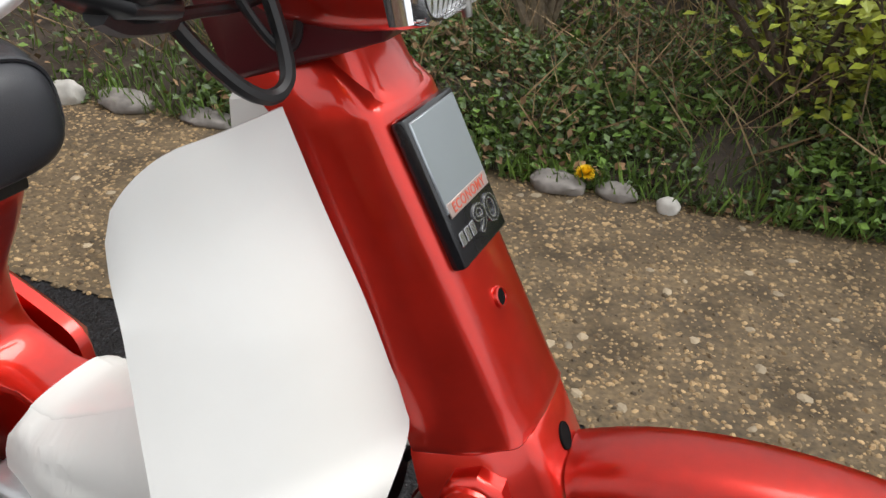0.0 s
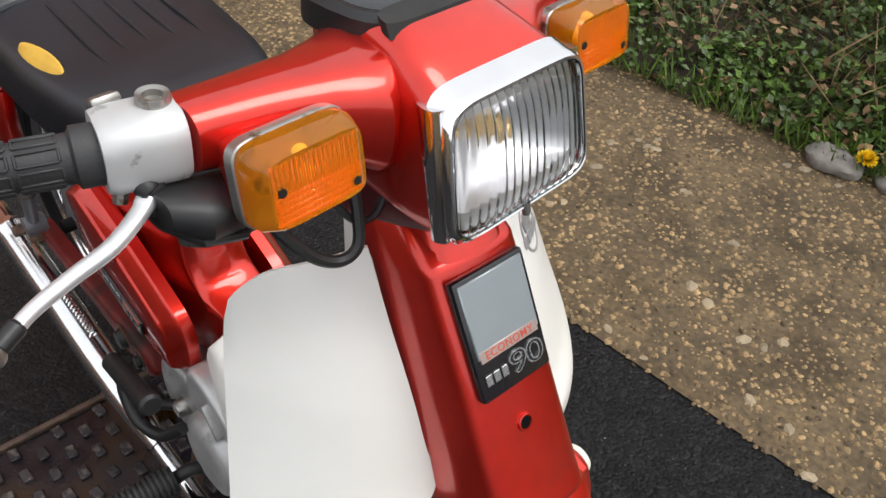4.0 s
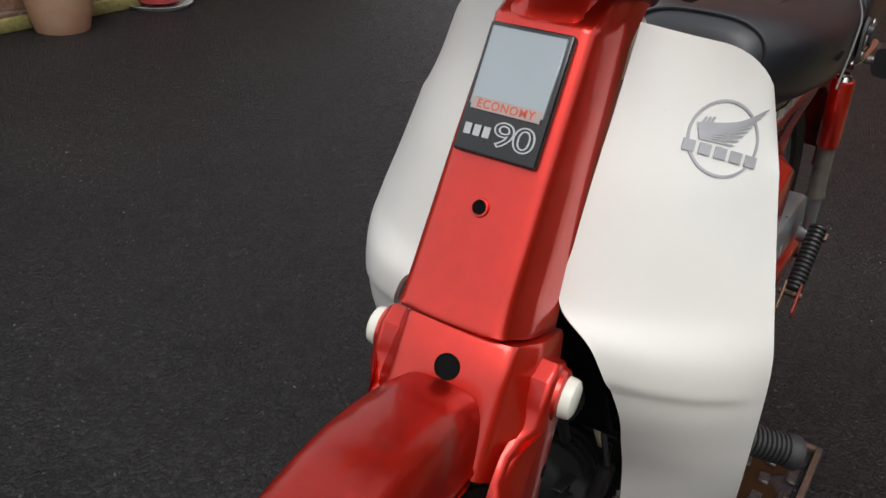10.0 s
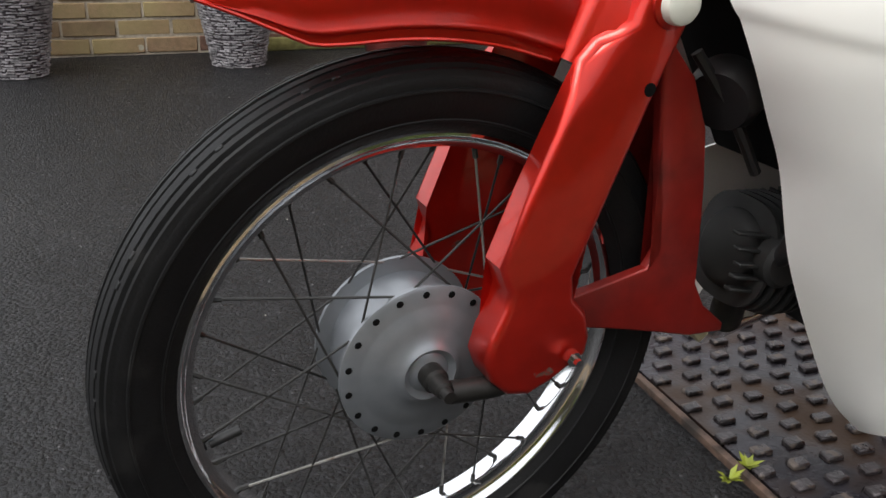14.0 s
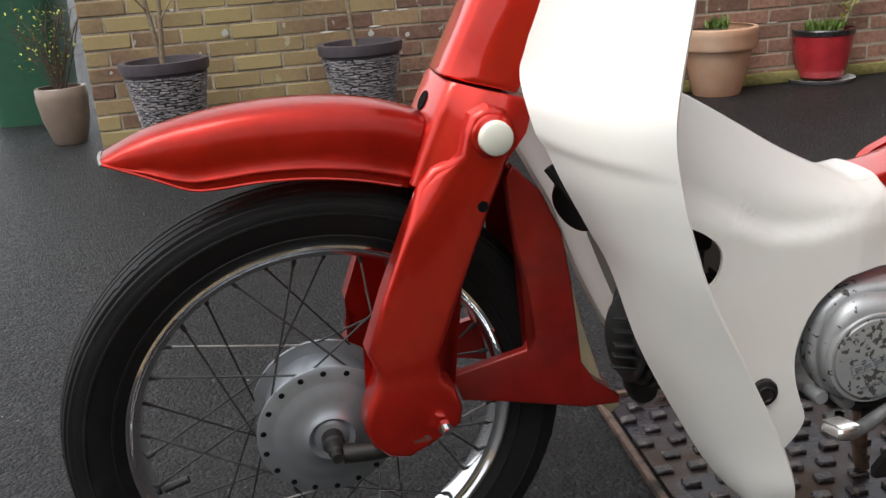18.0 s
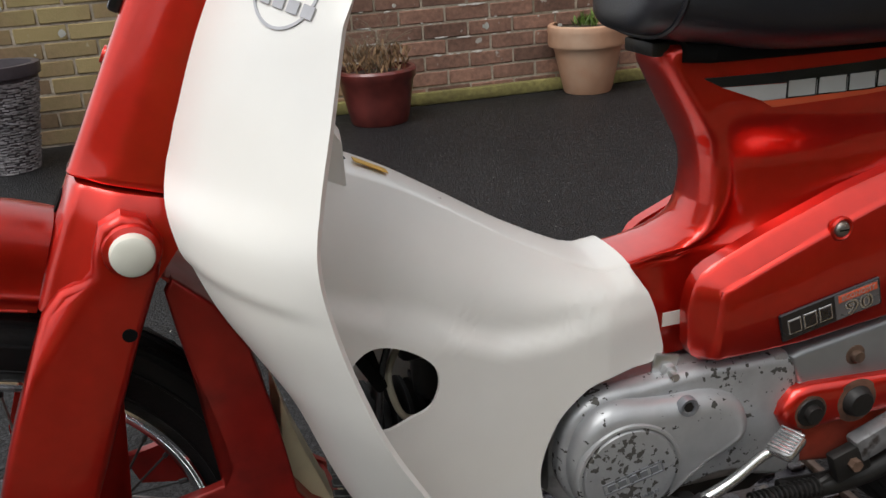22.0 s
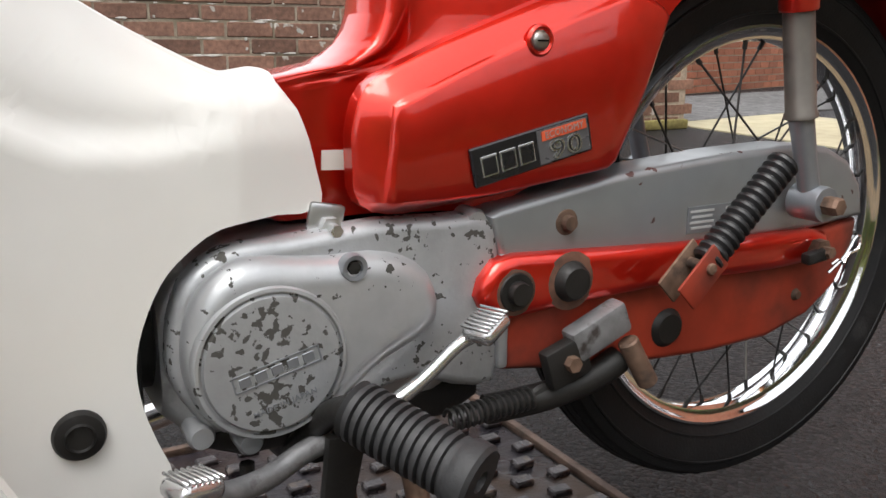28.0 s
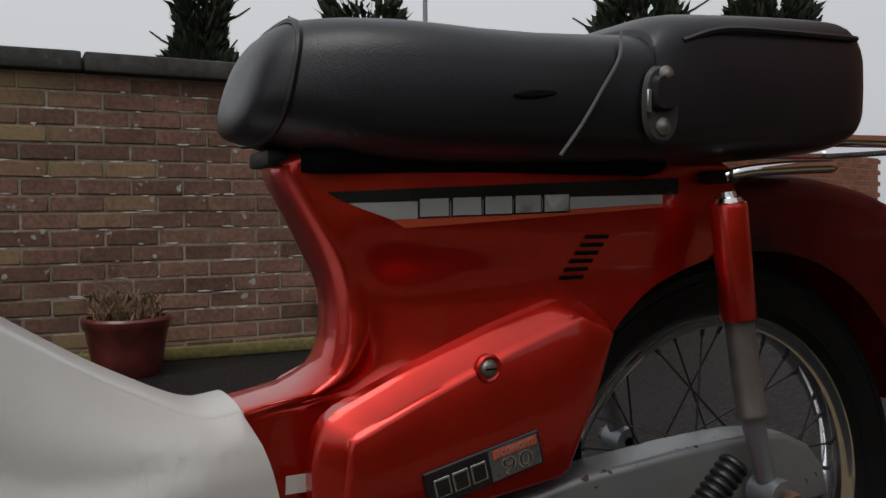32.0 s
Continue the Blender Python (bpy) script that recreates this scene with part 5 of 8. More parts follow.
# ---- wheels ----
def wheel(name, put, centre, tyre_r, hub_w, hub_r, hub_mat, label, tread):
    lip = [(0.2060, 0.0140), (0.2105, 0.0152), (0.2140, 0.0176), (0.2155, 0.0204), (0.2178, 0.0222), (0.2204, 0.0220), (0.2220, 0.0202), (0.2216, 0.0172), (0.2200, 0.0150), (0.2175, 0.0140), (0.2140, 0.0100)]
    w = put(name, lathe([(r, -h) for r, h in lip] + [(0.2120, 0.0)] + lip[::-1] + [(0.2045, 0.0080), (0.2035, 0.0), (0.2045, -0.0080)], 96, axis_y(*centre), loop=True), CHROME, label=label)
    # tyre with tread ribs
    hw = 0.0345
    prof = [(0.2150, -0.0130), (0.2216, -0.0195), (0.2310, -0.0262), (0.2318, -0.0280), (0.2336, -0.0284), (0.2344, -0.0276), (0.2480, -0.0328), (0.2590, -hw), (0.2596, -hw - 0.0012), (0.2616, -hw - 0.0010), (0.2622, -hw + 0.0010), (tyre_r - 0.0190, -0.0338), (tyre_r - 0.0172, -0.0330)]
    crown = [(-0.0326, 0.0152), (-0.0320, 0.0112), (-0.0302, 0.0098), (-0.0297, 0.0130), (-0.0276, 0.0108), (-0.0270, 0.0066), (-0.0225, 0.0044), (-0.0220, 0.0066), (-0.0200, 0.0060), (-0.0195, 0.0034), (-0.0120, 0.0014), (-0.0115, 0.0040), (-0.0095, 0.0035), (-0.0090, 0.0009), (-0.0030, 0.0),
             (-0.0025, 0.0026), (0.0025, 0.0026), (0.0030, 0.0)]
    full = crown + [(-a, b) for a, b in crown[::-1] if abs(a) > 0.0031]
    full = sorted(set(full), key=lambda q: q[0])
    prof += [(tyre_r - b, a) for a, b in full]
    prof += [(r, -h) for r, h in prof[12::-1]]
    tyre = put("tyre", lathe(prof, 110, axis_y(*centre)), RUBBER, w, "black tyre with ribbed tread", angle=30)
    if tread:
        for k in range(34):
            a = 2 * math.pi * (k + 0.5 * (k % 2)) / 34
            for yy in (-0.0210, 0.0210):
                m = Matrix.Translation(centre) @ Matrix.Rotation(a, 4, "Y") @ Matrix.Translation((tyre_r - 0.0052, yy, 0))
                put("tread_block", box((0.0034, 0.0050, 0.0075), m, 0.0007, 1), RUBBER, tyre)
    # hub
    h = hub_w / 2
    hub = put("hub", lathe([(0, h + 0.004), (0.016, h + 0.004), (0.020, h + 0.001), (0.026, h + 0.006), (0.029, h + 0.004), (0.034, h - 0.001), (hub_r * 0.55, h - 0.0025), (hub_r * 0.70, h - 0.0055), (hub_r * 0.76, h - 0.0078), (hub_r * 0.80, h - 0.0086), (hub_r * 0.97, h - 0.0105), (hub_r, h - 0.012), (hub_r, h - 0.016), (hub_r - 0.012, h - 0.018),
                                 (hub_r - 0.013, h - 0.026), (hub_r - 0.009, h - 0.028), (hub_r - 0.009, h - 0.032), (hub_r - 0.013, h - 0.034), (hub_r - 0.013, -h + 0.020), (hub_r, -h + 0.016), (hub_r, -h + 0.012), (0.03, -h), (0, -h)],
                                64, axis_y(*centre)), hub_mat, w, "grey alloy drum hub")
    put("axle", lathe([(0.0125, -h - 0.02), (0.0125, h + 0.018), (0.010, h + 0.020), (0.0085, h + 0.034), (0.006, h + 0.036), (0.006, h + 0.046), (0, h + 0.046)], 18, axis_y(*centre)), GREASE, w)
    # spokes, crossing, with nipples at the rim
    rim_r = 0.2040
    for k in range(36):
        side = -1 if k % 2 else 1
        a = 2 * math.pi * k / 36 + radians(3.5)
        lead = radians(52) * (-1 if (k // 2) % 2 else 1)
        b = a + lead
        p_rim = Vector(centre) + Vector((rim_r * math.cos(a), side * 0.004, rim_r * math.sin(a)))
        p_hub = Vector(centre) + Vector(((hub_r - 0.006) * math.cos(b), side * (h - 0.0135), (hub_r - 0.006) * math.sin(b)))
        d = (p_hub - p_rim).normalized()
        put("spoke", rod(p_hub, p_rim, 0.00125, 6), SPOKE if k % 7 else STEEL, w)
        put("spoke_nipple", rod(p_rim - d * 0.004, p_rim + d * 0.009, 0.0026, 6), SPOKE, w)
    holes = []
    for k in range(18):
        b = 2 * math.pi * (k + 0.5) / 18
        holes.append(lathe([(0, 0.0006), (0.0028, 0.0006), (0.0036, 0.0002)], 8, axis_y(centre[0] + (hub_r - 0.007) * math.cos(b), centre[1] - (h - 0.0096), centre[2] + (hub_r - 0.007) * math.sin(b))))
    put("hub_holes", join(*holes), DARK_FILL, hub)
    return w


fw = wheel("front_wheel", turned, (-0.012, 0.0, 0.286), 0.2880, 0.092, 0.082, SILVER, "spoked chrome front wheel", True)
turned("valve", rod((-0.010 + 0.202 * math.cos(3.40), 0, 0.281 + 0.202 * math.sin(3.40)), (-0.010 + 0.172 * math.cos(3.40), 0, 0.281 + 0.172 * math.sin(3.40)), 0.0048, 10), BLACK, fw, "black valve cap")
turned("brake_arm", tube([(-0.010, 0.052, 0.281), (-0.055, 0.056, 0.262), (-0.085, 0.056, 0.252)], 0.006, 8), GREASE, fw)
turned("brake_drum_backplate", lathe([(0, -0.052), (0.060, -0.050), (0.073, -0.044), (0.074, -0.034)], 48, axis_y(-0.010, 0, 0.281)), SILVER, fw)
rw = wheel("rear_wheel", fixed, (1.180, 0.0, 0.335), 0.2830, 0.100, 0.074, SILVER, "spoked chrome rear wheel", True)

from mathutils.bvhtree import BVHTree

# ---- frame, body and seat ----
NECK_Z = [0.395, 0.410, 0.500, 0.509, 0.513, 0.519, 0.526, 0.534, 0.545, 0.558, 0.575, 0.589, 0.604, 0.619, 0.640, 0.659, 0.686, 0.700, 0.712, 0.716]
NECK_X = [0.660, 0.610, 0.600, 0.630, 0.653, 0.686, 0.701, 0.713, 0.720, 0.7245, 0.7265, 0.7265, 0.7245, 0.7195, 0.7100, 0.700, 0.6850, 0.6775, 0.676, 0.682]
TAIL_Z = [0.395, 0.430, 0.450, 0.500, 0.540, 0.557, 0.567, 0.585, 0.598, 0.610, 0.620, 0.640, 0.690, 0.712, 0.716]
TAIL_X = [0.80, 0.880, 0.910, 0.940, 0.972, 0.990, 1.000, 1.022, 1.044, 1.074, 1.106, 1.126, 1.136, 1.128, 1.120]


def body_y(x, z):
    """Half-width of the pressed body: a rounded spine with a ridge, a hollow behind it, then the flank; the tape panel overhangs."""
    xf = float(np.interp(z, NECK_Z, NECK_X))
    f = x - max(xf, 0.672)
    y = float(np.interp(f, [-0.07, 0.0, 0.014, 0.022, 0.034, 0.050, 0.075, 0.110, 0.160, 0.230, 0.4], [0.046, 0.036, 0.0432, 0.0440, 0.0385, 0.0400, 0.049, 0.061, 0.071, 0.077, 0.078]))
    y *= float(np.interp(z, [0.40, 0.50, 0.56, 0.62, 0.66], [0.95, 0.98, 0.96, 0.88, 0.90]))
    panel = float(np.interp(x, [0.66, 0.690, 0.720, 0.780, 0.860, 1.13], [0.034, 0.0400, 0.0460, 0.0670, 0.0805, 0.0830]))
    w = step(0.590, 0.668, z) * step(0.664, 0.69, x)
    y = y * (1 - w) + (panel if panel > y else 0.5 * (panel + y)) * w
    d = x - xf
    if d < 0.014:
        y *= math.sqrt(max(0.0, 1 - (1 - max(0.0, d) / 0.014) ** 2)) * 0.75 + 0.25
    return y


rings = []
zs = sorted(set(NECK_Z[2:] + [0.505, 0.526, 0.540, 0.5625, 0.5875, 0.615, 0.630, 0.638, 0.645, 0.652, 0.667, 0.675, 0.685, 0.703, 0.402, 0.415, 0.430, 0.450, 0.475, 0.557, 0.567, 0.598, 0.610, 0.620]))
for z in zs:
    xf, xr = float(np.interp(z, NECK_Z, NECK_X)), float(np.interp(z, TAIL_Z, TAIL_X))
    span = [0, 0.0012, 0.003, 0.006, 0.010, 0.014, 0.018, 0.022, 0.028, 0.034, 0.042, 0.050, 0.062, 0.075, 0.09, 0.11, 0.135]
    xs_b = [xf + d for d in span] + [xf + 0.135 + (xr - xf - 0.135) * k / 9 for k in range(1, 10)]
    half = [(x, body_y(x, z)) for x in xs_b]
    rings.append([Vector((x, -y, z)) for x, y in half] + [Vector((x, y, z)) for x, y in half[::-1]])
top = [Vector((p.x, p.y * 0.93, 0.7195)) for p in rings[-1]]
fixed("frame_body", loft(rings + [top]), RED, label="glossy red pressed-steel rear body", angle=60)
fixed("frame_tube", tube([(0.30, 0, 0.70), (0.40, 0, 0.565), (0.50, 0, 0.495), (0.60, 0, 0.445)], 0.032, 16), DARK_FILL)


# stripe decal with plain blocks for the lettering, riding on the body
MARK = mat("mark_silver", (0.52, 0.53, 0.53), 0.35, 0.3, var=0.06)
def on_body(x, z, s, lift=0.0012):
    return Vector((x, s * (body_y(x, z) + lift), z))


def decal(outline, s, material, parent, name, lift):
    pts = []
    for (xa, za), (xb, zb) in zip(outline, outline[1:] + outline[:1]):
        for k in range(6):
            pts.append((xa + (xb - xa) * k / 6, za + (zb - za) * k / 6))
    bm = bmesh.new()
    top = bm.faces.new([bm.verts.new((x, 0, z)) for x, z in pts])
    bmesh.ops.triangulate(bm, faces=bm.faces)
    for _ in range(2):
        bmesh.ops.subdivide_edges(bm, edges=[e for e in bm.edges if e.calc_length() > 0.03], cuts=1)
        bmesh.ops.triangulate(bm, faces=[f for f in bm.faces if len(f.verts) > 3])
    for v in bm.verts:
        v.co = on_body(v.co.x, v.co.z, s, lift)
    bmesh.ops.solidify(bm, geom=bm.faces, thickness=0.0006)
    return part(name, bm, material, parent, angle=60)


for s in (-1, 1):
    st = decal([(0.714, 0.6875), (1.06, 0.7020), (1.06, 0.6860), (0.730, 0.6785)], s, INK, moped, "body_stripe", 0.0010)
    tagged(st, "black, grey and orange tape stripes on the body side")
    decal([(0.731, 0.6780), (1.04, 0.6855), (1.04, 0.6770), (0.766, 0.6640)], s, TAPE, st, "stripe_grey_band", 0.0012)
    decal([(0.766, 0.6635), (1.04, 0.6765), (1.04, 0.6735), (0.776, 0.6570)], s, TAPE_RED, st, "stripe_orange_band", 0.0012)
    # five plain blocks stand for the lettering, each with a dark edge
    for xa, xb in ((0.788, 0.813), (0.817, 0.842), (0.846, 0.871), (0.875, 0.901), (0.905, 0.931)):
        zm = 0.6738 + (xa - 0.788) * 0.030
        decal([(xa - 0.0016, zm - 0.0088), (xb + 0.0016, zm - 0.0082), (xb + 0.0016, zm + 0.0096), (xa - 0.0016, zm + 0.0090)], s, INK, st, "bar_edge", 0.0022)
        decal([(xa, zm - 0.0074), (xb, zm - 0.0068), (xb, zm + 0.0082), (xa, zm + 0.0076)], s, MARK, st, "bar", 0.0030)
    for k in range(6):
        z = 0.648 - k * 0.0075
        xs0 = 0.953 - k * 0.0045
        decal([(xs0, z), (xs0 + 0.026, z), (xs0 + 0.025, z - 0.0035), (xs0 - 0.001, z - 0.0035)], s, DARK_FILL, moped, "body_vent", 0.0008)


# side covers
def side_cover(s):
    outer = [(0.686, 0.470), (0.690, 0.492), (0.702, 0.510), (0.764, 0.537), (0.853, 0.570), (0.920, 0.590), (0.945, 0.588), (0.985, 0.560), (0.960, 0.500), (0.928, 0.432), (0.905, 0.428), (0.800, 0.415), (0.720, 0.408), (0.694, 0.414), (0.687, 0.430)]
    face = [(0.712, 0.492), (0.770, 0.517), (0.860, 0.553), (0.933, 0.578), (0.972, 0.562), (0.950, 0.500), (0.918, 0.434), (0.800, 0.420), (0.704, 0.417)]
    n = 60

    def resample(poly):
        p = [Vector((*q, 0)) for q in poly]
        p.append(p[0])
        acc = [0]
        for a, b in zip(p, p[1:]):
            acc.append(acc[-1] + (b - a).length)
        return [Vector((np.interp(acc[-1] * k / n, acc, [q.x for q in p]), np.interp(acc[-1] * k / n, acc, [q.y for q in p]))) for k in range(n)]

    bm = bmesh.new()
    o = [Vector((p.x, s * 0.066, p.y)) for p in resample(outer)]
    o2 = [Vector((p.x, s * 0.084, p.y)) for p in inset_line(resample(outer), 0.002)]
    f0 = resample(face)
    shift = min(range(n), key=lambda k: sum((f0[(i + k) % n] - Vector((o[i].x, o[i].z))).length for i in range(0, n, 5)))
    fpts = [f0[(i + shift) % n] for i in range(n)]
    f1 = [Vector((p.x, s * 0.0985, p.y)) for p in fpts]
    f2 = [Vector((p.x, s * 0.1025, p.y)) for p in inset_line(fpts, 0.005)]
    o3 = [a.lerp(b, 0.12) for a, b in zip(o2, f1)]
    f0r = [a.lerp(b, 0.88) for a, b in zip(o2, f1)]
    f1r = [Vector((p.x, s * 0.1005, p.y)) for p in inset_line(fpts, 0.0016)]
    bm = loft([o, [Vector((p.x, s * 0.0815, p.z)) for p in o], o2, o3, f0r, [p - Vector((0, s * 0.0007, 0)) for p in f1], f1r, f2])
    cov = fixed("side_cover", bm, RED, label="red angular side cover with one bolt", angle=34)
    part("bolt_recess", lathe([(0.0085, 0.0004), (0.0105, 0.0016), (0.0125, 0.0), (0.0125, -0.004)], 24, axis_y(0.836, s * 0.1025, 0.538, s > 0)), RED, cov)
    part("bolt", lathe([(0, 0.0035), (0.005, 0.0032), (0.0070, 0.0018), (0.0080, 0.0), (0.0082, -0.002)], 18, axis_y(0.836, s * 0.1030, 0.538, s > 0)), STEEL, cov, "dull domed bolt")
    part("bolt_slot", box((0.010, 0.001, 0.0014), Matrix.Translation((0.836, s * 0.1065, 0.538))), DARK_FILL, cov)
    # model badge
    m = plane_at((0.831, s * 0.1040, 0.4545), (-s * 1.0, 0.0, -s * 0.215), (0, 0, 1))
    bd = fixed("side_badge", box((0.114, 0.031, 0.004), m, 0.0012, 1), INK, moped, "black and silver model badge", smooth=False)
    part("badge_field", box((0.050, 0.027, 0.001), m @ Matrix.Translation((0.029, 0, 0.0022))), mat("badge_grey", (0.16, 0.16, 0.17), 0.3, 0.5), bd, smooth=False)
    part("badge_strip", box((0.044, 0.0075, 0.0008), m @ Matrix.Translation((0.030, 0.0085, 0.0030))), mat("badge_orange", (0.60, 0.10, 0.04), 0.4), bd, smooth=False)
    part("lettering", text_mesh("ECONOMY", 0.0072, m @ Matrix.Translation((0.030, 0.0085, 0.0038)), 0.0002, 0, 1.1), PLATE, bd, "small word on the badge", smooth=False)
    part("numeral", text_mesh("90", 0.0200, m @ Matrix.Translation((0.030, -0.0052, 0.0030)), 0.0004, 0.0010, 1.15, 1.45), INK_SILVER, bd, smooth=False)
    part("numeral_inlay", text_mesh("90", 0.0200, m @ Matrix.Translation((0.030, -0.0052, 0.0036)), 0.0004, -0.0006, 1.15, 1.45), INK, bd, smooth=False)
    for dx in (-0.0420, -0.0245, -0.0070):
        bar = part("bar", box((0.0150, 0.0165, 0.0012), m @ Matrix.Translation((dx, -0.001, 0.0020)), 0.0004, 1), INK_SILVER, bd, smooth=False)
        part("bar_inlay", box((0.0120, 0.0135, 0.0012), m @ Matrix.Translation((dx, -0.001, 0.0024)), 0.0003, 1), INK, bar, smooth=False)
    return cov


side_cover(-1)
side_cover(1)
fixed("paper_label", box((0.022, 0.001, 0.015), Matrix.Translation((0.684, -0.0535, 0.449)) @ pose(0, 0, 0, 0, 3, 8)), LABEL_W, label="small white paper label on the frame")


# ---- seat ----
def seat_ring(x, zc, hw, hh, e, tilt=0.0):
    return super_ring((x, 0, zc), (0, 1, 0), Vector((tilt, 0, 1)).normalized(), hw, hh, e, 40)


SEAT = [(0.648, 0.769, 0.028, 0.013, 2.2, 0.30), (0.651, 0.773, 0.052, 0.031, 2.6, 0.30), (0.659, 0.776, 0.070, 0.044, 2.8, 0.28), (0.678, 0.778, 0.085, 0.0510, 2.9, 0.20), (0.705, 0.7755, 0.100, 0.0560, 3.1, 0.10), (0.735, 0.772, 0.113, 0.0600, 3.3), (0.780, 0.770, 0.125, 0.062, 3.5),
        (0.860, 0.768, 0.135, 0.061, 3.6), (0.940, 0.770, 0.138, 0.062, 3.8), (1.000, 0.772, 0.139, 0.063, 4.0), (1.030, 0.773, 0.137, 0.060, 4.0)]
rings = [list(r) for r in zip(*[smooth_line(line, 3) for line in zip(*[seat_ring(*q) for q in SEAT])])]
seat = fixed("seat", loft(rings), VINYL, label="black vinyl dual seat with pleats and a split showing yellow foam", angle=60)
for k, y in enumerate((-0.060, -0.030, 0.0, 0.030, 0.060)):
    part("pleat", tube([(0.70, y * 0.8, 0.8255), (0.80, y, 0.8285), (0.90, y, 0.8305), (0.96, y, 0.8320)], 0.0022, 6), VINYL, seat)
part("front_piping", tube([p for p in super_ring((0.676, 0, 0.7785), (0, 1, 0), (0.20, 0, 0.98), 0.0846, 0.0512, 2.9, 28)], 0.0028, 6, 2), VINYL, seat)
part("foam_patch", loft([super_ring((0.864, 0.1110, 0.8190 + h), (1, 0.14, 0), (0, 1, -0.80), a, b, 2.0, 20) for h, a, b in ((0, 0.046, 0.010), (0.0040, 0.043, 0.007))]), YELLOW, seat, "yellow foam showing through torn vinyl")
part("vinyl_split", loft([super_ring((0.862, -0.1357 - h, 0.7655), (1, 0, 0.10), (0, 0.1, 1), a, b, 2.0, 16) for h, a, b in ((0, 0.022, 0.0035), (0.0015, 0.019, 0.0018))]), DARK_FILL, seat, "small split in the vinyl side")
part("seat_base", loft([super_ring((x, 0, 0.714), (0, 1, 0), (0, 0, 1), w, 0.012, 4, 24) for x, w in ((0.694, 0.050), (0.712, 0.072), (1.02, 0.112))]), DARK_FILL, seat)
part("seat_hinge", box((0.03, 0.06, 0.014), Matrix.Translation((0.684, 0, 0.716)), 0.003), GREASE, seat)
# raised pillion part with its cover flap and strap
PILL = [(0.985, 0.775, 0.139, 0.062, 4.5), (1.000, 0.778, 0.141, 0.068, 5.0), (1.030, 0.783, 0.142, 0.072, 5.0), (1.120, 0.790, 0.142, 0.072, 5.0), (1.200, 0.795, 0.141, 0.071, 5.0), (1.242, 0.797, 0.139, 0.068, 5.0), (1.262, 0.793, 0.132, 0.056, 4.5), (1.270, 0.788, 0.118, 0.040, 4.0)]
rings = [list(r) for r in zip(*[smooth_line(line, 3) for line in zip(*[seat_ring(*q) for q in PILL])])]
pillion = part("pillion_pad", loft(rings), VINYL, seat, "black vinyl pillion pad", angle=60)
part("flap_seam", tube([(0.884, -0.1385, 0.716), (0.905, -0.1395, 0.742), (0.925, -0.1405, 0.772), (0.944, -0.1390, 0.800), (0.955, -0.128, 0.8250)], 0.0016, 6), mat("seam_grey", (0.12, 0.12, 0.12), 0.5), seat, "pale stitched seam of the cover")
part("pillion_piping", tube([(1.015, -0.139, 0.820), (1.06, -0.1425, 0.8335), (1.14, -0.1425, 0.8375), (1.24, -0.140, 0.8400)], 0.0030, 6), VINYL, seat)
part("pillion_piping", tube([(1.015, 0.139, 0.820), (1.06, 0.1425, 0.8335), (1.14, 0.1425, 0.8375), (1.24, 0.140, 0.8400)], 0.0030, 6), VINYL, seat)
strap = part("grab_strap_mount", loft([super_ring((0.986, -0.1415 - h, 0.762), (1, 0, 0), (0, 0, 1), a, b, 2.4, 24) for h, a, b in ((0, 0.020, 0.034), (0.004, 0.018, 0.031))]), mat("strap_grey", (0.05, 0.05, 0.05), 0.5), seat, "oval black strap mount with rivets")
part("strap_loop", loft([super_ring((0.9865, -0.1465 - h, 0.772), (1, 0, 0.1), (0, 0, 1), a, b, 4, 24) for h, a, b in ((0, 0.014, 0.016), (0.007, 0.012, 0.014))]), VINYL, seat)
for z in (0.787, 0.743):
    part("rivet", lathe([(0, 0.004), (0.003, 0.0038), (0.0045, 0.0025), (0.0075, 0.0015), (0.008, 0)], 16, axis_y(0.986, -0.1500 if z > 0.76 else -0.1460, z)), STEEL, seat, "steel rivet and washer")
part("strap_buckle", box((0.005, 0.003, 0.020), Matrix.Translation((0.969, -0.148, 0.764)), 0.001, 1), STEEL, seat)

# ---- rear mudguard, grab rail, tail ----
rings = []
for a in np.linspace(104, 12, 28):
    c = Vector((1.180, 0, 0.340))
    d = Vector((math.cos(radians(a)), 0, math.sin(radians(a))))
    ro = float(np.interp(a, [-22, 0, 20, 40, 55, 70, 90, 104], [0.335, 0.348, 0.372, 0.402, 0.410, 0.386, 0.364, 0.372]))
    w = float(np.interp(a, [12, 40, 80, 104], [0.058, 0.064, 0.070, 0.068]))
    half = [(0.286, w - 0.006), (0.287, w), (0.293, w + 0.001), (0.30, w), (ro - 0.030, w + 0.004), (ro - 0.014, w), (ro - 0.005, w * 0.85), (ro, w * 0.5), (ro + 0.002, 0.0)]
    rings.append([c + d * r + Vector((0, -y, 0)) for r, y in half] + [c + d * r + Vector((0, y, 0)) for r, y in half[-2::-1]])
bm = loft(rings, closed=False, caps=False)
bmesh.ops.solidify(bm, geom=bm.faces, thickness=0.003)
# the guard's shade is in its colour; the paint is the body's red
fixed("rear_mudguard", bm, RED_SHADE, label="red rear mudguard with shade put into its deep colour")
for s in (-1, 1):
    fixed("grab_rail", tube([(1.085, s * 0.120, 0.702), (1.105, s * 0.130, 0.707), (1.160, s * 0.133, 0.711), (1.210, s * 0.133, 0.713), (1.216, s * 0.133, 0.7125)], 0.0058, 10, taper=[1, 1, 1.2, 1.2, 0.9]), CHROME, label="chrome grab rail")
    fixed("rail_bracket", rod((1.090, s * 0.085, 0.702), (1.090, s * 0.128, 0.702), 0.007), GREASE)
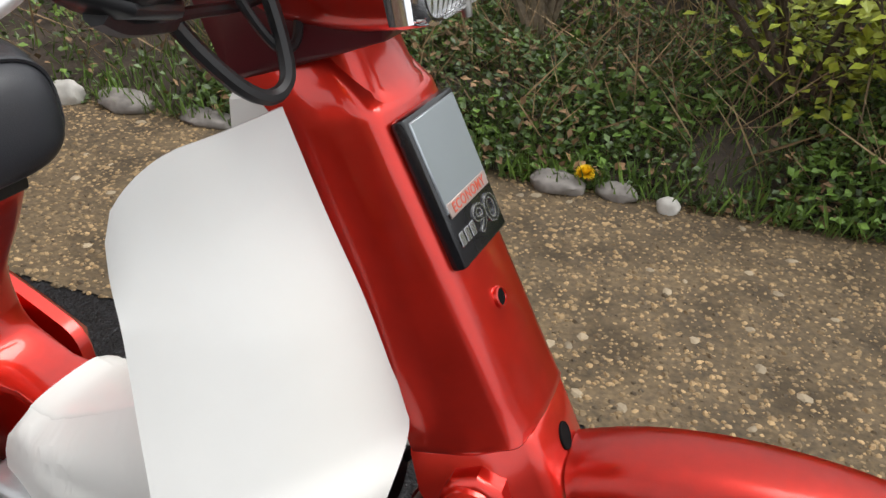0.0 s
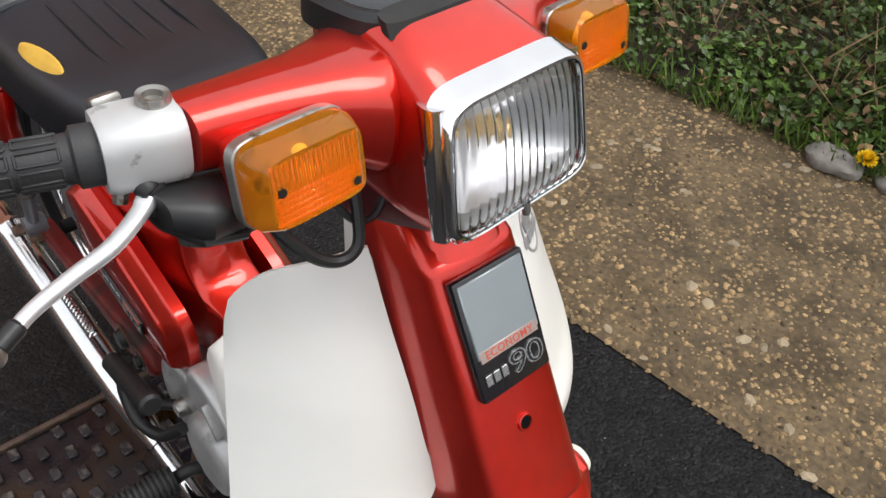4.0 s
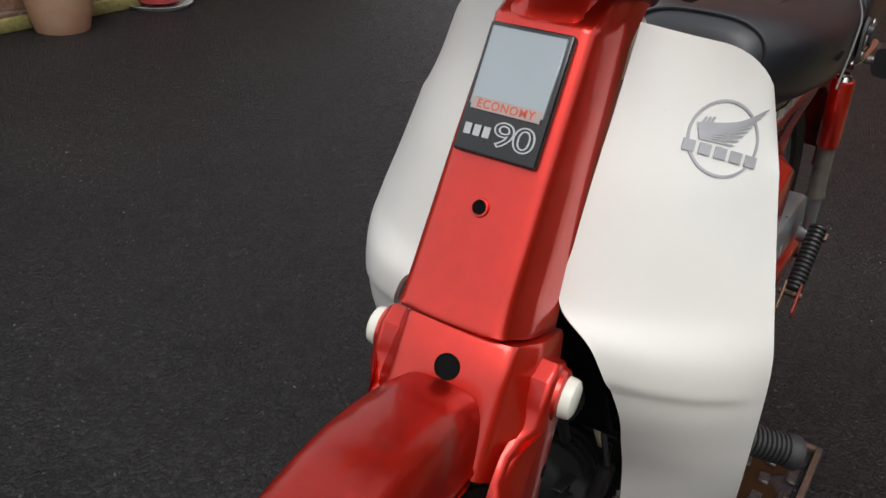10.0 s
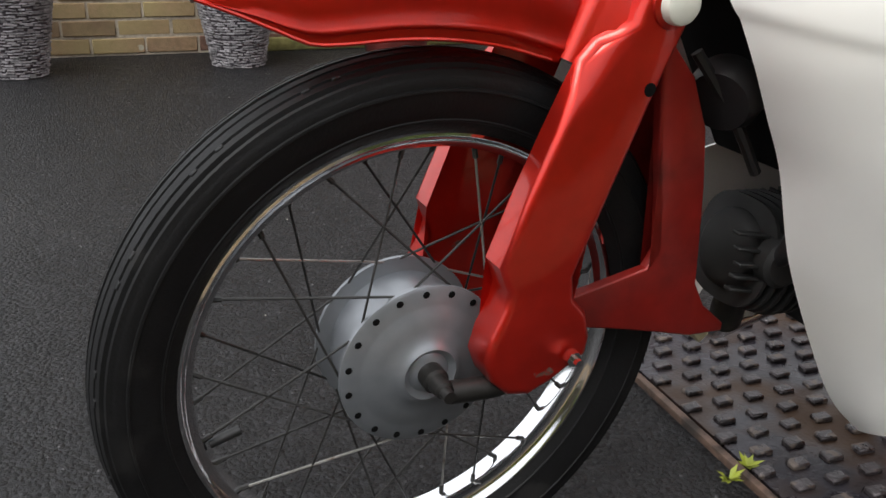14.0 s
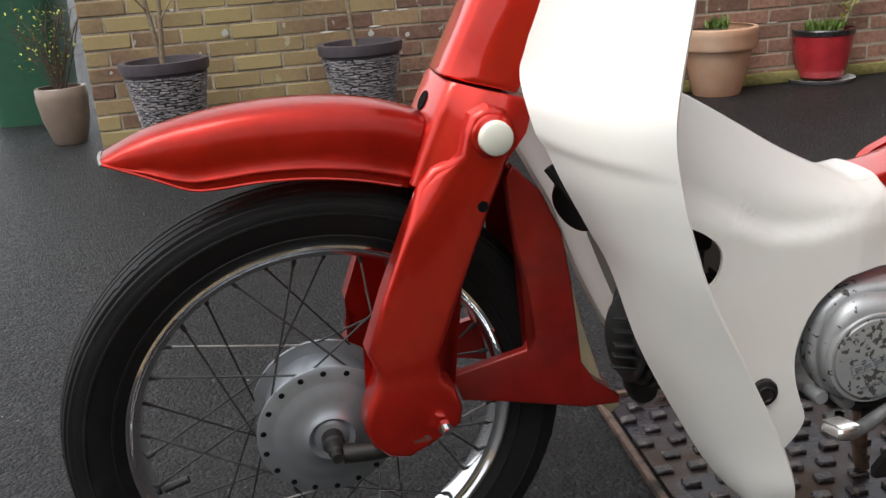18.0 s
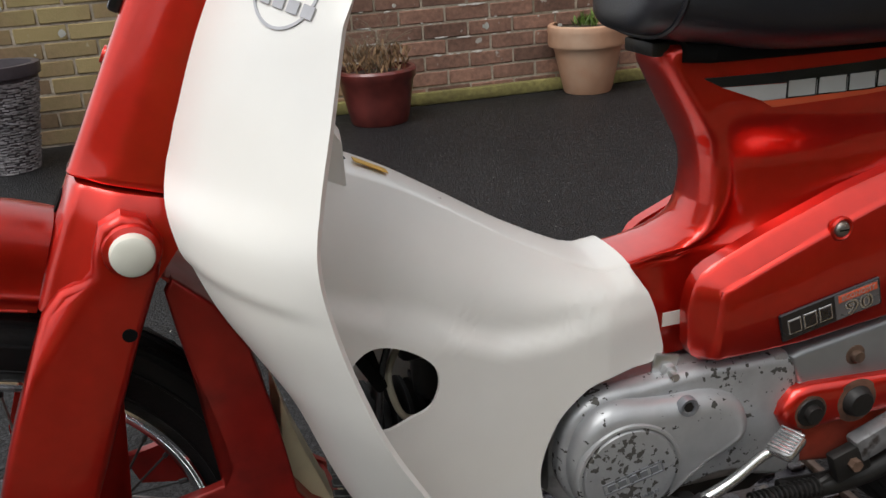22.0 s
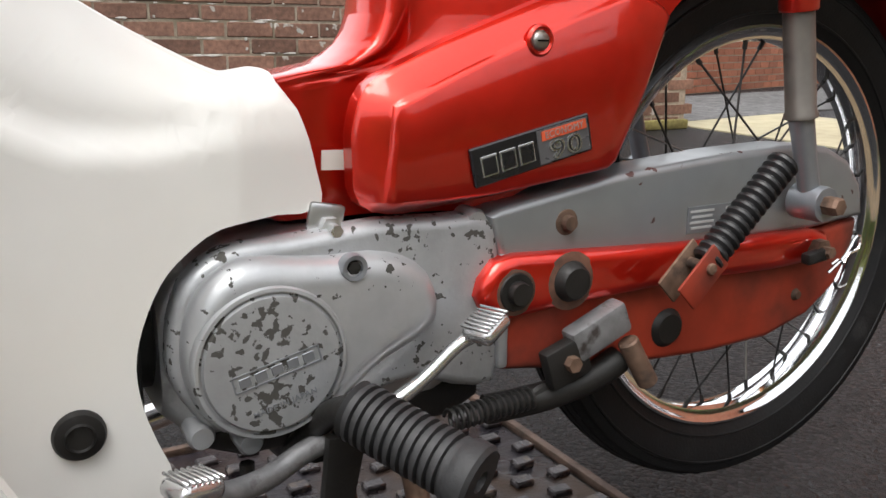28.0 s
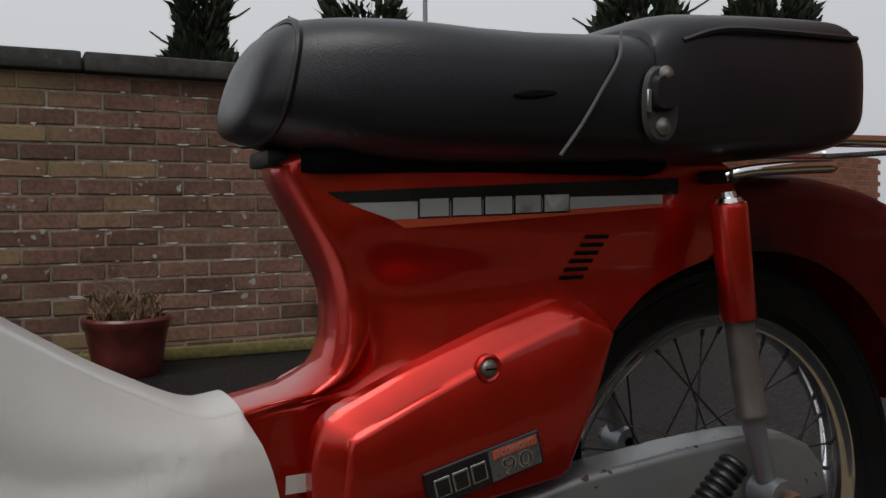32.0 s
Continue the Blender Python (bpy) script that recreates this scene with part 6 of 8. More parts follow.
fixed("tail_lamp", box((0.05, 0.10, 0.07), Matrix.Translation((1.525, 0, 0.62)), 0.012), mat("tail_red", (0.35, 0.01, 0.01), 0.15), label="red tail lamp")
fixed("rear_carrier", tube([(1.22, -0.10, 0.742), (1.45, -0.10, 0.745), (1.48, -0.06, 0.745), (1.48, 0.06, 0.745), (1.45, 0.10, 0.745), (1.22, 0.10, 0.742)], 0.007, 10), CHROME, label="chrome rear carrier rail")
for s in (-1, 1):
    ri = fixed("rear_turn_signal", loft([super_ring((1.40 + d, s * 0.155, 0.640), (0, 1, 0), (0, 0, 1), w, h, 6, 24) for d, w, h in ((0.0, 0.036, 0.027), (0.03, 0.042, 0.032))]), BLACK, label="rear turn signal")
    part("signal_arm", rod((1.41, s * 0.06, 0.64), (1.41, s * 0.12, 0.64), 0.008), STEEL, ri)
    part("amber_lens", loft([super_ring((1.43 + d, s * 0.155, 0.640), (0, 1, 0), (0, 0, 1), w, h, 6, 24) for d, w, h in ((0.0, 0.041, 0.031), (0.018, 0.038, 0.028))]), AMBER, ri)


# ---- rear suspension ----
GRIME = mat("greasy_dirt", (0.10, 0.045, 0.028), 0.7, var=0.4, scale=90)
def shock(s):
    y = s * 0.118
    top, mid, low, eye_p = Vector((1.091, y, 0.678)), Vector((1.105, y, 0.567)), Vector((1.123, y, 0.470)), Vector((1.149, y - s * 0.0, 0.388))
    sh = fixed("shock_absorber", lathe([(0, 0), (0.0135, 0), (0.0165, 0.0015), (0.0176, 0.005), (0.0176, (mid - top).length), (0.0165, (mid - top).length + 0.002), (0, (mid - top).length + 0.002)], 28, axis_to(top, mid)), RED, label="red shrouded rear shock absorber")
    part("shock_collar", lathe([(0, 0.010), (0.007, 0.010), (0.008, 0.005), (0.012, 0.004), (0.0135, 0.0), (0.012, -0.004)], 24, axis_to(top, top * 2 - mid)), CHROME, sh)
    part("shock_body", lathe([(0, 0), (0.0135, 0), (0.0140, 0.004), (0.0140, (low - mid).length - 0.006), (0.0155, (low - mid).length - 0.004), (0.0155, (low - mid).length), (0, (low - mid).length)], 24, axis_to(mid, low)), mat("shock_grey", (0.15, 0.135, 0.12), 0.4, 0.5, var=0.2, dirt=(0.06, 0.045, 0.035), dirt_scale=30, dirt_cut=0.58, dirt_soft=0.1), sh, "dull grey lower shock tube")
    part("shock_rod", tube([low, low.lerp(eye_p, 0.5), eye_p], 0.011, 14, taper=[1.1, 0.95, 0.95]), SILVER, sh)
    part("shock_eye", lathe([(0.006, 0.018), (0.0165, 0.018), (0.0175, 0.015), (0.0175, -0.015), (0.006, -0.018)], 24, axis_y(*eye_p)), SILVER, sh)
    part("shock_bolt", lathe([(0, 0.020), (0.008, 0.020), (0.0095, 0.016), (0.0095, 0)], 6, axis_y(eye_p.x, eye_p.y - 0.014 if s < 0 else eye_p.y + 0.014, eye_p.z, s > 0)), RUST, sh, smooth=False)


shock(-1)
shock(1)
for s in (-1, 1):
    arm = [(0.788, 0.352), (0.800, 0.366), (0.820, 0.370), (0.993, 0.360), (1.090, 0.356), (1.176, 0.356), (1.200, 0.350), (1.208, 0.335), (1.200, 0.320), (1.120, 0.318), (1.017, 0.322), (0.869, 0.318), (0.810, 0.314), (0.792, 0.322), (0.784, 0.338)]
    # the right arm takes the shaded red, the left the plain one
    sw = fixed("swing_arm", pillow(arm, s * 0.106, s * 0.080, 0.011, 4), RED if s < 0 else RED_SHADE, label="red swing arm" if s < 0 else "red swing arm with shade put into its deep colour")
    part("pivot_nut", lathe([(0, 0.010), (0.009, 0.010), (0.010, 0.007), (0.010, 0.003), (0.0155, 0.003), (0.017, 0.0)], 18, axis_y(0.818, s * 0.105, 0.340, s > 0)), GREASE, sw, "black pivot nut")
    part("rubber_plug", lathe([(0, 0.010), (0.013, 0.010), (0.015, 0.008), (0.0175, 0.001), (0.021, 0.0)], 24, axis_y(0.873, s * 0.1055, 0.342, s > 0)), GREASE, sw, "black rubber plug")
    for hx, hz, hr in ((0.818, 0.340, 0.0205), (0.873, 0.342, 0.0255)):
        part("grime_ring", lathe([(0, 0.0012), (hr * 0.86, 0.0012), (hr, 0.0002)], 24, axis_y(hx, s * 0.1052, hz, s > 0)), GRIME, sw, "greasy dirt round the fixing")
    part("axle_nut", lathe([(0, 0.022), (0.006, 0.022), (0.006, 0.012), (0.012, 0.012), (0.012, 0)], 6, axis_y(1.180, s * 0.104, 0.335, s > 0)), RUST, sw, smooth=False)
# R-clip through the axle
fixed("spring_clip", tube([(1.168, -0.132, 0.318), (1.190, -0.132, 0.332), (1.204, -0.132, 0.350), (1.212, -0.132, 0.348), (1.210, -0.132, 0.338), (1.196, -0.132, 0.334), (1.190, -0.132, 0.326), (1.182, -0.132, 0.330), (1.172, -0.132, 0.326)], 0.0016, 6, 5), CHROME, label="bright wire spring clip")
fixed("axle_adjuster", box((0.035, 0.012, 0.012), Matrix.Translation((1.170, -0.116, 0.332)) @ pose(0, 0, 0, 0, -8, 0), 0.003), GREASE)

# ---- chain case: silver top half, greasy red lower half ----
TOPCASE = [(0.798, 0.402), (0.812, 0.407), (0.935, 0.427), (1.060, 0.437), (1.148, 0.440), (1.200, 0.436), (1.235, 0.420), (1.258, 0.394), (1.268, 0.360), (1.180, 0.352), (1.000, 0.354), (0.880, 0.360), (0.812, 0.362)]
LOWCASE = [(0.820, 0.330), (0.880, 0.345), (1.000, 0.350), (1.180, 0.348), (1.266, 0.356), (1.262, 0.320), (1.240, 0.285), (1.200, 0.258), (1.141, 0.242), (1.060, 0.240), (0.987, 0.244), (0.880, 0.256), (0.818, 0.266), (0.816, 0.300)]
case = fixed("chain_case", pillow(TOPCASE, -0.094, -0.050, 0.007, 4), CASE_SILVER, label="silver painted chain case with flaking paint")
low = part("chain_case_lower", pillow(LOWCASE, -0.090, -0.050, 0.008, 4), RED_DIRTY, case, "greasy red lower chain case")
part("case_bolt", lathe([(0, 0.007), (0.006, 0.007), (0.007, 0.004), (0.007, 0.001), (0.011, 0.0), (0.0125, -0.002)], 18, axis_y(0.875, -0.0945, 0.390)), RUST, case)
part("inspection_plug", lathe([(0, 0.005), (0.014, 0.005), (0.0165, 0.003), (0.019, 0)], 24, axis_y(1.000, -0.0905, 0.276)), GREASE, case, "black rubber inspection plug")
part("case_bolt", lathe([(0, 0.004), (0.004, 0.004), (0.006, 0.0), (0.007, -0.001)], 12, axis_y(1.177, -0.0905, 0.284)), RUST, case)
lab = part("rating_label", box((0.070, 0.0008, 0.025), Matrix.Translation((1.047, -0.0945, 0.378))), mat("label_grey", (0.15, 0.16, 0.17), 0.4, 0.2), case, "small dark rating label", smooth=False)
for k in range(4):
    part("bar", box((0.026 if k % 2 else 0.030, 0.0006, 0.0022), Matrix.Translation((1.030, -0.0951, 0.386 - k * 0.0052))), mat("label_ink", (0.36, 0.37, 0.37), 0.5) if k == 0 else bpy.data.materials["label_ink"], lab, smooth=False)
    part("bar", box((0.012, 0.0006, 0.0034), Matrix.Translation((1.066, -0.0951, 0.386 - k * 0.0052))), bpy.data.materials["label_ink"], lab, smooth=False)
# rubber-booted brake rod spring
a, b = Vector((0.992, -0.140, 0.352)), Vector((1.078, -0.142, 0.435))
L = (b - a).length
prof = [(0, 0)]
for k in range(15):
    z = L * k / 15
    prof += [(0.0115, z), (0.0145, z + L / 45), (0.0145, z + 2 * L / 45), (0.0115, z + L / 15 - 0.0004)]
prof += [(0.012, L), (0, L)]
boot = fixed("brake_spring_boot", lathe(prof, 20, axis_to(a, b)), BLACK, label="black ribbed rubber boot")
for yy in (-0.151, -0.127):
    part("boot_clevis", box((0.052, 0.0035, 0.028), Matrix.Translation((0.979, yy, 0.343)) @ pose(0, 0, 0, 0, -44, 0), 0.0015), RED_DIRTY if yy < -0.14 else RUST, boot, "rusty red clevis plate")
part("clevis_pin", rod((0.985, -0.156, 0.350), (0.985, -0.120, 0.350), 0.005), RUST, boot)
# ---- footpeg bar, brackets and stands ----
DULL_ALLOY = mat("dull_dirty_alloy", (0.20, 0.20, 0.205), 0.5, 0.5, var=0.25, scale=60, bump=0.3, dirt=(0.05, 0.04, 0.035), dirt_scale=40, dirt_cut=0.56, dirt_soft=0.1)
fixed("peg_bracket", box((0.060, 0.02, 0.030), Matrix.Translation((0.900, -0.110, 0.296)) @ pose(0, 0, 0, 0, -22, 0), 0.004), DULL_ALLOY, label="grey alloy pillion peg bracket")
fixed("bracket_plate", box((0.042, 0.014, 0.036), Matrix.Translation((0.866, -0.112, 0.274)) @ pose(0, 0, 0, 0, -18, 0), 0.003), GREASE)
fixed("bracket_bolt", lathe([(0, 0.008), (0.007, 0.008), (0.007, 0)], 6, axis_y(0.866, -0.119, 0.275)), RUST, smooth=False)
fixed("folded_peg", rod((0.928, -0.118, 0.284), (0.950, -0.124, 0.242), 0.0095, 14), RUST, label="bare brown folded peg")
fixed("peg_arm", tube([(0.930, -0.105, 0.262), (0.900, -0.105, 0.250), (0.850, -0.100, 0.240), (0.800, -0.09, 0.235)], 0.013, 12), GREASE)
# main footpegs with ribbed rubbers
for s in (-1, 1):
    a, b = Vector((0.655, s * 0.150, 0.290)), Vector((0.706, s * 0.236, 0.262))
    if s > 0:
        a, b = Vector((0.660, 0.150, 0.262)), Vector((0.668, 0.262, 0.258))
    L = (b - a).length
    prof = [(0, 0), (0.0215, 0)]
    for k in range(12):
        z = 0.003 + (L - 0.020) * k / 12
        prof += [(0.0185, z), (0.0185, z + 0.0015), (0.0222, z + 0.0028), (0.0222, z + (L - 0.02) / 12 - 0.0008)]
    prof += [(0.0235, L - 0.016), (0.0250, L - 0.012), (0.0250, L - 0.003), (0.0225, L), (0.008, L), (0.007, L - 0.004), (0, L - 0.004)]
    peg = fixed("footpeg", lathe(prof, 24, axis_to(a, b)), GRIP, label="black ribbed rubber footpeg")
    part("peg_bar", tube([(0.640, 0.0, 0.215), (0.640, s * 0.06, 0.225), (0.648, s * 0.12, 0.275), a], 0.010, 10), GREASE, peg)
# gear lever: rocker with two treadles
gl = fixed("gear_lever", tube([(0.541, -0.150, 0.258), (0.565, -0.140, 0.244), (0.600, -0.122, 0.238), (0.632, -0.112, 0.246), (0.662, -0.108, 0.252)], 0.0085, 12, 5), DULL_ALLOY, label="steel rocker gear lever with ribbed treadles")
part("lever_arm", tube([(0.662, -0.108, 0.252), (0.692, -0.110, 0.263), (0.726, -0.114, 0.283), (0.757, -0.118, 0.309), (0.775, -0.124, 0.318)], 0.0072, 12, 5, taper=[1.3, 1.0, 0.8, 0.75, 0.8]), ZINC, gl)
part("lever_clamp", loft([super_ring((0.662, -0.108, 0.251), (1, 0, 0.25), (0, 0, 1), 0.030, 0.016, 2.4, 20), super_ring((0.662, -0.096, 0.251), (1, 0, 0.25), (0, 0, 1), 0.030, 0.016, 2.4, 20)]), GREASE, gl)
for c, tl in (((0.540, -0.166, 0.268), 12), ((0.776, -0.128, 0.3235), -20)):
    pd = part("treadle", box((0.034, 0.028, 0.014), Matrix.Translation(c) @ pose(0, 0, 0, 0, tl, 24), 0.006, 3), ZINC, gl, "bright ribbed steel treadle")
    for k in range(7):
        part("treadle_rib", box((0.0020, 0.026, 0.0022), Matrix.Translation(c) @ pose(0, 0, 0, 0, tl, 24) @ Matrix.Translation((-0.014 + k * 0.0046, 0, 0.0082)), 0.0006, 1), ZINC, pd)
# centre stand with its return spring
stand = fixed("centre_stand", tube([(0.735, -0.075, 0.215), (0.745, -0.090, 0.120), (0.752, -0.100, 0.045), (0.762, -0.095, 0.014), (0.800, -0.100, 0.011), (0.845, -0.118, 0.012), (0.870, -0.128, 0.022)], 0.0105, 12), RUST, label="rusty tubular centre stand on the drain cover")
part("stand_leg", tube([(0.735, 0.075, 0.215), (0.745, 0.090, 0.120), (0.756, 0.100, 0.040), (0.766, 0.105, 0.012)], 0.0105, 12), RUST, stand)
part("stand_plate", loft([super_ring(p, (1, 0, 0), (0, 1, 0), a, 0.006, 4, 12) for p, a in (((0.660, -0.125, 0.260), 0.016), ((0.655, -0.115, 0.200), 0.013), ((0.648, -0.105, 0.165), 0.020), ((0.650, -0.100, 0.150), 0.018))]), GREASE, stand)
part("stand_cross", rod((0.738, -0.085, 0.190), (0.738, 0.085, 0.190), 0.011), RUST, stand)
coil = []
a, b = Vector((0.760, -0.100, 0.238)), Vector((0.838, -0.104, 0.244))
for k in range(14 * 12 + 1):
    t = k / (14 * 12)
    ang = 2 * math.pi * 14 * t
    p = a.lerp(b, t)
    coil.append(p + Vector((0, math.cos(ang), math.sin(ang))) * 0.0088)
part("return_spring", tube(coil, 0.0019, 5, 1, smooth=False), SPOKE, stand, "coiled return spring")
fixed("spring_hook", tube([(0.836, -0.104, 0.244), (0.850, -0.104, 0.250), (0.860, -0.104, 0.244), (0.900, -0.104, 0.258)], 0.005, 8), GREASE)

# ---- engine ----
engine = fixed("engine", loft([super_ring((x, 0, z), (0, 1, 0), (0, 0, 1), w, h, 4.5, 32) for x, z, w, h in ((0.545, 0.315, 0.060, 0.050), (0.565, 0.318, 0.075, 0.072), (0.66, 0.318, 0.078, 0.080), (0.76, 0.315, 0.078, 0.075), (0.805, 0.318, 0.072, 0.060))]), CASTING, label="horizontal single-cylinder engine")
NOSE = [(0.546, 0.330), (0.549, 0.352), (0.558, 0.376), (0.576, 0.392), (0.600, 0.399), (0.632, 0.400), (0.668, 0.403), (0.706, 0.406), (0.760, 0.404), (0.800, 0.402), (0.812, 0.380), (0.812, 0.300), (0.810, 0.258), (0.770, 0.262), (0.735, 0.275), (0.700, 0.270),
        (0.660, 0.262), (0.625, 0.254), (0.596, 0.256), (0.570, 0.268), (0.553, 0.292), (0.546, 0.312)]
lc = part("left_engine_cover", pillow(NOSE, -0.092, -0.070, 0.010, 4, smooth=2), SILVER_FLAKED, engine, "silver engine cover with flaking paint")
BULGE = [(0.552, 0.328), (0.556, 0.352), (0.566, 0.373), (0.584, 0.388), (0.606, 0.392), (0.632, 0.389), (0.662, 0.386), (0.694, 0.386), (0.722, 0.379), (0.742, 0.364), (0.751, 0.342), (0.748, 0.322), (0.730, 0.310), (0.704, 0.300), (0.682, 0.286), (0.660, 0.270), (0.636, 0.261), (0.608, 0.258), (0.584, 0.264), (0.565, 0.281), (0.555, 0.304)]
part("generator_cover", pillow(BULGE, lambda x, z: -0.112 + 0.004 * max(0, (x - 0.66) / 0.08), -0.088, 0.019, 7, smooth=2), SILVER_CHIP, lc, "domed silver generator cover", angle=60)
disc = part("cover_disc", lathe([(0.052, 0.004), (0.0545, 0.0035), (0.056, 0.0008), (0.0565, -0.004)] , 64, axis_y(0.611, -0.1105, 0.3185)), SILVER_CHIP, lc)
part("disc_face", lathe([(0, 0.0046), (0.044, 0.0046), (0.0485, 0.0040), (0.050, 0.0010), (0.0535, 0.0005)], 64, axis_y(0.611, -0.1115, 0.3185)), SILVER_FLAKED, lc, "round generator cap, badly flaked")
m = plane_at((0.613, -0.1163, 0.3150), (1, 0, 0.235), (0, 0, 1))
bars = [box((0.064, 0.0012, 0.0010), m @ Matrix.Translation((0, 0.0058, 0))), box((0.064, 0.0012, 0.0010), m @ Matrix.Translation((0, -0.0058, 0))), box((0.0012, 0.0116, 0.0010), m @ Matrix.Translation((-0.032, 0, 0))), box((0.0012, 0.0116, 0.0010), m @ Matrix.Translation((0.032, 0, 0)))]
fr = part("raised_frame", join(*bars), SILVER, lc, smooth=False)
for k in range(5):
    part("bar", box((0.0085, 0.0070, 0.0010), m @ Matrix.Translation((-0.0236 + k * 0.0118, 0, 0)), 0.0003, 1), SILVER, lc, smooth=False)
part("raised_words", text_mesh("MADE IN JAPAN", 0.0062, plane_at((0.618, -0.1163, 0.2890), (1, 0, 0.235), (0, 0, 1)), 0.0004, 0.0001, 1.1), SILVER, lc, "small raised words", smooth=False)
part("cover_bolt_recess", lathe([(0, -0.001), (0.0062, -0.001), (0.0064, 0.002), (0.0095, 0.0026), (0.0105, 0.0), (0.0105, -0.006)], 24, axis_y(0.6745, -0.1100, 0.379)), SILVER, lc)
part("cover_bolt", lathe([(0, 0.0018), (0.0050, 0.0016), (0.0056, -0.002)], 6, axis_y(0.6745, -0.1100, 0.379)), GREASE, lc, smooth=False)
for x, z in ((0.565, 0.262), (0.600, 0.250), (0.790, 0.398), (0.800, 0.268)):
    part("case_lug", lathe([(0, 0.004), (0.008, 0.004), (0.010, 0.0), (0.010, -0.02)], 16, axis_y(x, -0.086, z)), SILVER_CHIP, lc)
part("sprocket_lip", box((0.010, 0.024, 0.10), Matrix.Translation((0.815, -0.082, 0.320)), 0.003), SILVER_CHIP, engine)
part("sump", loft([super_ring((x, 0, 0.245), (0, 1, 0), (0, 0, 1), w, h, 4, 24) for x, w, h in ((0.57, 0.05, 0.012), (0.60, 0.07, 0.020), (0.78, 0.07, 0.026), (0.81, 0.06, 0.016))]), GREASE, engine)
for x in (0.60, 0.635, 0.67, 0.73):
    part("sump_bolt", lathe([(0, 0.010), (0.006, 0.010), (0.006, 0)], 6, Matrix.Translation((x, -0.074, 0.228)) @ pose(0, 0, 0, 180)), GREASE, engine, smooth=False)
# right-hand clutch cover: a stepped casting with a big round boss, an upper block with a rib, and a filler plug
RC = [(0.560, 0.310), (0.565, 0.350), (0.590, 0.385), (0.640, 0.400), (0.710, 0.398), (0.770, 0.380), (0.790, 0.340), (0.785, 0.290), (0.750, 0.255), (0.680, 0.240), (0.610, 0.246), (0.575, 0.270)]
rc = part("clutch_cover", pillow(RC, 0.092, 0.070, 0.012, 5, smooth=2), CASTING, engine, "grey alloy clutch cover")
part("clutch_dome", lathe([(0, 0.020), (0.040, 0.020), (0.056, 0.016), (0.064, 0.006), (0.066, -0.004)], 48, axis_y(0.625, 0.095, 0.312, True)), CASTING, rc, "round raised clutch boss")
UPPER = [(0.570, 0.372), (0.592, 0.412), (0.630, 0.436), (0.672, 0.440), (0.690, 0.420), (0.690, 0.375), (0.650, 0.360)]
part("upper_block", pillow(UPPER, 0.094, 0.050, 0.010, 4, smooth=2), CASTING, rc, "upper step of the casting")
part("casting_rib", box((0.008, 0.012, 0.052), Matrix.Translation((0.612, 0.098, 0.398)) @ pose(0, 0, 0, 0, 38, 0), 0.003), CASTING, rc)
part("filler_plug", lathe([(0, 0.016), (0.010, 0.016), (0.013, 0.012), (0.014, 0.0), (0.014, -0.01)], 20, axis_y(0.712, 0.092, 0.330, True)), STEEL, rc, "bright oil filler plug")
for k in range(8):
    a = 2 * math.pi * k / 8
    part("cover_screw", lathe([(0, 0.006), (0.005, 0.006), (0.006, 0.0)], 10, axis_y(0.675 + 0.100 * math.cos(a), 0.086, 0.320 + 0.066 * math.sin(a), True)), STEEL, rc)
# cylinder with cooling fins, pointing forward
for k in range(9):
    part("cooling_fin", box((0.0035, 0.128, 0.120), Matrix.Translation((0.430 + k * 0.0125, 0, 0.322)), 0.0012, 1), FIN, engine)
part("cylinder", rod((0.42, 0, 0.322), (0.56, 0, 0.322), 0.046, 24), FIN, engine)
part("cylinder_head", lathe([(0, 0.0), (0.034, 0.0), (0.042, 0.006), (0.046, 0.020), (0.046, 0.078)], 28, axis_to((0.345, 0, 0.345), (0.43, 0, 0.325))), FIN, engine, "black finned cylinder head")
for k in range(6):
    c = Vector((0.362 + k * 0.0125, 0, 0.341 - k * 0.0028))
    part("head_fin", loft([super_ring(c + Vector((d, 0, -d * 0.22)), (0, 1, 0), (0.22, 0, 1), 0.066 - 0.0015 * abs(k - 3), 0.064 - 0.002 * abs(k - 3), 2.8, 28) for d in (-0.0022, 0.0022)]), FIN, engine)
for k in range(5):
    part("side_fin", box((0.052, 0.012, 0.0036), Matrix.Translation((0.350, -0.052 + 0.004 * abs(k - 2), 0.312 + k * 0.0155)) @ pose(0, 0, 0, 0, 12, 0), 0.001, 1), FIN, engine)
part("head_cap", lathe([(0, 0.012), (0.022, 0.011), (0.027, 0.006), (0.028, -0.010)], 24, axis_y(0.376, -0.058, 0.346)), FIN, engine, "round black inspection cap")
part("exhaust_port", tube([(0.372, 0.0, 0.292), (0.378, 0.012, 0.262), (0.392, 0.030, 0.238)], 0.019, 14), GREASE, engine)
part("inlet_pipe", tube([(0.44, 0, 0.385), (0.44, 0.005, 0.43), (0.46, 0.01, 0.47)], 0.017, 14), GREASE, engine)
part("carburettor", box((0.050, 0.060, 0.075), Matrix.Translation((0.430, 0.0, 0.475)), 0.010, 3), GREASE, engine, "small dark carburettor")
part("spark_plug_cap", tube([(0.375, -0.05, 0.345), (0.365, -0.075, 0.365), (0.372, -0.08, 0.400)], 0.010, 12), BLACK, engine)
part("ht_lead", tube([(0.372, -0.08, 0.400), (0.385, -0.06, 0.46), (0.42, -0.04, 0.52)], 0.0035, 8), BLACK, engine)
part("fuel_hose", tube([(0.41, -0.02, 0.46), (0.39, -0.05, 0.44), (0.40, -0.06, 0.40), (0.43, -0.05, 0.39)], 0.0035, 8), mat("pale_hose", (0.42, 0.38, 0.28), 0.4), engine)
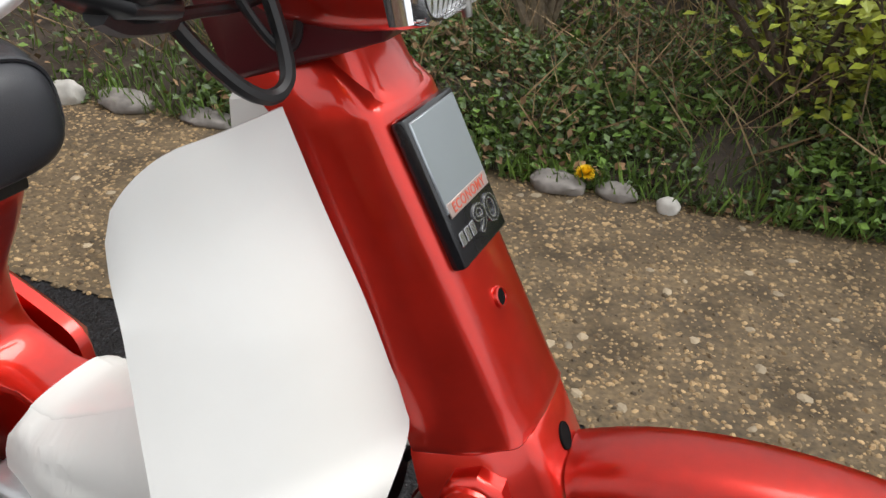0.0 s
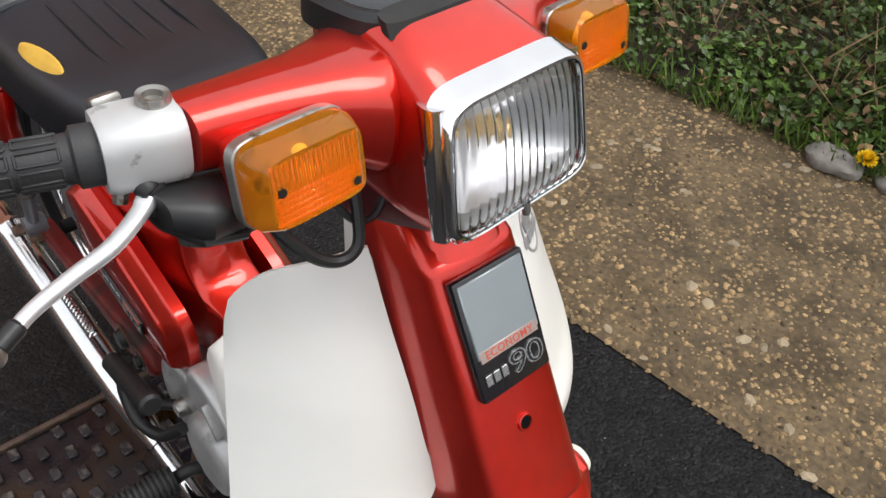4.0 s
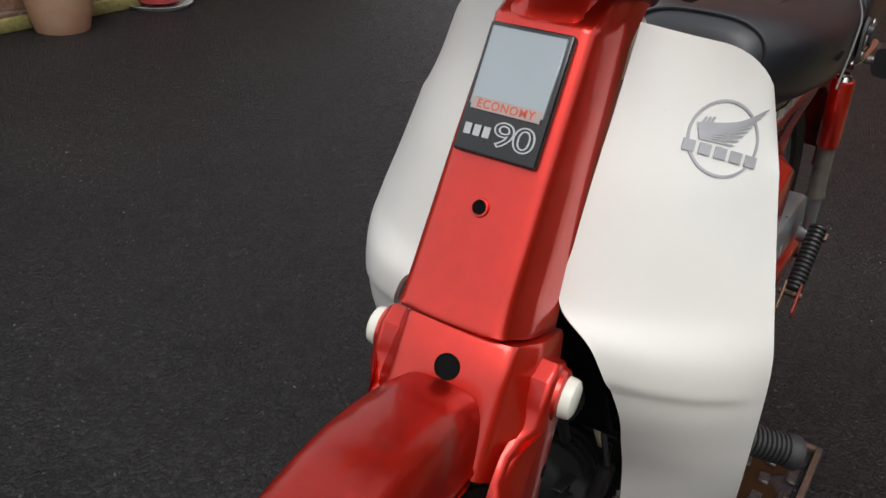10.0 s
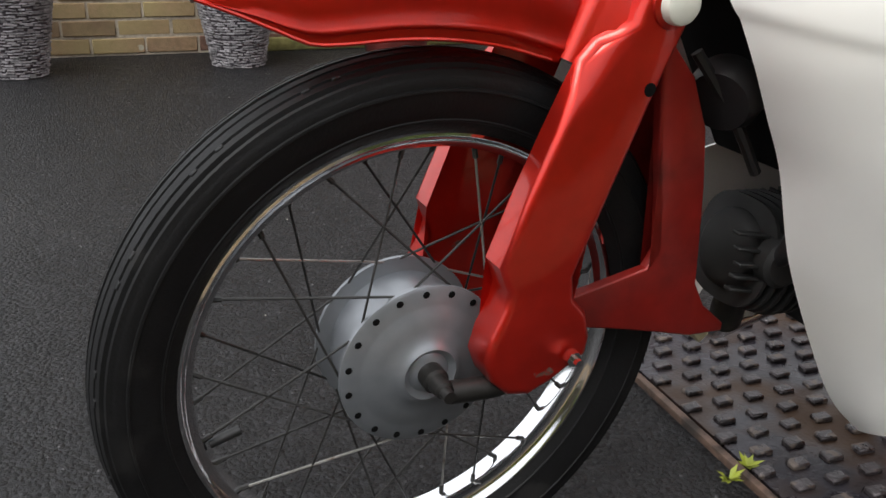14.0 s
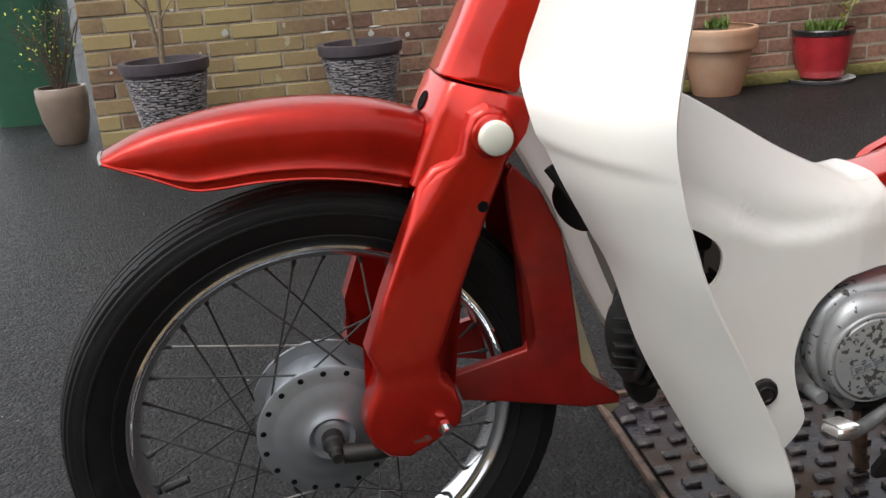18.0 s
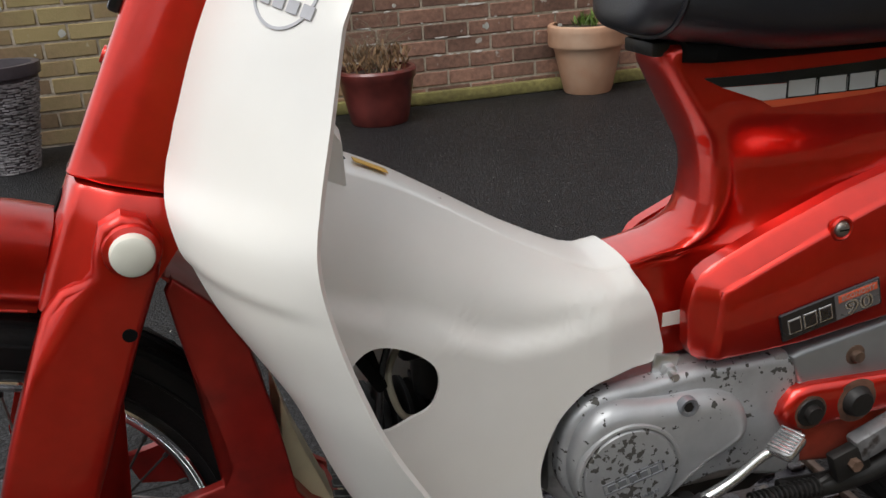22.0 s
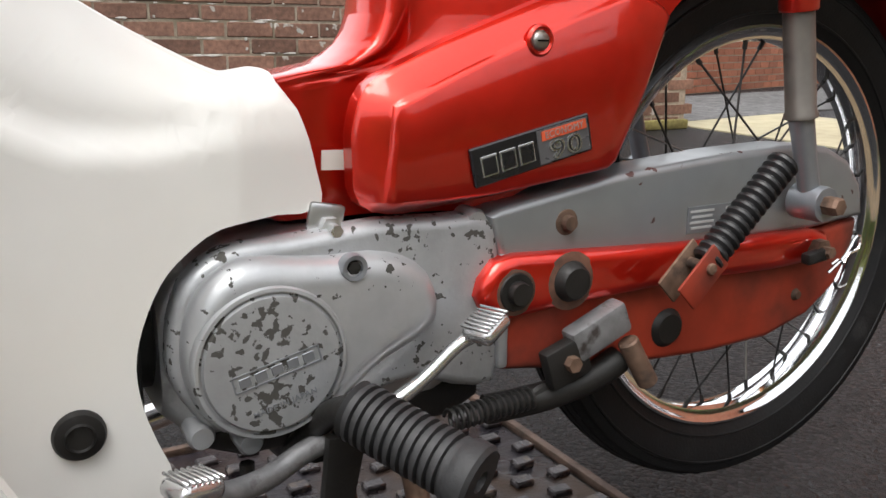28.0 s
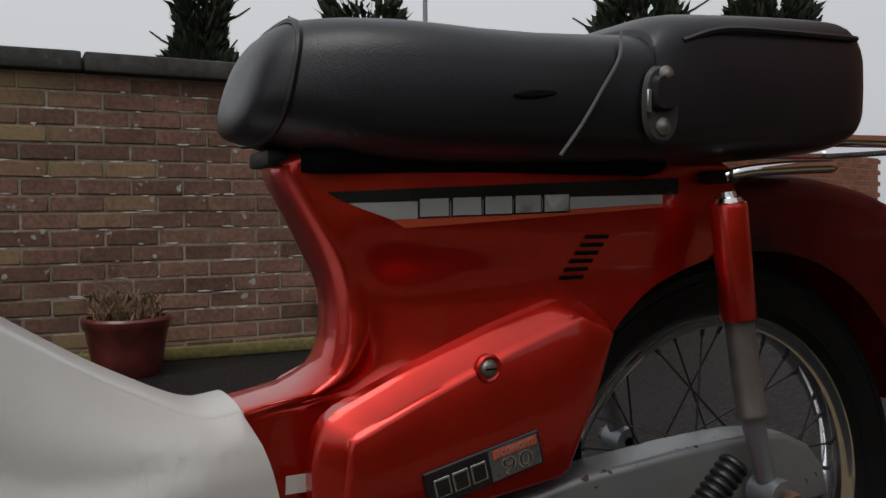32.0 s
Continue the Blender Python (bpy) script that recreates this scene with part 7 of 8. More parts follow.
# exhaust on the right
ex = fixed("exhaust", tube([(0.395, 0.02, 0.268), (0.400, 0.055, 0.215), (0.440, 0.095, 0.185), (0.520, 0.120, 0.185), (0.640, 0.128, 0.205), (0.760, 0.132, 0.225)], 0.0135, 16), BRIGHT_CHROME, label="chrome exhaust with tapered silencer")
part("silencer", lathe([(0.0135, 0.0), (0.020, 0.05), (0.025, 0.12), (0.0275, 0.20), (0.0275, 0.50), (0.0272, 0.528), (0.0285, 0.532), (0.0285, 0.540), (0.0265, 0.544), (0.0225, 0.552), (0.0212, 0.558), (0.0212, 0.600), (0.0200, 0.604), (0.0180, 0.604), (0.0172, 0.590), (0, 0.585)], 32, axis_to((0.750, 0.132, 0.226), (1.375, 0.130, 0.300))), BRIGHT_CHROME, ex, "chrome silencer with stepped tail")
# kick start and rear brake pedal on the right
fixed("kick_start", tube([(0.745, 0.095, 0.300), (0.775, 0.130, 0.310), (0.798, 0.146, 0.345), (0.800, 0.150, 0.388)], 0.0085, 10), GREASE, label="dark kick-start lever")
fixed("kick_start_rubber", lathe([(0, 0), (0.013, 0), (0.0145, 0.003), (0.0145, 0.125), (0.0160, 0.128), (0.0160, 0.136), (0.012, 0.140), (0, 0.140)], 18, axis_to((0.800, 0.150, 0.388), (0.654, 0.152, 0.425))), BLACK, label="black rubber kick-start handle")
fixed("breather_hose", tube([(0.790, 0.140, 0.375), (0.782, 0.150, 0.340), (0.748, 0.152, 0.308), (0.700, 0.140, 0.312), (0.668, 0.118, 0.345)], 0.009, 10), BLACK, label="black rubber hose")
fixed("brake_spring", tube([(0.86 + 0.10 * k / 90, 0.148 + 0.0062 * math.cos(k * 0.9), 0.388 + 0.008 * k / 90 + 0.0062 * math.sin(k * 0.9)) for k in range(91)], 0.0016, 5, 1, smooth=False), CHROME, label="bright coiled brake-switch spring")
fixed("wiring", tube([(0.66, 0.062, 0.41), (0.74, 0.080, 0.405), (0.82, 0.082, 0.42), (0.90, 0.080, 0.40)], 0.006, 8), BLACK)
# plain black boxes added to fill the shaded gaps under body and shield
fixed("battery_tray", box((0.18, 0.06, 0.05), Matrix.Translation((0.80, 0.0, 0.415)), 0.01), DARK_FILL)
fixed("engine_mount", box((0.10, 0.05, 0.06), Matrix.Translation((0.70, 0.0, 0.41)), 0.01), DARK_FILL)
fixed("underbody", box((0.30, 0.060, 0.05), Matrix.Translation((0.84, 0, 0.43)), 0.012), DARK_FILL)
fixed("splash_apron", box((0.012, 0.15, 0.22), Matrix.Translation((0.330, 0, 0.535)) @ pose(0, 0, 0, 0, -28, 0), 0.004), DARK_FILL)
fixed("horn", lathe([(0, 0.022), (0.030, 0.020), (0.036, 0.010), (0.036, -0.010), (0, -0.015)], 28, axis_to((0.300, -0.03, 0.520), (0.250, -0.06, 0.500))), BLACK, label="black horn under the shield")
fixed("oil_hose", tube([(0.26, -0.03, 0.56), (0.30, -0.045, 0.50), (0.34, -0.04, 0.44)], 0.006, 8), BLACK)


# ---- winged roundel on the left shield, as plain raised shapes that follow its curve ----
EMBLEM = mat("emblem_grey", (0.44, 0.44, 0.46), 0.35, 0.5)
skin = BVHTree.FromBMesh(wing(-1, True))
EM_C = Vector((0.0, -0.1400, 0.8070))


first_hit = skin.ray_cast(Vector((-1, EM_C.y, EM_C.z)), Vector((1, 0, 0)))
EM_N = first_hit[1] if first_hit[1].x < 0 else -first_hit[1]
EM_UP = (Vector((0.40, 0, 0.92)) - EM_N * Vector((0.40, 0, 0.92)).dot(EM_N)).normalized()
EM_RIGHT = EM_UP.cross(EM_N)


def on_shield(bm):
    """Lays a flat shape (x along the shield's width, y up it, z its height) on the left shield."""
    for v in bm.verts:
        p = first_hit[0] + EM_RIGHT * (v.co.x * 1.12) + EM_UP * (v.co.y * 1.12)
        hit = skin.ray_cast(p + EM_N * 0.05, -EM_N)
        v.co = (hit[0] if hit[0] else p) + EM_N * (v.co.z + 0.0003)
    return bm


emblem = fixed("emblem", on_shield(lathe([(0.0262, -0.001), (0.0262, 0.0010), (0.0282, 0.0010), (0.0282, -0.001)], 56)), EMBLEM, label="silver-grey winged roundel emblem")
# a wing of nine feathers that fans out from its root to a raised tip
for k in range(9):
    t = k / 8
    a0, a1 = Vector((-0.0225 + 0.0035 * t, 0.0060 - 0.0100 * t, 0)), Vector((0.0300 - 0.0215 * t, 0.0300 - 0.0330 * t, 0))
    bow = a0.lerp(a1, 0.5) + Vector((0.004, -0.004, 0)) * (1 - t)
    pts = smooth_line([a0, bow, a1], 4)
    bm = bmesh.new()
    rows_f = []
    for q, p in enumerate(pts):
        d = (pts[min(q + 1, len(pts) - 1)] - pts[max(q - 1, 0)]).normalized()
        w = Vector((-d.y, d.x, 0)) * (0.00075 if q < len(pts) - 1 else 0.0003)
        rows_f.append([bm.verts.new((*(p + w).xy, 0.0012)), bm.verts.new((*(p - w).xy, 0.0012)), bm.verts.new((*(p - w).xy, -0.0004)), bm.verts.new((*(p + w).xy, -0.0004))])
    for ra, rb in zip(rows_f, rows_f[1:]):
        for e in range(4):
            bm.faces.new((ra[e], ra[(e + 1) % 4], rb[(e + 1) % 4], rb[e]))
    part("feather", on_shield(bm), EMBLEM, emblem, smooth=False)
for k in range(3):
    part("feather", on_shield(box((0.0016, 0.011 - k * 0.001, 0.0012), Matrix.Translation((-0.0190 + k * 0.0032, 0.0065 + k * 0.0012, 0.0006)) @ pose(0, 0, 0, 0, 0, -20))), EMBLEM, emblem, smooth=False)
for k in range(5):
    part("bar", on_shield(box((0.0094, 0.0086, 0.0014), Matrix.Translation((-0.0248 + k * 0.0124, -0.0108, 0.0008)), 0.0003, 1)), EMBLEM, emblem, smooth=False)

# ---- pots by the wall ----
def pot(name, label, at, prof, material, n=40, soil_r=0.0, soil_z=0.0, group="pots by the wall"):
    """Turned pot with wall thickness, from an outer (radius, height) profile."""
    p = thing(name, label, "plant pot", group, at)
    inner = [(max(0.01, r - 0.018), h) for r, h in prof[::-1] if h > 0.08]
    body = part("pot_body", lathe([(0, 0.0)] + prof + inner + [(0, inner[-1][1])], n), material, p)
    part("soil", lathe([(0, soil_z + 0.008), (soil_r * 0.6, soil_z + 0.004), (soil_r, soil_z)], 24), SOIL, p)
    return p


def stems(parent, seed, base_z, height, n, spread, r, material=None, twigs=3, name="stem"):
    g = random.Random(seed)
    for k in range(n):
        a = g.uniform(0, 6.28)
        top = Vector((math.cos(a) * spread * g.uniform(0.3, 1), math.sin(a) * spread * g.uniform(0.3, 1) * 0.6, base_z + height * g.uniform(0.75, 1.0)))
        p0 = Vector((g.uniform(-0.02, 0.02), g.uniform(-0.02, 0.02), base_z - 0.02))
        mid = p0.lerp(top, 0.5) + Vector((g.uniform(-0.03, 0.03), g.uniform(-0.03, 0.03), 0.02))
        st = part(name, tube([p0, mid, top], r, 7, 4, taper=[1, 0.8, 0.4]), material or BARK, parent)
        for _ in range(twigs):
            q = p0.lerp(mid, g.uniform(0.5, 1)) if g.random() < 0.4 else mid.lerp(top, g.uniform(0, 0.8))
            e = q + Vector((g.uniform(-0.2, 0.2), g.uniform(-0.1, 0.1), g.uniform(0.03, 0.2)))
            part("twig", tube([q, q.lerp(e, 0.5) + Vector((0, 0, 0.02)), e], r * 0.4, 5, 3, taper=[1, 0.8, 0.4]), material or BARK, st)


def slate_pot(at, seed, label):
    p = thing("planter", label, "plant pot", "slate-chip planters", at)
    H, R0, R1 = 0.425, 0.105, 0.180
    part("pot_body", lathe([(0, 0), (R0, 0), (R1 - 0.006, H - 0.05), (R1 - 0.03, H - 0.05), (R1 - 0.03, H - 0.06), (0, H - 0.06)], 40), POT_RIM, p)
    part("rim", lathe([(R1 - 0.010, H - 0.052), (R1 + 0.006, H - 0.045), (R1 + 0.010, H - 0.020), (R1 + 0.010, H), (R1 - 0.018, H), (R1 - 0.024, H - 0.05)], 40), POT_RIM, p, "smooth purple-grey rim")
    g = random.Random(seed)
    items = []
    rows = 34
    for i in range(rows):
        z = 0.006 + (H - 0.06) * i / rows
        r = R0 + (R1 - 0.006 - R0) * z / (H - 0.05)
        cnt = int(2 * math.pi * r / 0.026)
        for k in range(cnt):
            a = 2 * math.pi * (k + (i % 2) * 0.5 + g.uniform(-0.3, 0.3)) / cnt
            L, hh, dep = g.uniform(0.011, 0.019), g.uniform(0.003, 0.006), g.uniform(0.002, 0.007)
            zt = z + g.uniform(-0.003, 0.003)
            tx, ty = -math.sin(a), math.cos(a)
            cx, cy = math.cos(a), math.sin(a)
            v = []
            for du, dz in ((-1, -0.6), (0.9, -1), (1, 0.5), (-0.8, 1)):
                v.append((cx * (r - 0.002) + tx * du * L, cy * (r - 0.002) + ty * du * L, max(0.001, zt + dz * hh)))
            for du, dz in ((-0.8, -0.4), (0.75, -0.8), (0.8, 0.3), (-0.6, 0.7)):
                v.append((cx * (r + dep) + tx * du * L, cy * (r + dep) + ty * du * L, max(0.001, zt + dz * hh)))
            items.append((v, [(4, 5, 6, 7), (0, 1, 5, 4), (1, 2, 6, 5), (2, 3, 7, 6), (3, 0, 4, 7)]))
    ob = cluster("slate_cladding", POT_GREY, items, p, "split slate chips covering the pot", kind="stuff")
    part("soil", lathe([(0, H - 0.045), (R1 - 0.032, H - 0.05)], 24), SOIL, p)
    return p


p1 = slate_pot((-0.615, 3.02, 0), 1, "tapered planter clad in slate chips with a bare young tree")
stems(p1, 11, 0.38, 0.95, 2, 0.10, 0.011, twigs=6, name="trunk")
p2 = slate_pot((0.232, 3.06, 0), 2, "tapered planter clad in slate chips with a bare stem")
stems(p2, 12, 0.38, 1.1, 1, 0.06, 0.011, twigs=5, name="trunk")
p0 = pot("glazed_pot", "round brown glazed pot with a leafless twiggy shrub", (-1.235, 3.66, 0), [(0.075, 0), (0.082, 0.01), (0.112, 0.12), (0.124, 0.22), (0.122, 0.275), (0.118, 0.28)], POT_BRONZE, soil_r=0.10, soil_z=0.26)
stems(p0, 13, 0.26, 0.42, 16, 0.20, 0.004, BARK_DARK, 3)
g = random.Random(5)
items = []
for _ in range(160):
    a = g.uniform(0, 6.28)
    q = Vector((math.cos(a) * g.uniform(0, 0.2), math.sin(a) * g.uniform(0, 0.14), g.uniform(0.35, 0.66)))
    items.append(leaf(q, Vector((g.uniform(-1, 1), g.uniform(-1, 1), g.uniform(-.3, 1))), Vector((0, 0, 1)), 0.022, 0.006))
cluster("leaves", LEAF_YELLOW, items, p0)
terra = pot("terracotta_pot", "pale terracotta pot with a rolled rim and a few green shoots", (2.01, 3.24, 0), [(0.112, 0), (0.118, 0.01), (0.160, 0.20), (0.166, 0.225), (0.186, 0.228), (0.192, 0.245), (0.190, 0.290), (0.194, 0.300), (0.190, 0.325), (0.184, 0.330)], TERRACOTTA, soil_r=0.165, soil_z=0.30)
red = pot("red_pot", "shiny red glazed pot with black rim, leafy cane and saucer", (2.62, 3.32, 0), [(0.095, 0.02), (0.110, 0.03), (0.138, 0.13), (0.146, 0.22), (0.150, 0.255), (0.144, 0.262)], POT_RED, soil_r=0.125, soil_z=0.24)
part("saucer", lathe([(0, 0.004), (0.13, 0.004), (0.165, 0.020), (0.170, 0.020), (0.150, 0.0), (0, 0.0)], 40), mat("white_saucer", (0.45, 0.45, 0.45), 0.4), red, "pale saucer")
part("rim", lathe([(0.1470, 0.236), (0.1525, 0.240), (0.1545, 0.262), (0.1500, 0.268), (0.1430, 0.266), (0.1400, 0.240)], 40), POT_RIM_BLACK, red, "black glazed rim")
cane = part("cane", tube([(0.075, -0.03, 0.23), (0.105, -0.06, 0.36), (0.150, -0.08, 0.50)], 0.0045, 7, 4), mat("pale_cane", (0.40, 0.37, 0.25), 0.6, var=0.15), red, "pale slanting cane")
g = random.Random(41)
items = []
for _ in range(90):
    q = Vector((0.085, -0.03, 0.30)).lerp(Vector((0.150, -0.06, 0.50)), g.random()) + Vector((g.gauss(0, 0.028), g.gauss(0, 0.028), g.gauss(0, 0.02)))
    items.append(leaf(q, Vector((g.uniform(-1, 1), g.uniform(-1, 1), g.uniform(-0.4, 1))), Vector((0, 0, 1)), g.uniform(0.02, 0.04), 0.007))
cluster("cane_leaves", LEAF_YELLOW, items, red)
stems(red, 42, 0.24, 0.20, 8, 0.10, 0.0022, BARK, 3)
dark = pot("oxblood_pot", "dark red glazed pot with a dead brown shrub", (0.935, 3.10, 0), [(0.125, 0), (0.132, 0.01), (0.150, 0.10), (0.166, 0.19), (0.178, 0.205), (0.182, 0.235), (0.176, 0.245)], POT_DARK, soil_r=0.155, soil_z=0.215)
for pp, seed, z0, rad, mt, cnt, ln in ((terra, 21, 0.305, 0.06, LEAF, 70, 0.085), (red, 22, 0.245, 0.10, LEAF, 220, 0.07), (dark, 23, 0.22, 0.15, LEAF_DRY, 320, 0.06)):
    g = random.Random(seed)
    items = []
    for _ in range(cnt):
        a, r = g.uniform(0, 6.28), rad * math.sqrt(g.random())
        h = g.uniform(0, 0.10) if pp is dark else g.uniform(0, 0.02)
        items.append(leaf(Vector((r * math.cos(a), r * math.sin(a), z0 + h)), Vector((g.uniform(-.7, .7), g.uniform(-.7, .7), 1)), Vector((g.uniform(-1, 1), g.uniform(-1, 1), 0.1)), ln * g.uniform(0.5, 1), 0.006))
    cluster("leaves", mt, items, pp)
stems(dark, 24, 0.22, 0.16, 14, 0.16, 0.003, BARK, 3)
binn = thing("green_bin", "dark green plastic bin beyond the end of the wall", "bin", at=(-1.62, 4.55, 0))
part("bin_body", loft([super_ring((0, 0, z), (1, 0, 0), (0, 1, 0), w, w, 6, 28) for z, w in ((0, 0.20), (0.78, 0.25))]), GREEN_PLASTIC, binn)
part("bin_lid", loft([super_ring((0, 0, z), (1, 0, 0), (0, 1, 0), w, w, 6, 28) for z, w in ((0.782, 0.27), (0.83, 0.265), (0.86, 0.20))]), mat("bin_lid_grey", (0.30, 0.31, 0.30), 0.6), binn, "grey weathered lid")

# ---- behind the rear wheel: gravel, paving and the far house ----
tagged(part("gravel_bed", box((7.0, 1.6, 0.03), Matrix.Translation((7.95, 4.95, 0.0)) @ pose(0, 0, 0, 0, 0, 9), 0.01), GRAVEL, smooth=False), "grey gravel bed beyond the end of the wall", "gravel", kind="structure")
tagged(part("paving_strip", box((1.32, 3.2, 0.02), Matrix.Translation((5.07, 2.62, 0.0)) @ pose(0, 0, 0, 0, 0, -6), 0.004), PAVING, smooth=False), "buff concrete paving strip", "paving", kind="structure")
far_wall = thing("wall_far", "low mellow brick wall behind the gravel bed", "wall", at=(4.5, 5.15, 0), kind="structure")
far_m = pose(0, 0, 0, 0, 0, 17)
part("mortar_bed", box((7.0, 0.2, 1.36), far_m @ Matrix.Translation((3.5, 0.104, 0.68))), MORTAR, far_wall, smooth=False)
items = []
for c in range(18):
    for k in range(31):
        x, z = k * 0.225 + 0.1125 * (c % 2), c * 0.075 + 0.006
        v = [(x, 0.01, z), (x + 0.215, 0.01, z), (x + 0.215, 0.01, z + 0.065), (x, 0.01, z + 0.065), (x + 0.002, 0, z + 0.002), (x + 0.213, 0, z + 0.002), (x + 0.213, 0, z + 0.063), (x + 0.002, 0, z + 0.063)]
        items.append(([tuple(far_m @ Vector(q)) for q in v], [(4, 5, 6, 7), (0, 1, 5, 4), (1, 2, 6, 5), (2, 3, 7, 6), (3, 0, 4, 7)]))
cluster("brickwork", BRICK_ORANGE, items, far_wall, "mellow orange bricks")
house = thing("house", "orange brick house corner with a white window, lengthened out of view to block sky", "house", at=(5.75, 1.2, 0))
# beyond its corner the house is unseen length that blocks low sky
HW, HL = 10.0, 5.0
part("wall_core", box((HL, HW, 5.2), Matrix.Translation((HL / 2 + 0.01, 1.9 - HW / 2 - 0.01, 2.6))), MORTAR, house, smooth=False)
items = []
for c in range(68):
    z = c * 0.075
    off = 0.1125 * (c % 2)
    for k in range(44):
        y = 1.9 - k * 0.225 - off
        items.append(([(0.010, y, z), (0.010, y - 0.215, z), (0.010, y - 0.215, z + 0.065), (0.010, y, z + 0.065), (0, y - 0.002, z + 0.002), (0, y - 0.213, z + 0.002), (0, y - 0.213, z + 0.063), (0, y - 0.002, z + 0.063)],
                      [(4, 5, 6, 7), (0, 1, 5, 4), (1, 2, 6, 5), (2, 3, 7, 6), (3, 0, 4, 7)]))
    for k in range(8):
        x = k * 0.225 + off
        items.append(([(x, 1.89, z), (x + 0.215, 1.89, z), (x + 0.215, 1.89, z + 0.065), (x, 1.89, z + 0.065), (x + .002, 1.9, z + 0.002), (x + 0.213, 1.9, z + 0.002), (x + 0.213, 1.9, z + 0.063), (x + .002, 1.9, z + 0.063)],
                      [(4, 5, 6, 7), (0, 1, 5, 4), (1, 2, 6, 5), (2, 3, 7, 6), (3, 0, 4, 7)]))
cluster("brickwork", BRICK_ORANGE, items, house, "orange facing bricks")
# unseen roof, added to keep more sky off the moped's rear
bm = bmesh.new()
rv = [bm.verts.new(p) for p in ((-0.3, 2.2, 5.2), (HL + 0.3, 2.2, 5.2), (HL + 0.3, 2.2 - HW - 0.6, 5.2), (-0.3, 2.2 - HW - 0.6, 5.2), (HL / 2, 0.6, 7.6), (HL / 2, 2.2 - HW + 1.0, 7.6))]
for f in ((0, 1, 4), (1, 2, 5, 4), (2, 3, 5), (3, 0, 4, 5), (3, 2, 1, 0)):
    bm.faces.new([rv[k] for k in f])
part("roof", bm, COPING, house, "dark hipped roof, unseen, added to block sky", smooth=False)

# lamp post far behind the wall
post = thing("lamp_post", "grey street lamp post far behind the wall", "lamp post", at=(8.99, 16.8, 0))
part("pole", lathe([(0, 0), (0.09, 0), (0.09, 1.0), (0.06, 1.05), (0.05, 7.5), (0, 7.5)], 16), SILVER, post)
part("lamp_head", box((0.7, 0.2, 0.12), Matrix.Translation((0.3, 0, 7.5)), 0.04), SILVER, post)


# conifers behind the wall
def conifer(at, h, w, seed, label):
    g = random.Random(seed)
    t = thing("conifer", label, "tree", "conifers behind the wall", at)
    part("trunk", rod((0, 0, 0), (0, 0, h * 0.95), 0.09, 8), BARK_DARK, t)
    for k in range(14):
        z = h * (0.2 + 0.75 * k / 14)
        a = g.uniform(0, 6.28)
        part("limb", tube([(0, 0, z), (math.cos(a) * w * 0.3, math.sin(a) * w * 0.3, z + 0.1), (math.cos(a) * w * 0.5, math.sin(a) * w * 0.5, z + 0.3)], 0.03, 6, 3, taper=[1, .7, .4]), BARK_DARK, t)
    items = []
    for _ in range(5200):
        u = g.random() ** 0.7
        z = h * (0.15 + 0.87 * (1 - u))
        r = w * 0.5 * (0.35 + 0.65 * u) * (0.6 + 0.4 * g.random()) * (1 + 0.25 * math.sin(z * 5 + seed))
        a = g.uniform(0, 6.28)
        p = Vector((r * math.cos(a), r * math.sin(a), z))
        d = Vector((math.cos(a) * 0.6, math.sin(a) * 0.6, g.uniform(0.3, 1.2)))
        items.append(leaf(p, d, Vector((g.uniform(-1, 1), g.uniform(-1, 1), g.uniform(-1, 1))), g.uniform(0.12, 0.30), 0.05))
    cluster("crown", CONIFER, items, t)


conifer((3.2, 12.5, 0), 3.9, 1.5, 1, "dark ragged conifer behind the wall")
conifer((5.4, 11.5, 0), 3.75, 2.4, 2, "broad dark conifer behind the wall")
conifer((9.2, 9.8, 0), 4.1, 2.2, 3, "dark conifer hedge behind the wall")
conifer((10.6, 8.6, 0), 4.0, 2.2, 4, "dark conifer hedge behind the wall")

# ---- planted bank beside the aggregate strip ----
bm = bmesh.new()
grid = []
for i in range(60):
    x = -4 + i * 0.2
    row = []
    for j in range(14):
        y = VERGE(x) - j * 0.22
        z = 0.0 if j == 0 else 0.03 + 0.10 * (1 - math.exp(-j * 0.35)) + 0.03 * noise.noise(Vector((x * 1.3, y * 1.3, 0)))
        row.append(bm.verts.new((x, y + (0.03 * noise.noise(Vector((x * 2.2, 4, 0))) if j == 0 else 0), z)))
    grid.append(row)
for a, b in zip(grid, grid[1:]):
    for j in range(13):
        bm.faces.new((a[j], b[j], b[j + 1], a[j + 1]))
tagged(part("verge_soil", bm, SOIL), "dark soil bank planted with low ground cover", "soil bank", kind="structure")
g = random.Random(31)


def bank_z(x, y):
    j = max(0.0, (VERGE(x) - y) / 0.22)
    return 0.0 if j <= 0 else (0.03 + 0.10 * (1 - math.exp(-j * 0.35))) * min(1, j)


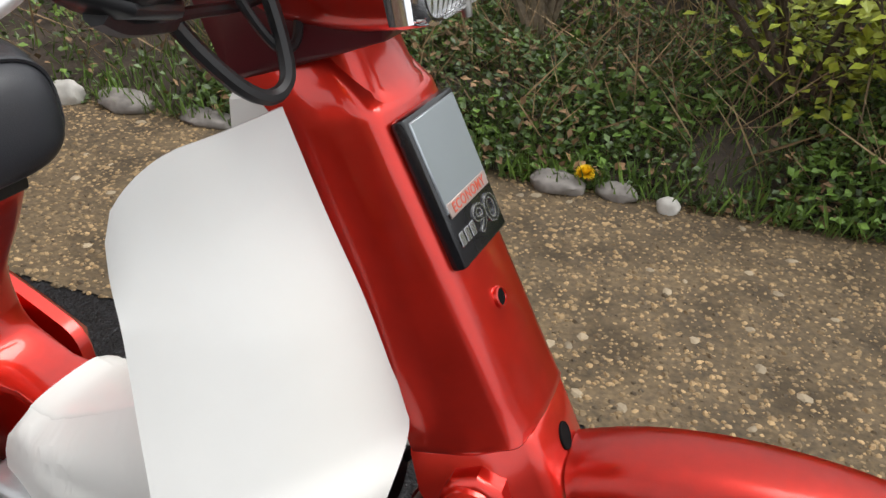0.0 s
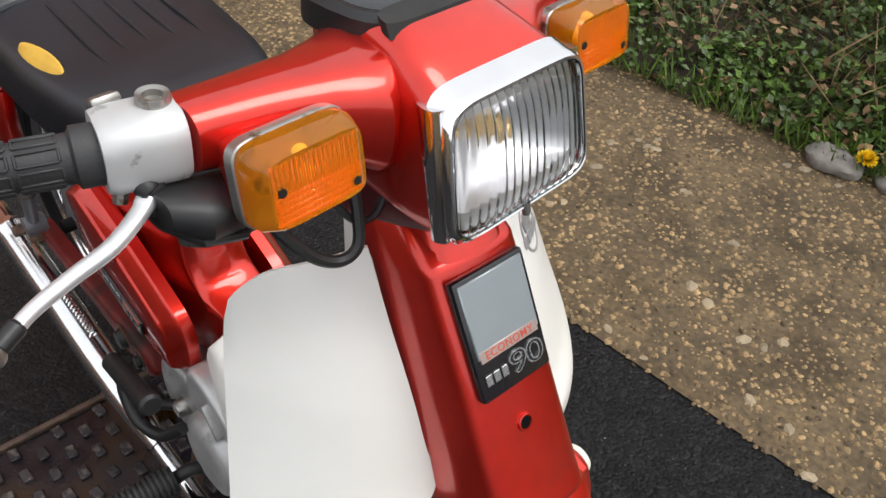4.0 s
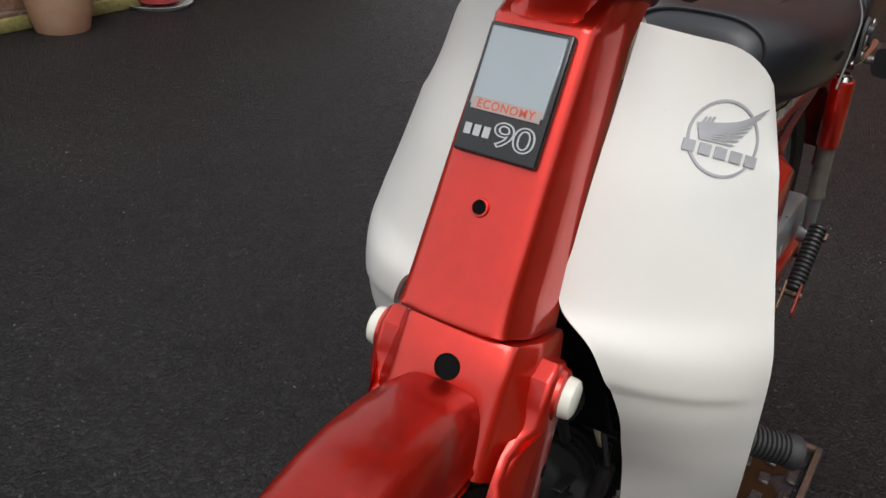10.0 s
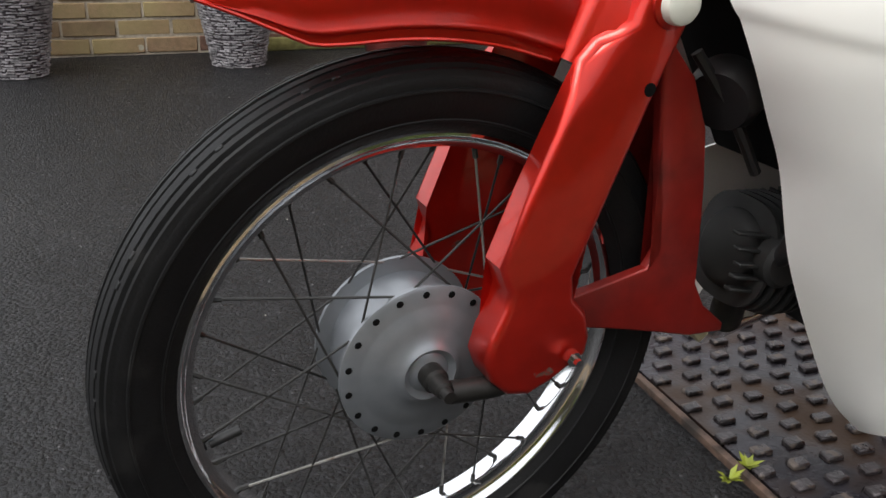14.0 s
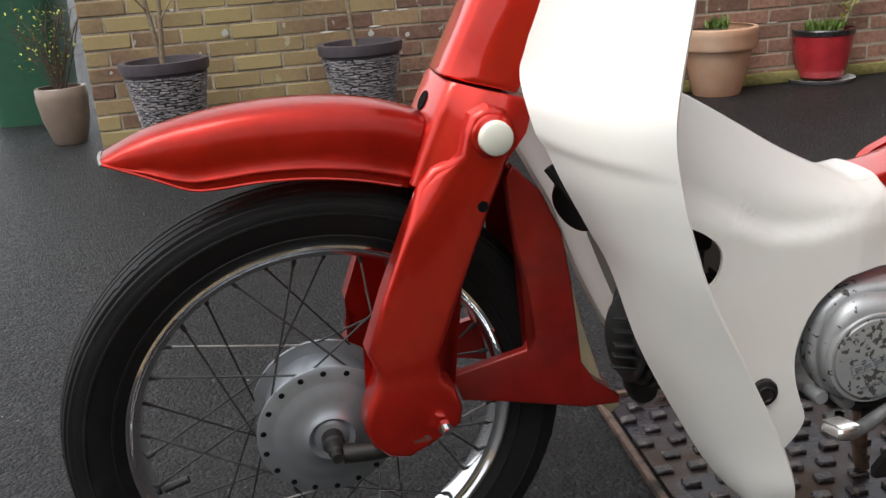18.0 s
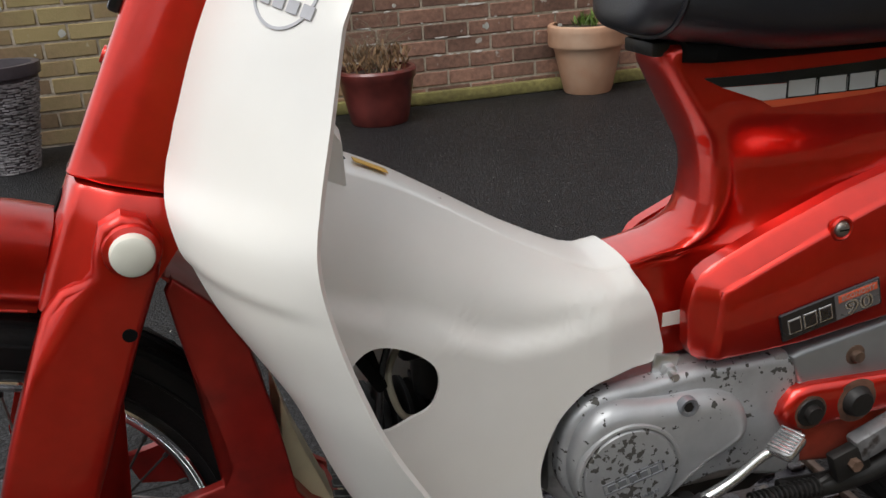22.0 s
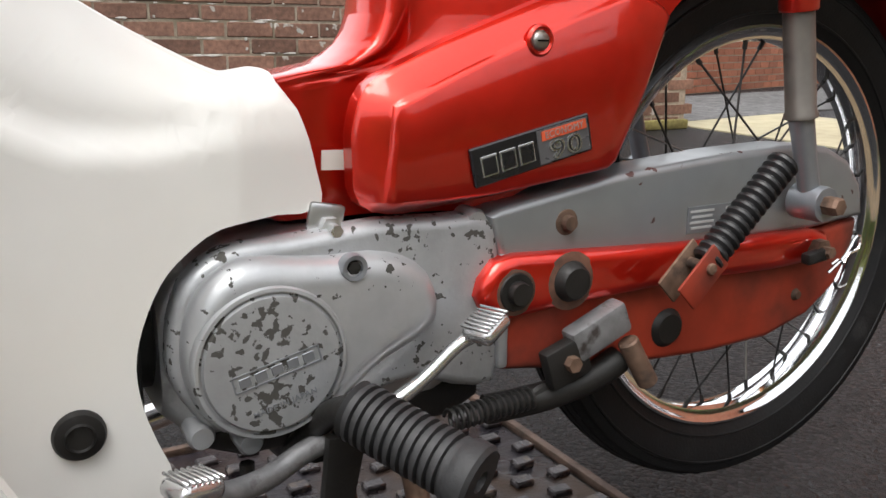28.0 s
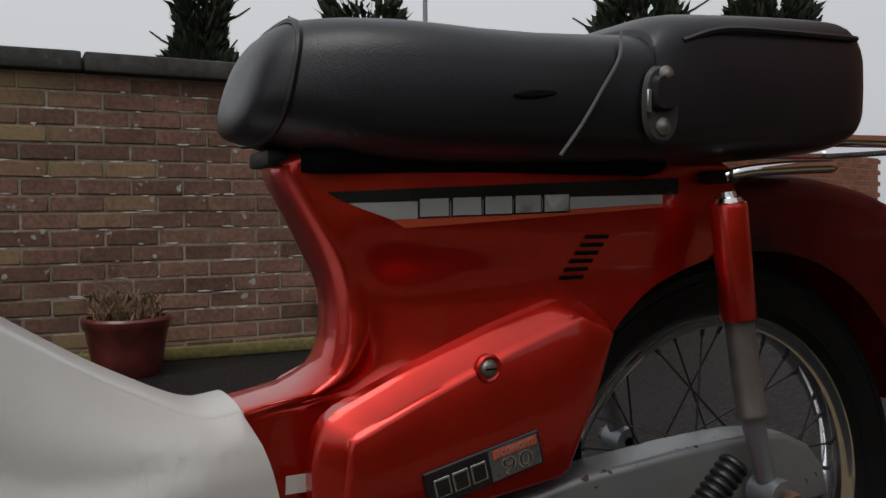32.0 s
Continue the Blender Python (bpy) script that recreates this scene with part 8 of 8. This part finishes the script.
for nm, mt, cnt, lab, sz in (("ground_cover", LEAF, 17000, "bright green low ground-cover leaves on the bank", 0.036), ("ivy_leaves", LEAF_DARK, 17000, "dark green ivy leaves on the bank", 0.030), ("dead_leaves", LEAF_DRY, 3800, "fallen brown leaves among the plants", 0.034)):
    items = []
    for _ in range(cnt):
        x = g.uniform(-1.3, 1.9) if g.random() < 0.7 else g.uniform(-2.2, 4.4)
        y = VERGE(x) + 0.01 - 1.5 * g.random() ** 1.3
        clump = noise.noise(Vector((x * 2.1, y * 2.1, 3 if mt is LEAF else 9)))
        if clump < (-0.12 if mt is LEAF else -0.20):
            continue
        z = bank_z(x, y) + g.uniform(0.0, 0.17) * (0.5 + 1.4 * max(0.0, clump + 0.1)) * min(1.0, 0.35 + (VERGE(x) + 0.02 - y) * 4)
        items.append(leaf(Vector((x, y, z)), Vector((g.uniform(-1, 1), g.uniform(-0.4, 1), g.uniform(-0.2, 0.9))), Vector((g.uniform(-.5, .5), g.uniform(-.5, .5), 1)), sz * g.uniform(0.5, 1.2), sz * 0.36))
    cluster(nm, mt, items, label=lab, category="ground cover")
items = []
for _ in range(5200):
    x = g.uniform(-1.3, 2.2) if g.random() < 0.7 else g.uniform(-2.0, 4.2)
    y = VERGE(x) + 0.03 - 1.2 * g.random() ** 1.6
    items.append(leaf(Vector((x, y, bank_z(x, y))), Vector((g.uniform(-.5, .5), g.uniform(-.2, .7), 1)), Vector((g.uniform(-1, 1), g.uniform(-1, 1), 0.1)), g.uniform(0.05, 0.13), 0.0032))
stalks = []
for _ in range(1500):
    x = g.uniform(-1.6, 2.6)
    y = VERGE(x) - 0.15 - 1.3 * g.random()
    stalks.append(leaf(Vector((x, y, bank_z(x, y))), Vector((g.uniform(-.8, .8), g.uniform(-.3, .8), g.uniform(0.3, 1))), Vector((g.uniform(-1, 1), g.uniform(-1, 1), 0.1)), g.uniform(0.12, 0.55), g.uniform(0.0016, 0.0034)))
cluster("dry_stalks", mat("dry_stalk", (0.27, 0.185, 0.10), 0.85, var=0.2, island_random=0.5), stalks, label="dry tan stalks and dead twigs among the plants", category="dead stems")
cluster("grass_blades", LEAF, items, label="thin green grass blades at the edge of the bank", category="grass")


def shrub(at, seed, label, mt, n, leaves, h, w, dark=BARK_DARK, size=1.0, stout=1.0):
    g = random.Random(seed)
    t = thing("shrub", label, "shrub", at=at)
    tips = []
    for k in range(n):
        a = g.uniform(0, 6.28)
        e = Vector((math.cos(a) * w * g.uniform(0.3, 1), math.sin(a) * w * g.uniform(0.3, 1), h * g.uniform(0.5, 1)))
        mid = e * 0.5 + Vector((g.uniform(-.1, .1), g.uniform(-.1, .1), 0.1))
        part("branch", tube([(0, 0, -0.02), mid, e], g.uniform(0.006, 0.018) * stout, 7, 4, taper=[1, 0.7, 0.25]), dark, t)
        for _ in range(5):
            q = (mid if g.random() < 0.5 else Vector((0, 0, 0))).lerp(e, g.uniform(0.3, 1))
            tip = q + Vector((g.uniform(-.25, .25), g.uniform(-.25, .25), g.uniform(-.05, .25)))
            part("twig", tube([q, q.lerp(tip, 0.5) + Vector((0, 0, 0.02)), tip], 0.004, 5, 3, taper=[1, .8, .4]), dark, t)
            tips += [q, tip, q.lerp(tip, 0.5)]
    items = []
    for _ in range(leaves):
        q = g.choice(tips) + Vector((g.gauss(0, 0.06), g.gauss(0, 0.06), g.gauss(0, 0.05)))
        items.append(leaf(q, Vector((g.uniform(-1, 1), g.uniform(-1, 1), g.uniform(-.6, .6))), Vector((g.uniform(-.5, .5), g.uniform(-.5, .5), 1)), g.uniform(0.022, 0.045) * size, 0.010 * size ** 1.6))
    cluster("foliage", mt, items, t)
    return t


shrub((0.05, -2.45, 0.10), 41, "yellow-green leafy shrub overhanging the strip", LEAF_YELLOW, 14, 2600, 0.72, 0.66, size=1.35)
shrub((-0.75, -2.35, 0.10), 42, "yellow-green leafy shrub overhanging the strip", LEAF_YELLOW, 14, 2400, 0.80, 0.66, size=1.35)
shrub((1.0, -2.65, 0.10), 43, "leafless brown-stemmed shrub on the bank", LEAF_DRY, 10, 320, 1.0, 0.5, BARK, 1.0, 2.2)
shrub((2.1, -2.5, 0.10), 44, "dark green leafy shrub on the bank", LEAF_DARK, 12, 1200, 0.8, 0.6)
shrub((3.4, -2.3, 0.10), 45, "dark green leafy shrub on the bank", LEAF_DARK, 12, 1200, 0.9, 0.7)
shrub((-2.0, -2.5, 0.10), 46, "dark green leafy shrub on the bank", LEAF_DARK, 12, 1000, 0.9, 0.7)
# hedge that closes the view behind the bank
items = []
for _ in range(20000):
    x = g.uniform(-6, 9)
    y = VERGE(x) - 1.6 - abs(g.gauss(0, 0.3))
    items.append(leaf(Vector((x, y, 1.9 * g.random() ** 1.1)), Vector((g.uniform(-1, 1), g.uniform(0, 1), g.uniform(-.6, .6))), Vector((g.uniform(-.5, .5), g.uniform(-.5, .5), 1)), g.uniform(0.04, 0.09), 0.02))
hedge = cluster("hedge", LEAF_DARK, items, label="dense dark green hedge at the back of the bank", category="hedge")
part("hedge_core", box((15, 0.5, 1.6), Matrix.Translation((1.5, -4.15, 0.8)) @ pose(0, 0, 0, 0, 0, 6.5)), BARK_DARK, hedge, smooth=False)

# edging stones
for k, (x, dy, sx, sy, sz, mt) in enumerate(((0.62, 0.02, 0.085, 0.05, 0.035, STONE), (0.45, 0.01, 0.06, 0.04, 0.030, STONE), (0.30, 0.04, 0.035, 0.03, 0.028, STONE_PALE), (1.45, 0.01, 0.10, 0.06, 0.03, STONE), (2.05, 0.0, 0.10, 0.06, 0.04, STONE),
                                       (2.25, 0.03, 0.06, 0.05, 0.05, STONE_PALE), (1.75, 0.0, 0.10, 0.05, 0.03, STONE), (2.6, 0.0, 0.11, 0.06, 0.04, STONE))):
    bm = bmesh.new()
    bmesh.ops.create_icosphere(bm, subdivisions=3, radius=1)
    for v in bm.verts:
        v.co *= 1 + 0.22 * noise.noise(v.co * 1.6 + Vector((k * 7, 0, 0)))
        v.co = Vector((v.co.x * sx, v.co.y * sy, v.co.z * sz))
    ob = part("edging_stone", bm, mt, label="rough grey edging stone at the foot of the bank")
    ob.location = (x, VERGE(x) + dy, sz * 0.55)
    tagged(ob, category="stone", group="edging stones")
# dandelion in flower
dl = thing("dandelion", "yellow dandelion in flower among the edging stones", "flower", at=(0.541, -1.735, 0.012))
part("stem", tube([(0, 0, 0), (0.004, 0.008, 0.025), (0.0, 0.015, 0.045)], 0.0016, 6), LEAF, dl)
items = []
g = random.Random(77)
for _ in range(220):
    a = g.uniform(0, 6.28)
    el = g.uniform(-0.1, 1.3)
    items.append(leaf(Vector((0, 0.015, 0.046)), Vector((math.cos(a) * math.cos(el), math.sin(a) * math.cos(el), math.sin(el))), Vector((0.1, 0, 1)), 0.031, 0.0048))
cluster("petals", PETAL, items, dl)
# weeds in the joint of the drain frame
for k, (x, y) in enumerate(((0.50, 0.035), (0.505, -0.14), (0.46, 0.02))):
    g = random.Random(90 + k)
    w = thing("weed", "tiny green weed growing at the drain frame", "weed", at=(x - 0.03, y, 0.004))
    items = [leaf(Vector((0, 0, 0.001)), Vector((math.cos(a), math.sin(a), g.uniform(0.2, 1))), Vector((0, 0, 1)), g.uniform(0.012, 0.026), 0.004) for a in [g.uniform(0, 6.28) for _ in range(16)]]
    cluster("leaves", LEAF_YELLOW, items, w)

# ---- bricks of the wall: the nearest as pieces of their own ----
brick_mesh = box((BL, 0.10, BH), None, 0.004, 1)
first = part("brick", brick_mesh, BRICK, wall)
half_mesh = part("brick", box(((BL - JOINT) / 2, 0.10, BH), None, 0.004, 1), BRICK, wall)
used_first = used_half = False
rest = []
g = random.Random(8)
for c in range(COURSES):
    z = 0.010 + c * (BH + JOINT) + BH / 2
    x = 0.0
    half = c % 2 == 1
    while x < WALL_X1 - WALL_X0 - 0.1:
        ln = (BL - JOINT) / 2 if half and x == 0 else BL
        cx, dy = x + ln / 2, g.uniform(-0.003, 0.003)
        if x + WALL_X0 < 2.75:
            if ln == BL:
                ob = first if not used_first else new("brick", first.data)
                used_first = True
            else:
                ob = half_mesh if not used_half else new("brick", half_mesh.data)
                used_half = True
            ob.parent = wall
            ob.location = (cx, 0.046 + dy, z + g.uniform(-0.0015, 0.0015))
            ob.rotation_euler = (g.uniform(-0.01, 0.01), g.uniform(-0.006, 0.006), g.uniform(-0.008, 0.008))
        else:
            y0b, y1b = -0.004 + dy, 0.05
            xa, xb, za, zb = x, x + ln, z - BH / 2, z + BH / 2
            rest.append(([(xa, y1b, za), (xb, y1b, za), (xb, y1b, zb), (xa, y1b, zb), (xa + .004, y0b, za + .004), (xb - .004, y0b, za + .004), (xb - .004, y0b, zb - .004), (xa + .004, y0b, zb - .004)],
                         [(4, 5, 6, 7), (0, 1, 5, 4), (1, 2, 6, 5), (2, 3, 7, 6), (3, 0, 4, 7)]))
        x += ln + JOINT
cluster("brickwork", BRICK_FAR, rest, wall)
# lichen blotches on the bricks
LICHEN = mat("lichen", (0.42, 0.42, 0.38), 0.9, var=0.15, bump=0.5)
items = []
for k in range(60):
    cx, cz = g.uniform(0.1, 3.6), g.uniform(0.25, 1.24)
    r = g.uniform(0.004, 0.013) * (1.8 if g.random() < 0.15 else 1)
    v = [(cx, -0.0085, cz)]
    for k in range(9):
        a = 2 * math.pi * k / 9
        rr = r * g.uniform(0.6, 1.15)
        v.append((cx + rr * math.cos(a), -0.0075, cz + rr * math.sin(a)))
    items.append((v, [(0, 1 + (k + 1) % 9, 1 + k) for k in range(9)]))
cluster("lichen_spots", LICHEN, items, wall, "pale grey lichen spots")
# white lime bloom that crept out along the joints
items = []
for _ in range(150):
    c = g.randrange(3, COURSES)
    cx, cz = g.gauss(2.3, 0.55), c * (BH + JOINT) + g.choice((0.004, 0.004, 0.012))
    if not 0.2 < cx < 4.2:
        continue
    ln, hh = g.uniform(0.006, 0.05), g.uniform(0.002, 0.0055)
    v = [(cx, -0.0086, cz)]
    for k in range(10):
        a = 2 * math.pi * k / 10
        v.append((cx + ln * g.uniform(0.5, 1.1) * math.cos(a), -0.0072, cz + hh * g.uniform(0.5, 1.3) * math.sin(a)))
    items.append((v, [(0, 1 + (k + 1) % 10, 1 + k) for k in range(10)]))
cluster("lime_bloom", BLOOM, items, wall, "white lime bloom along the joints")
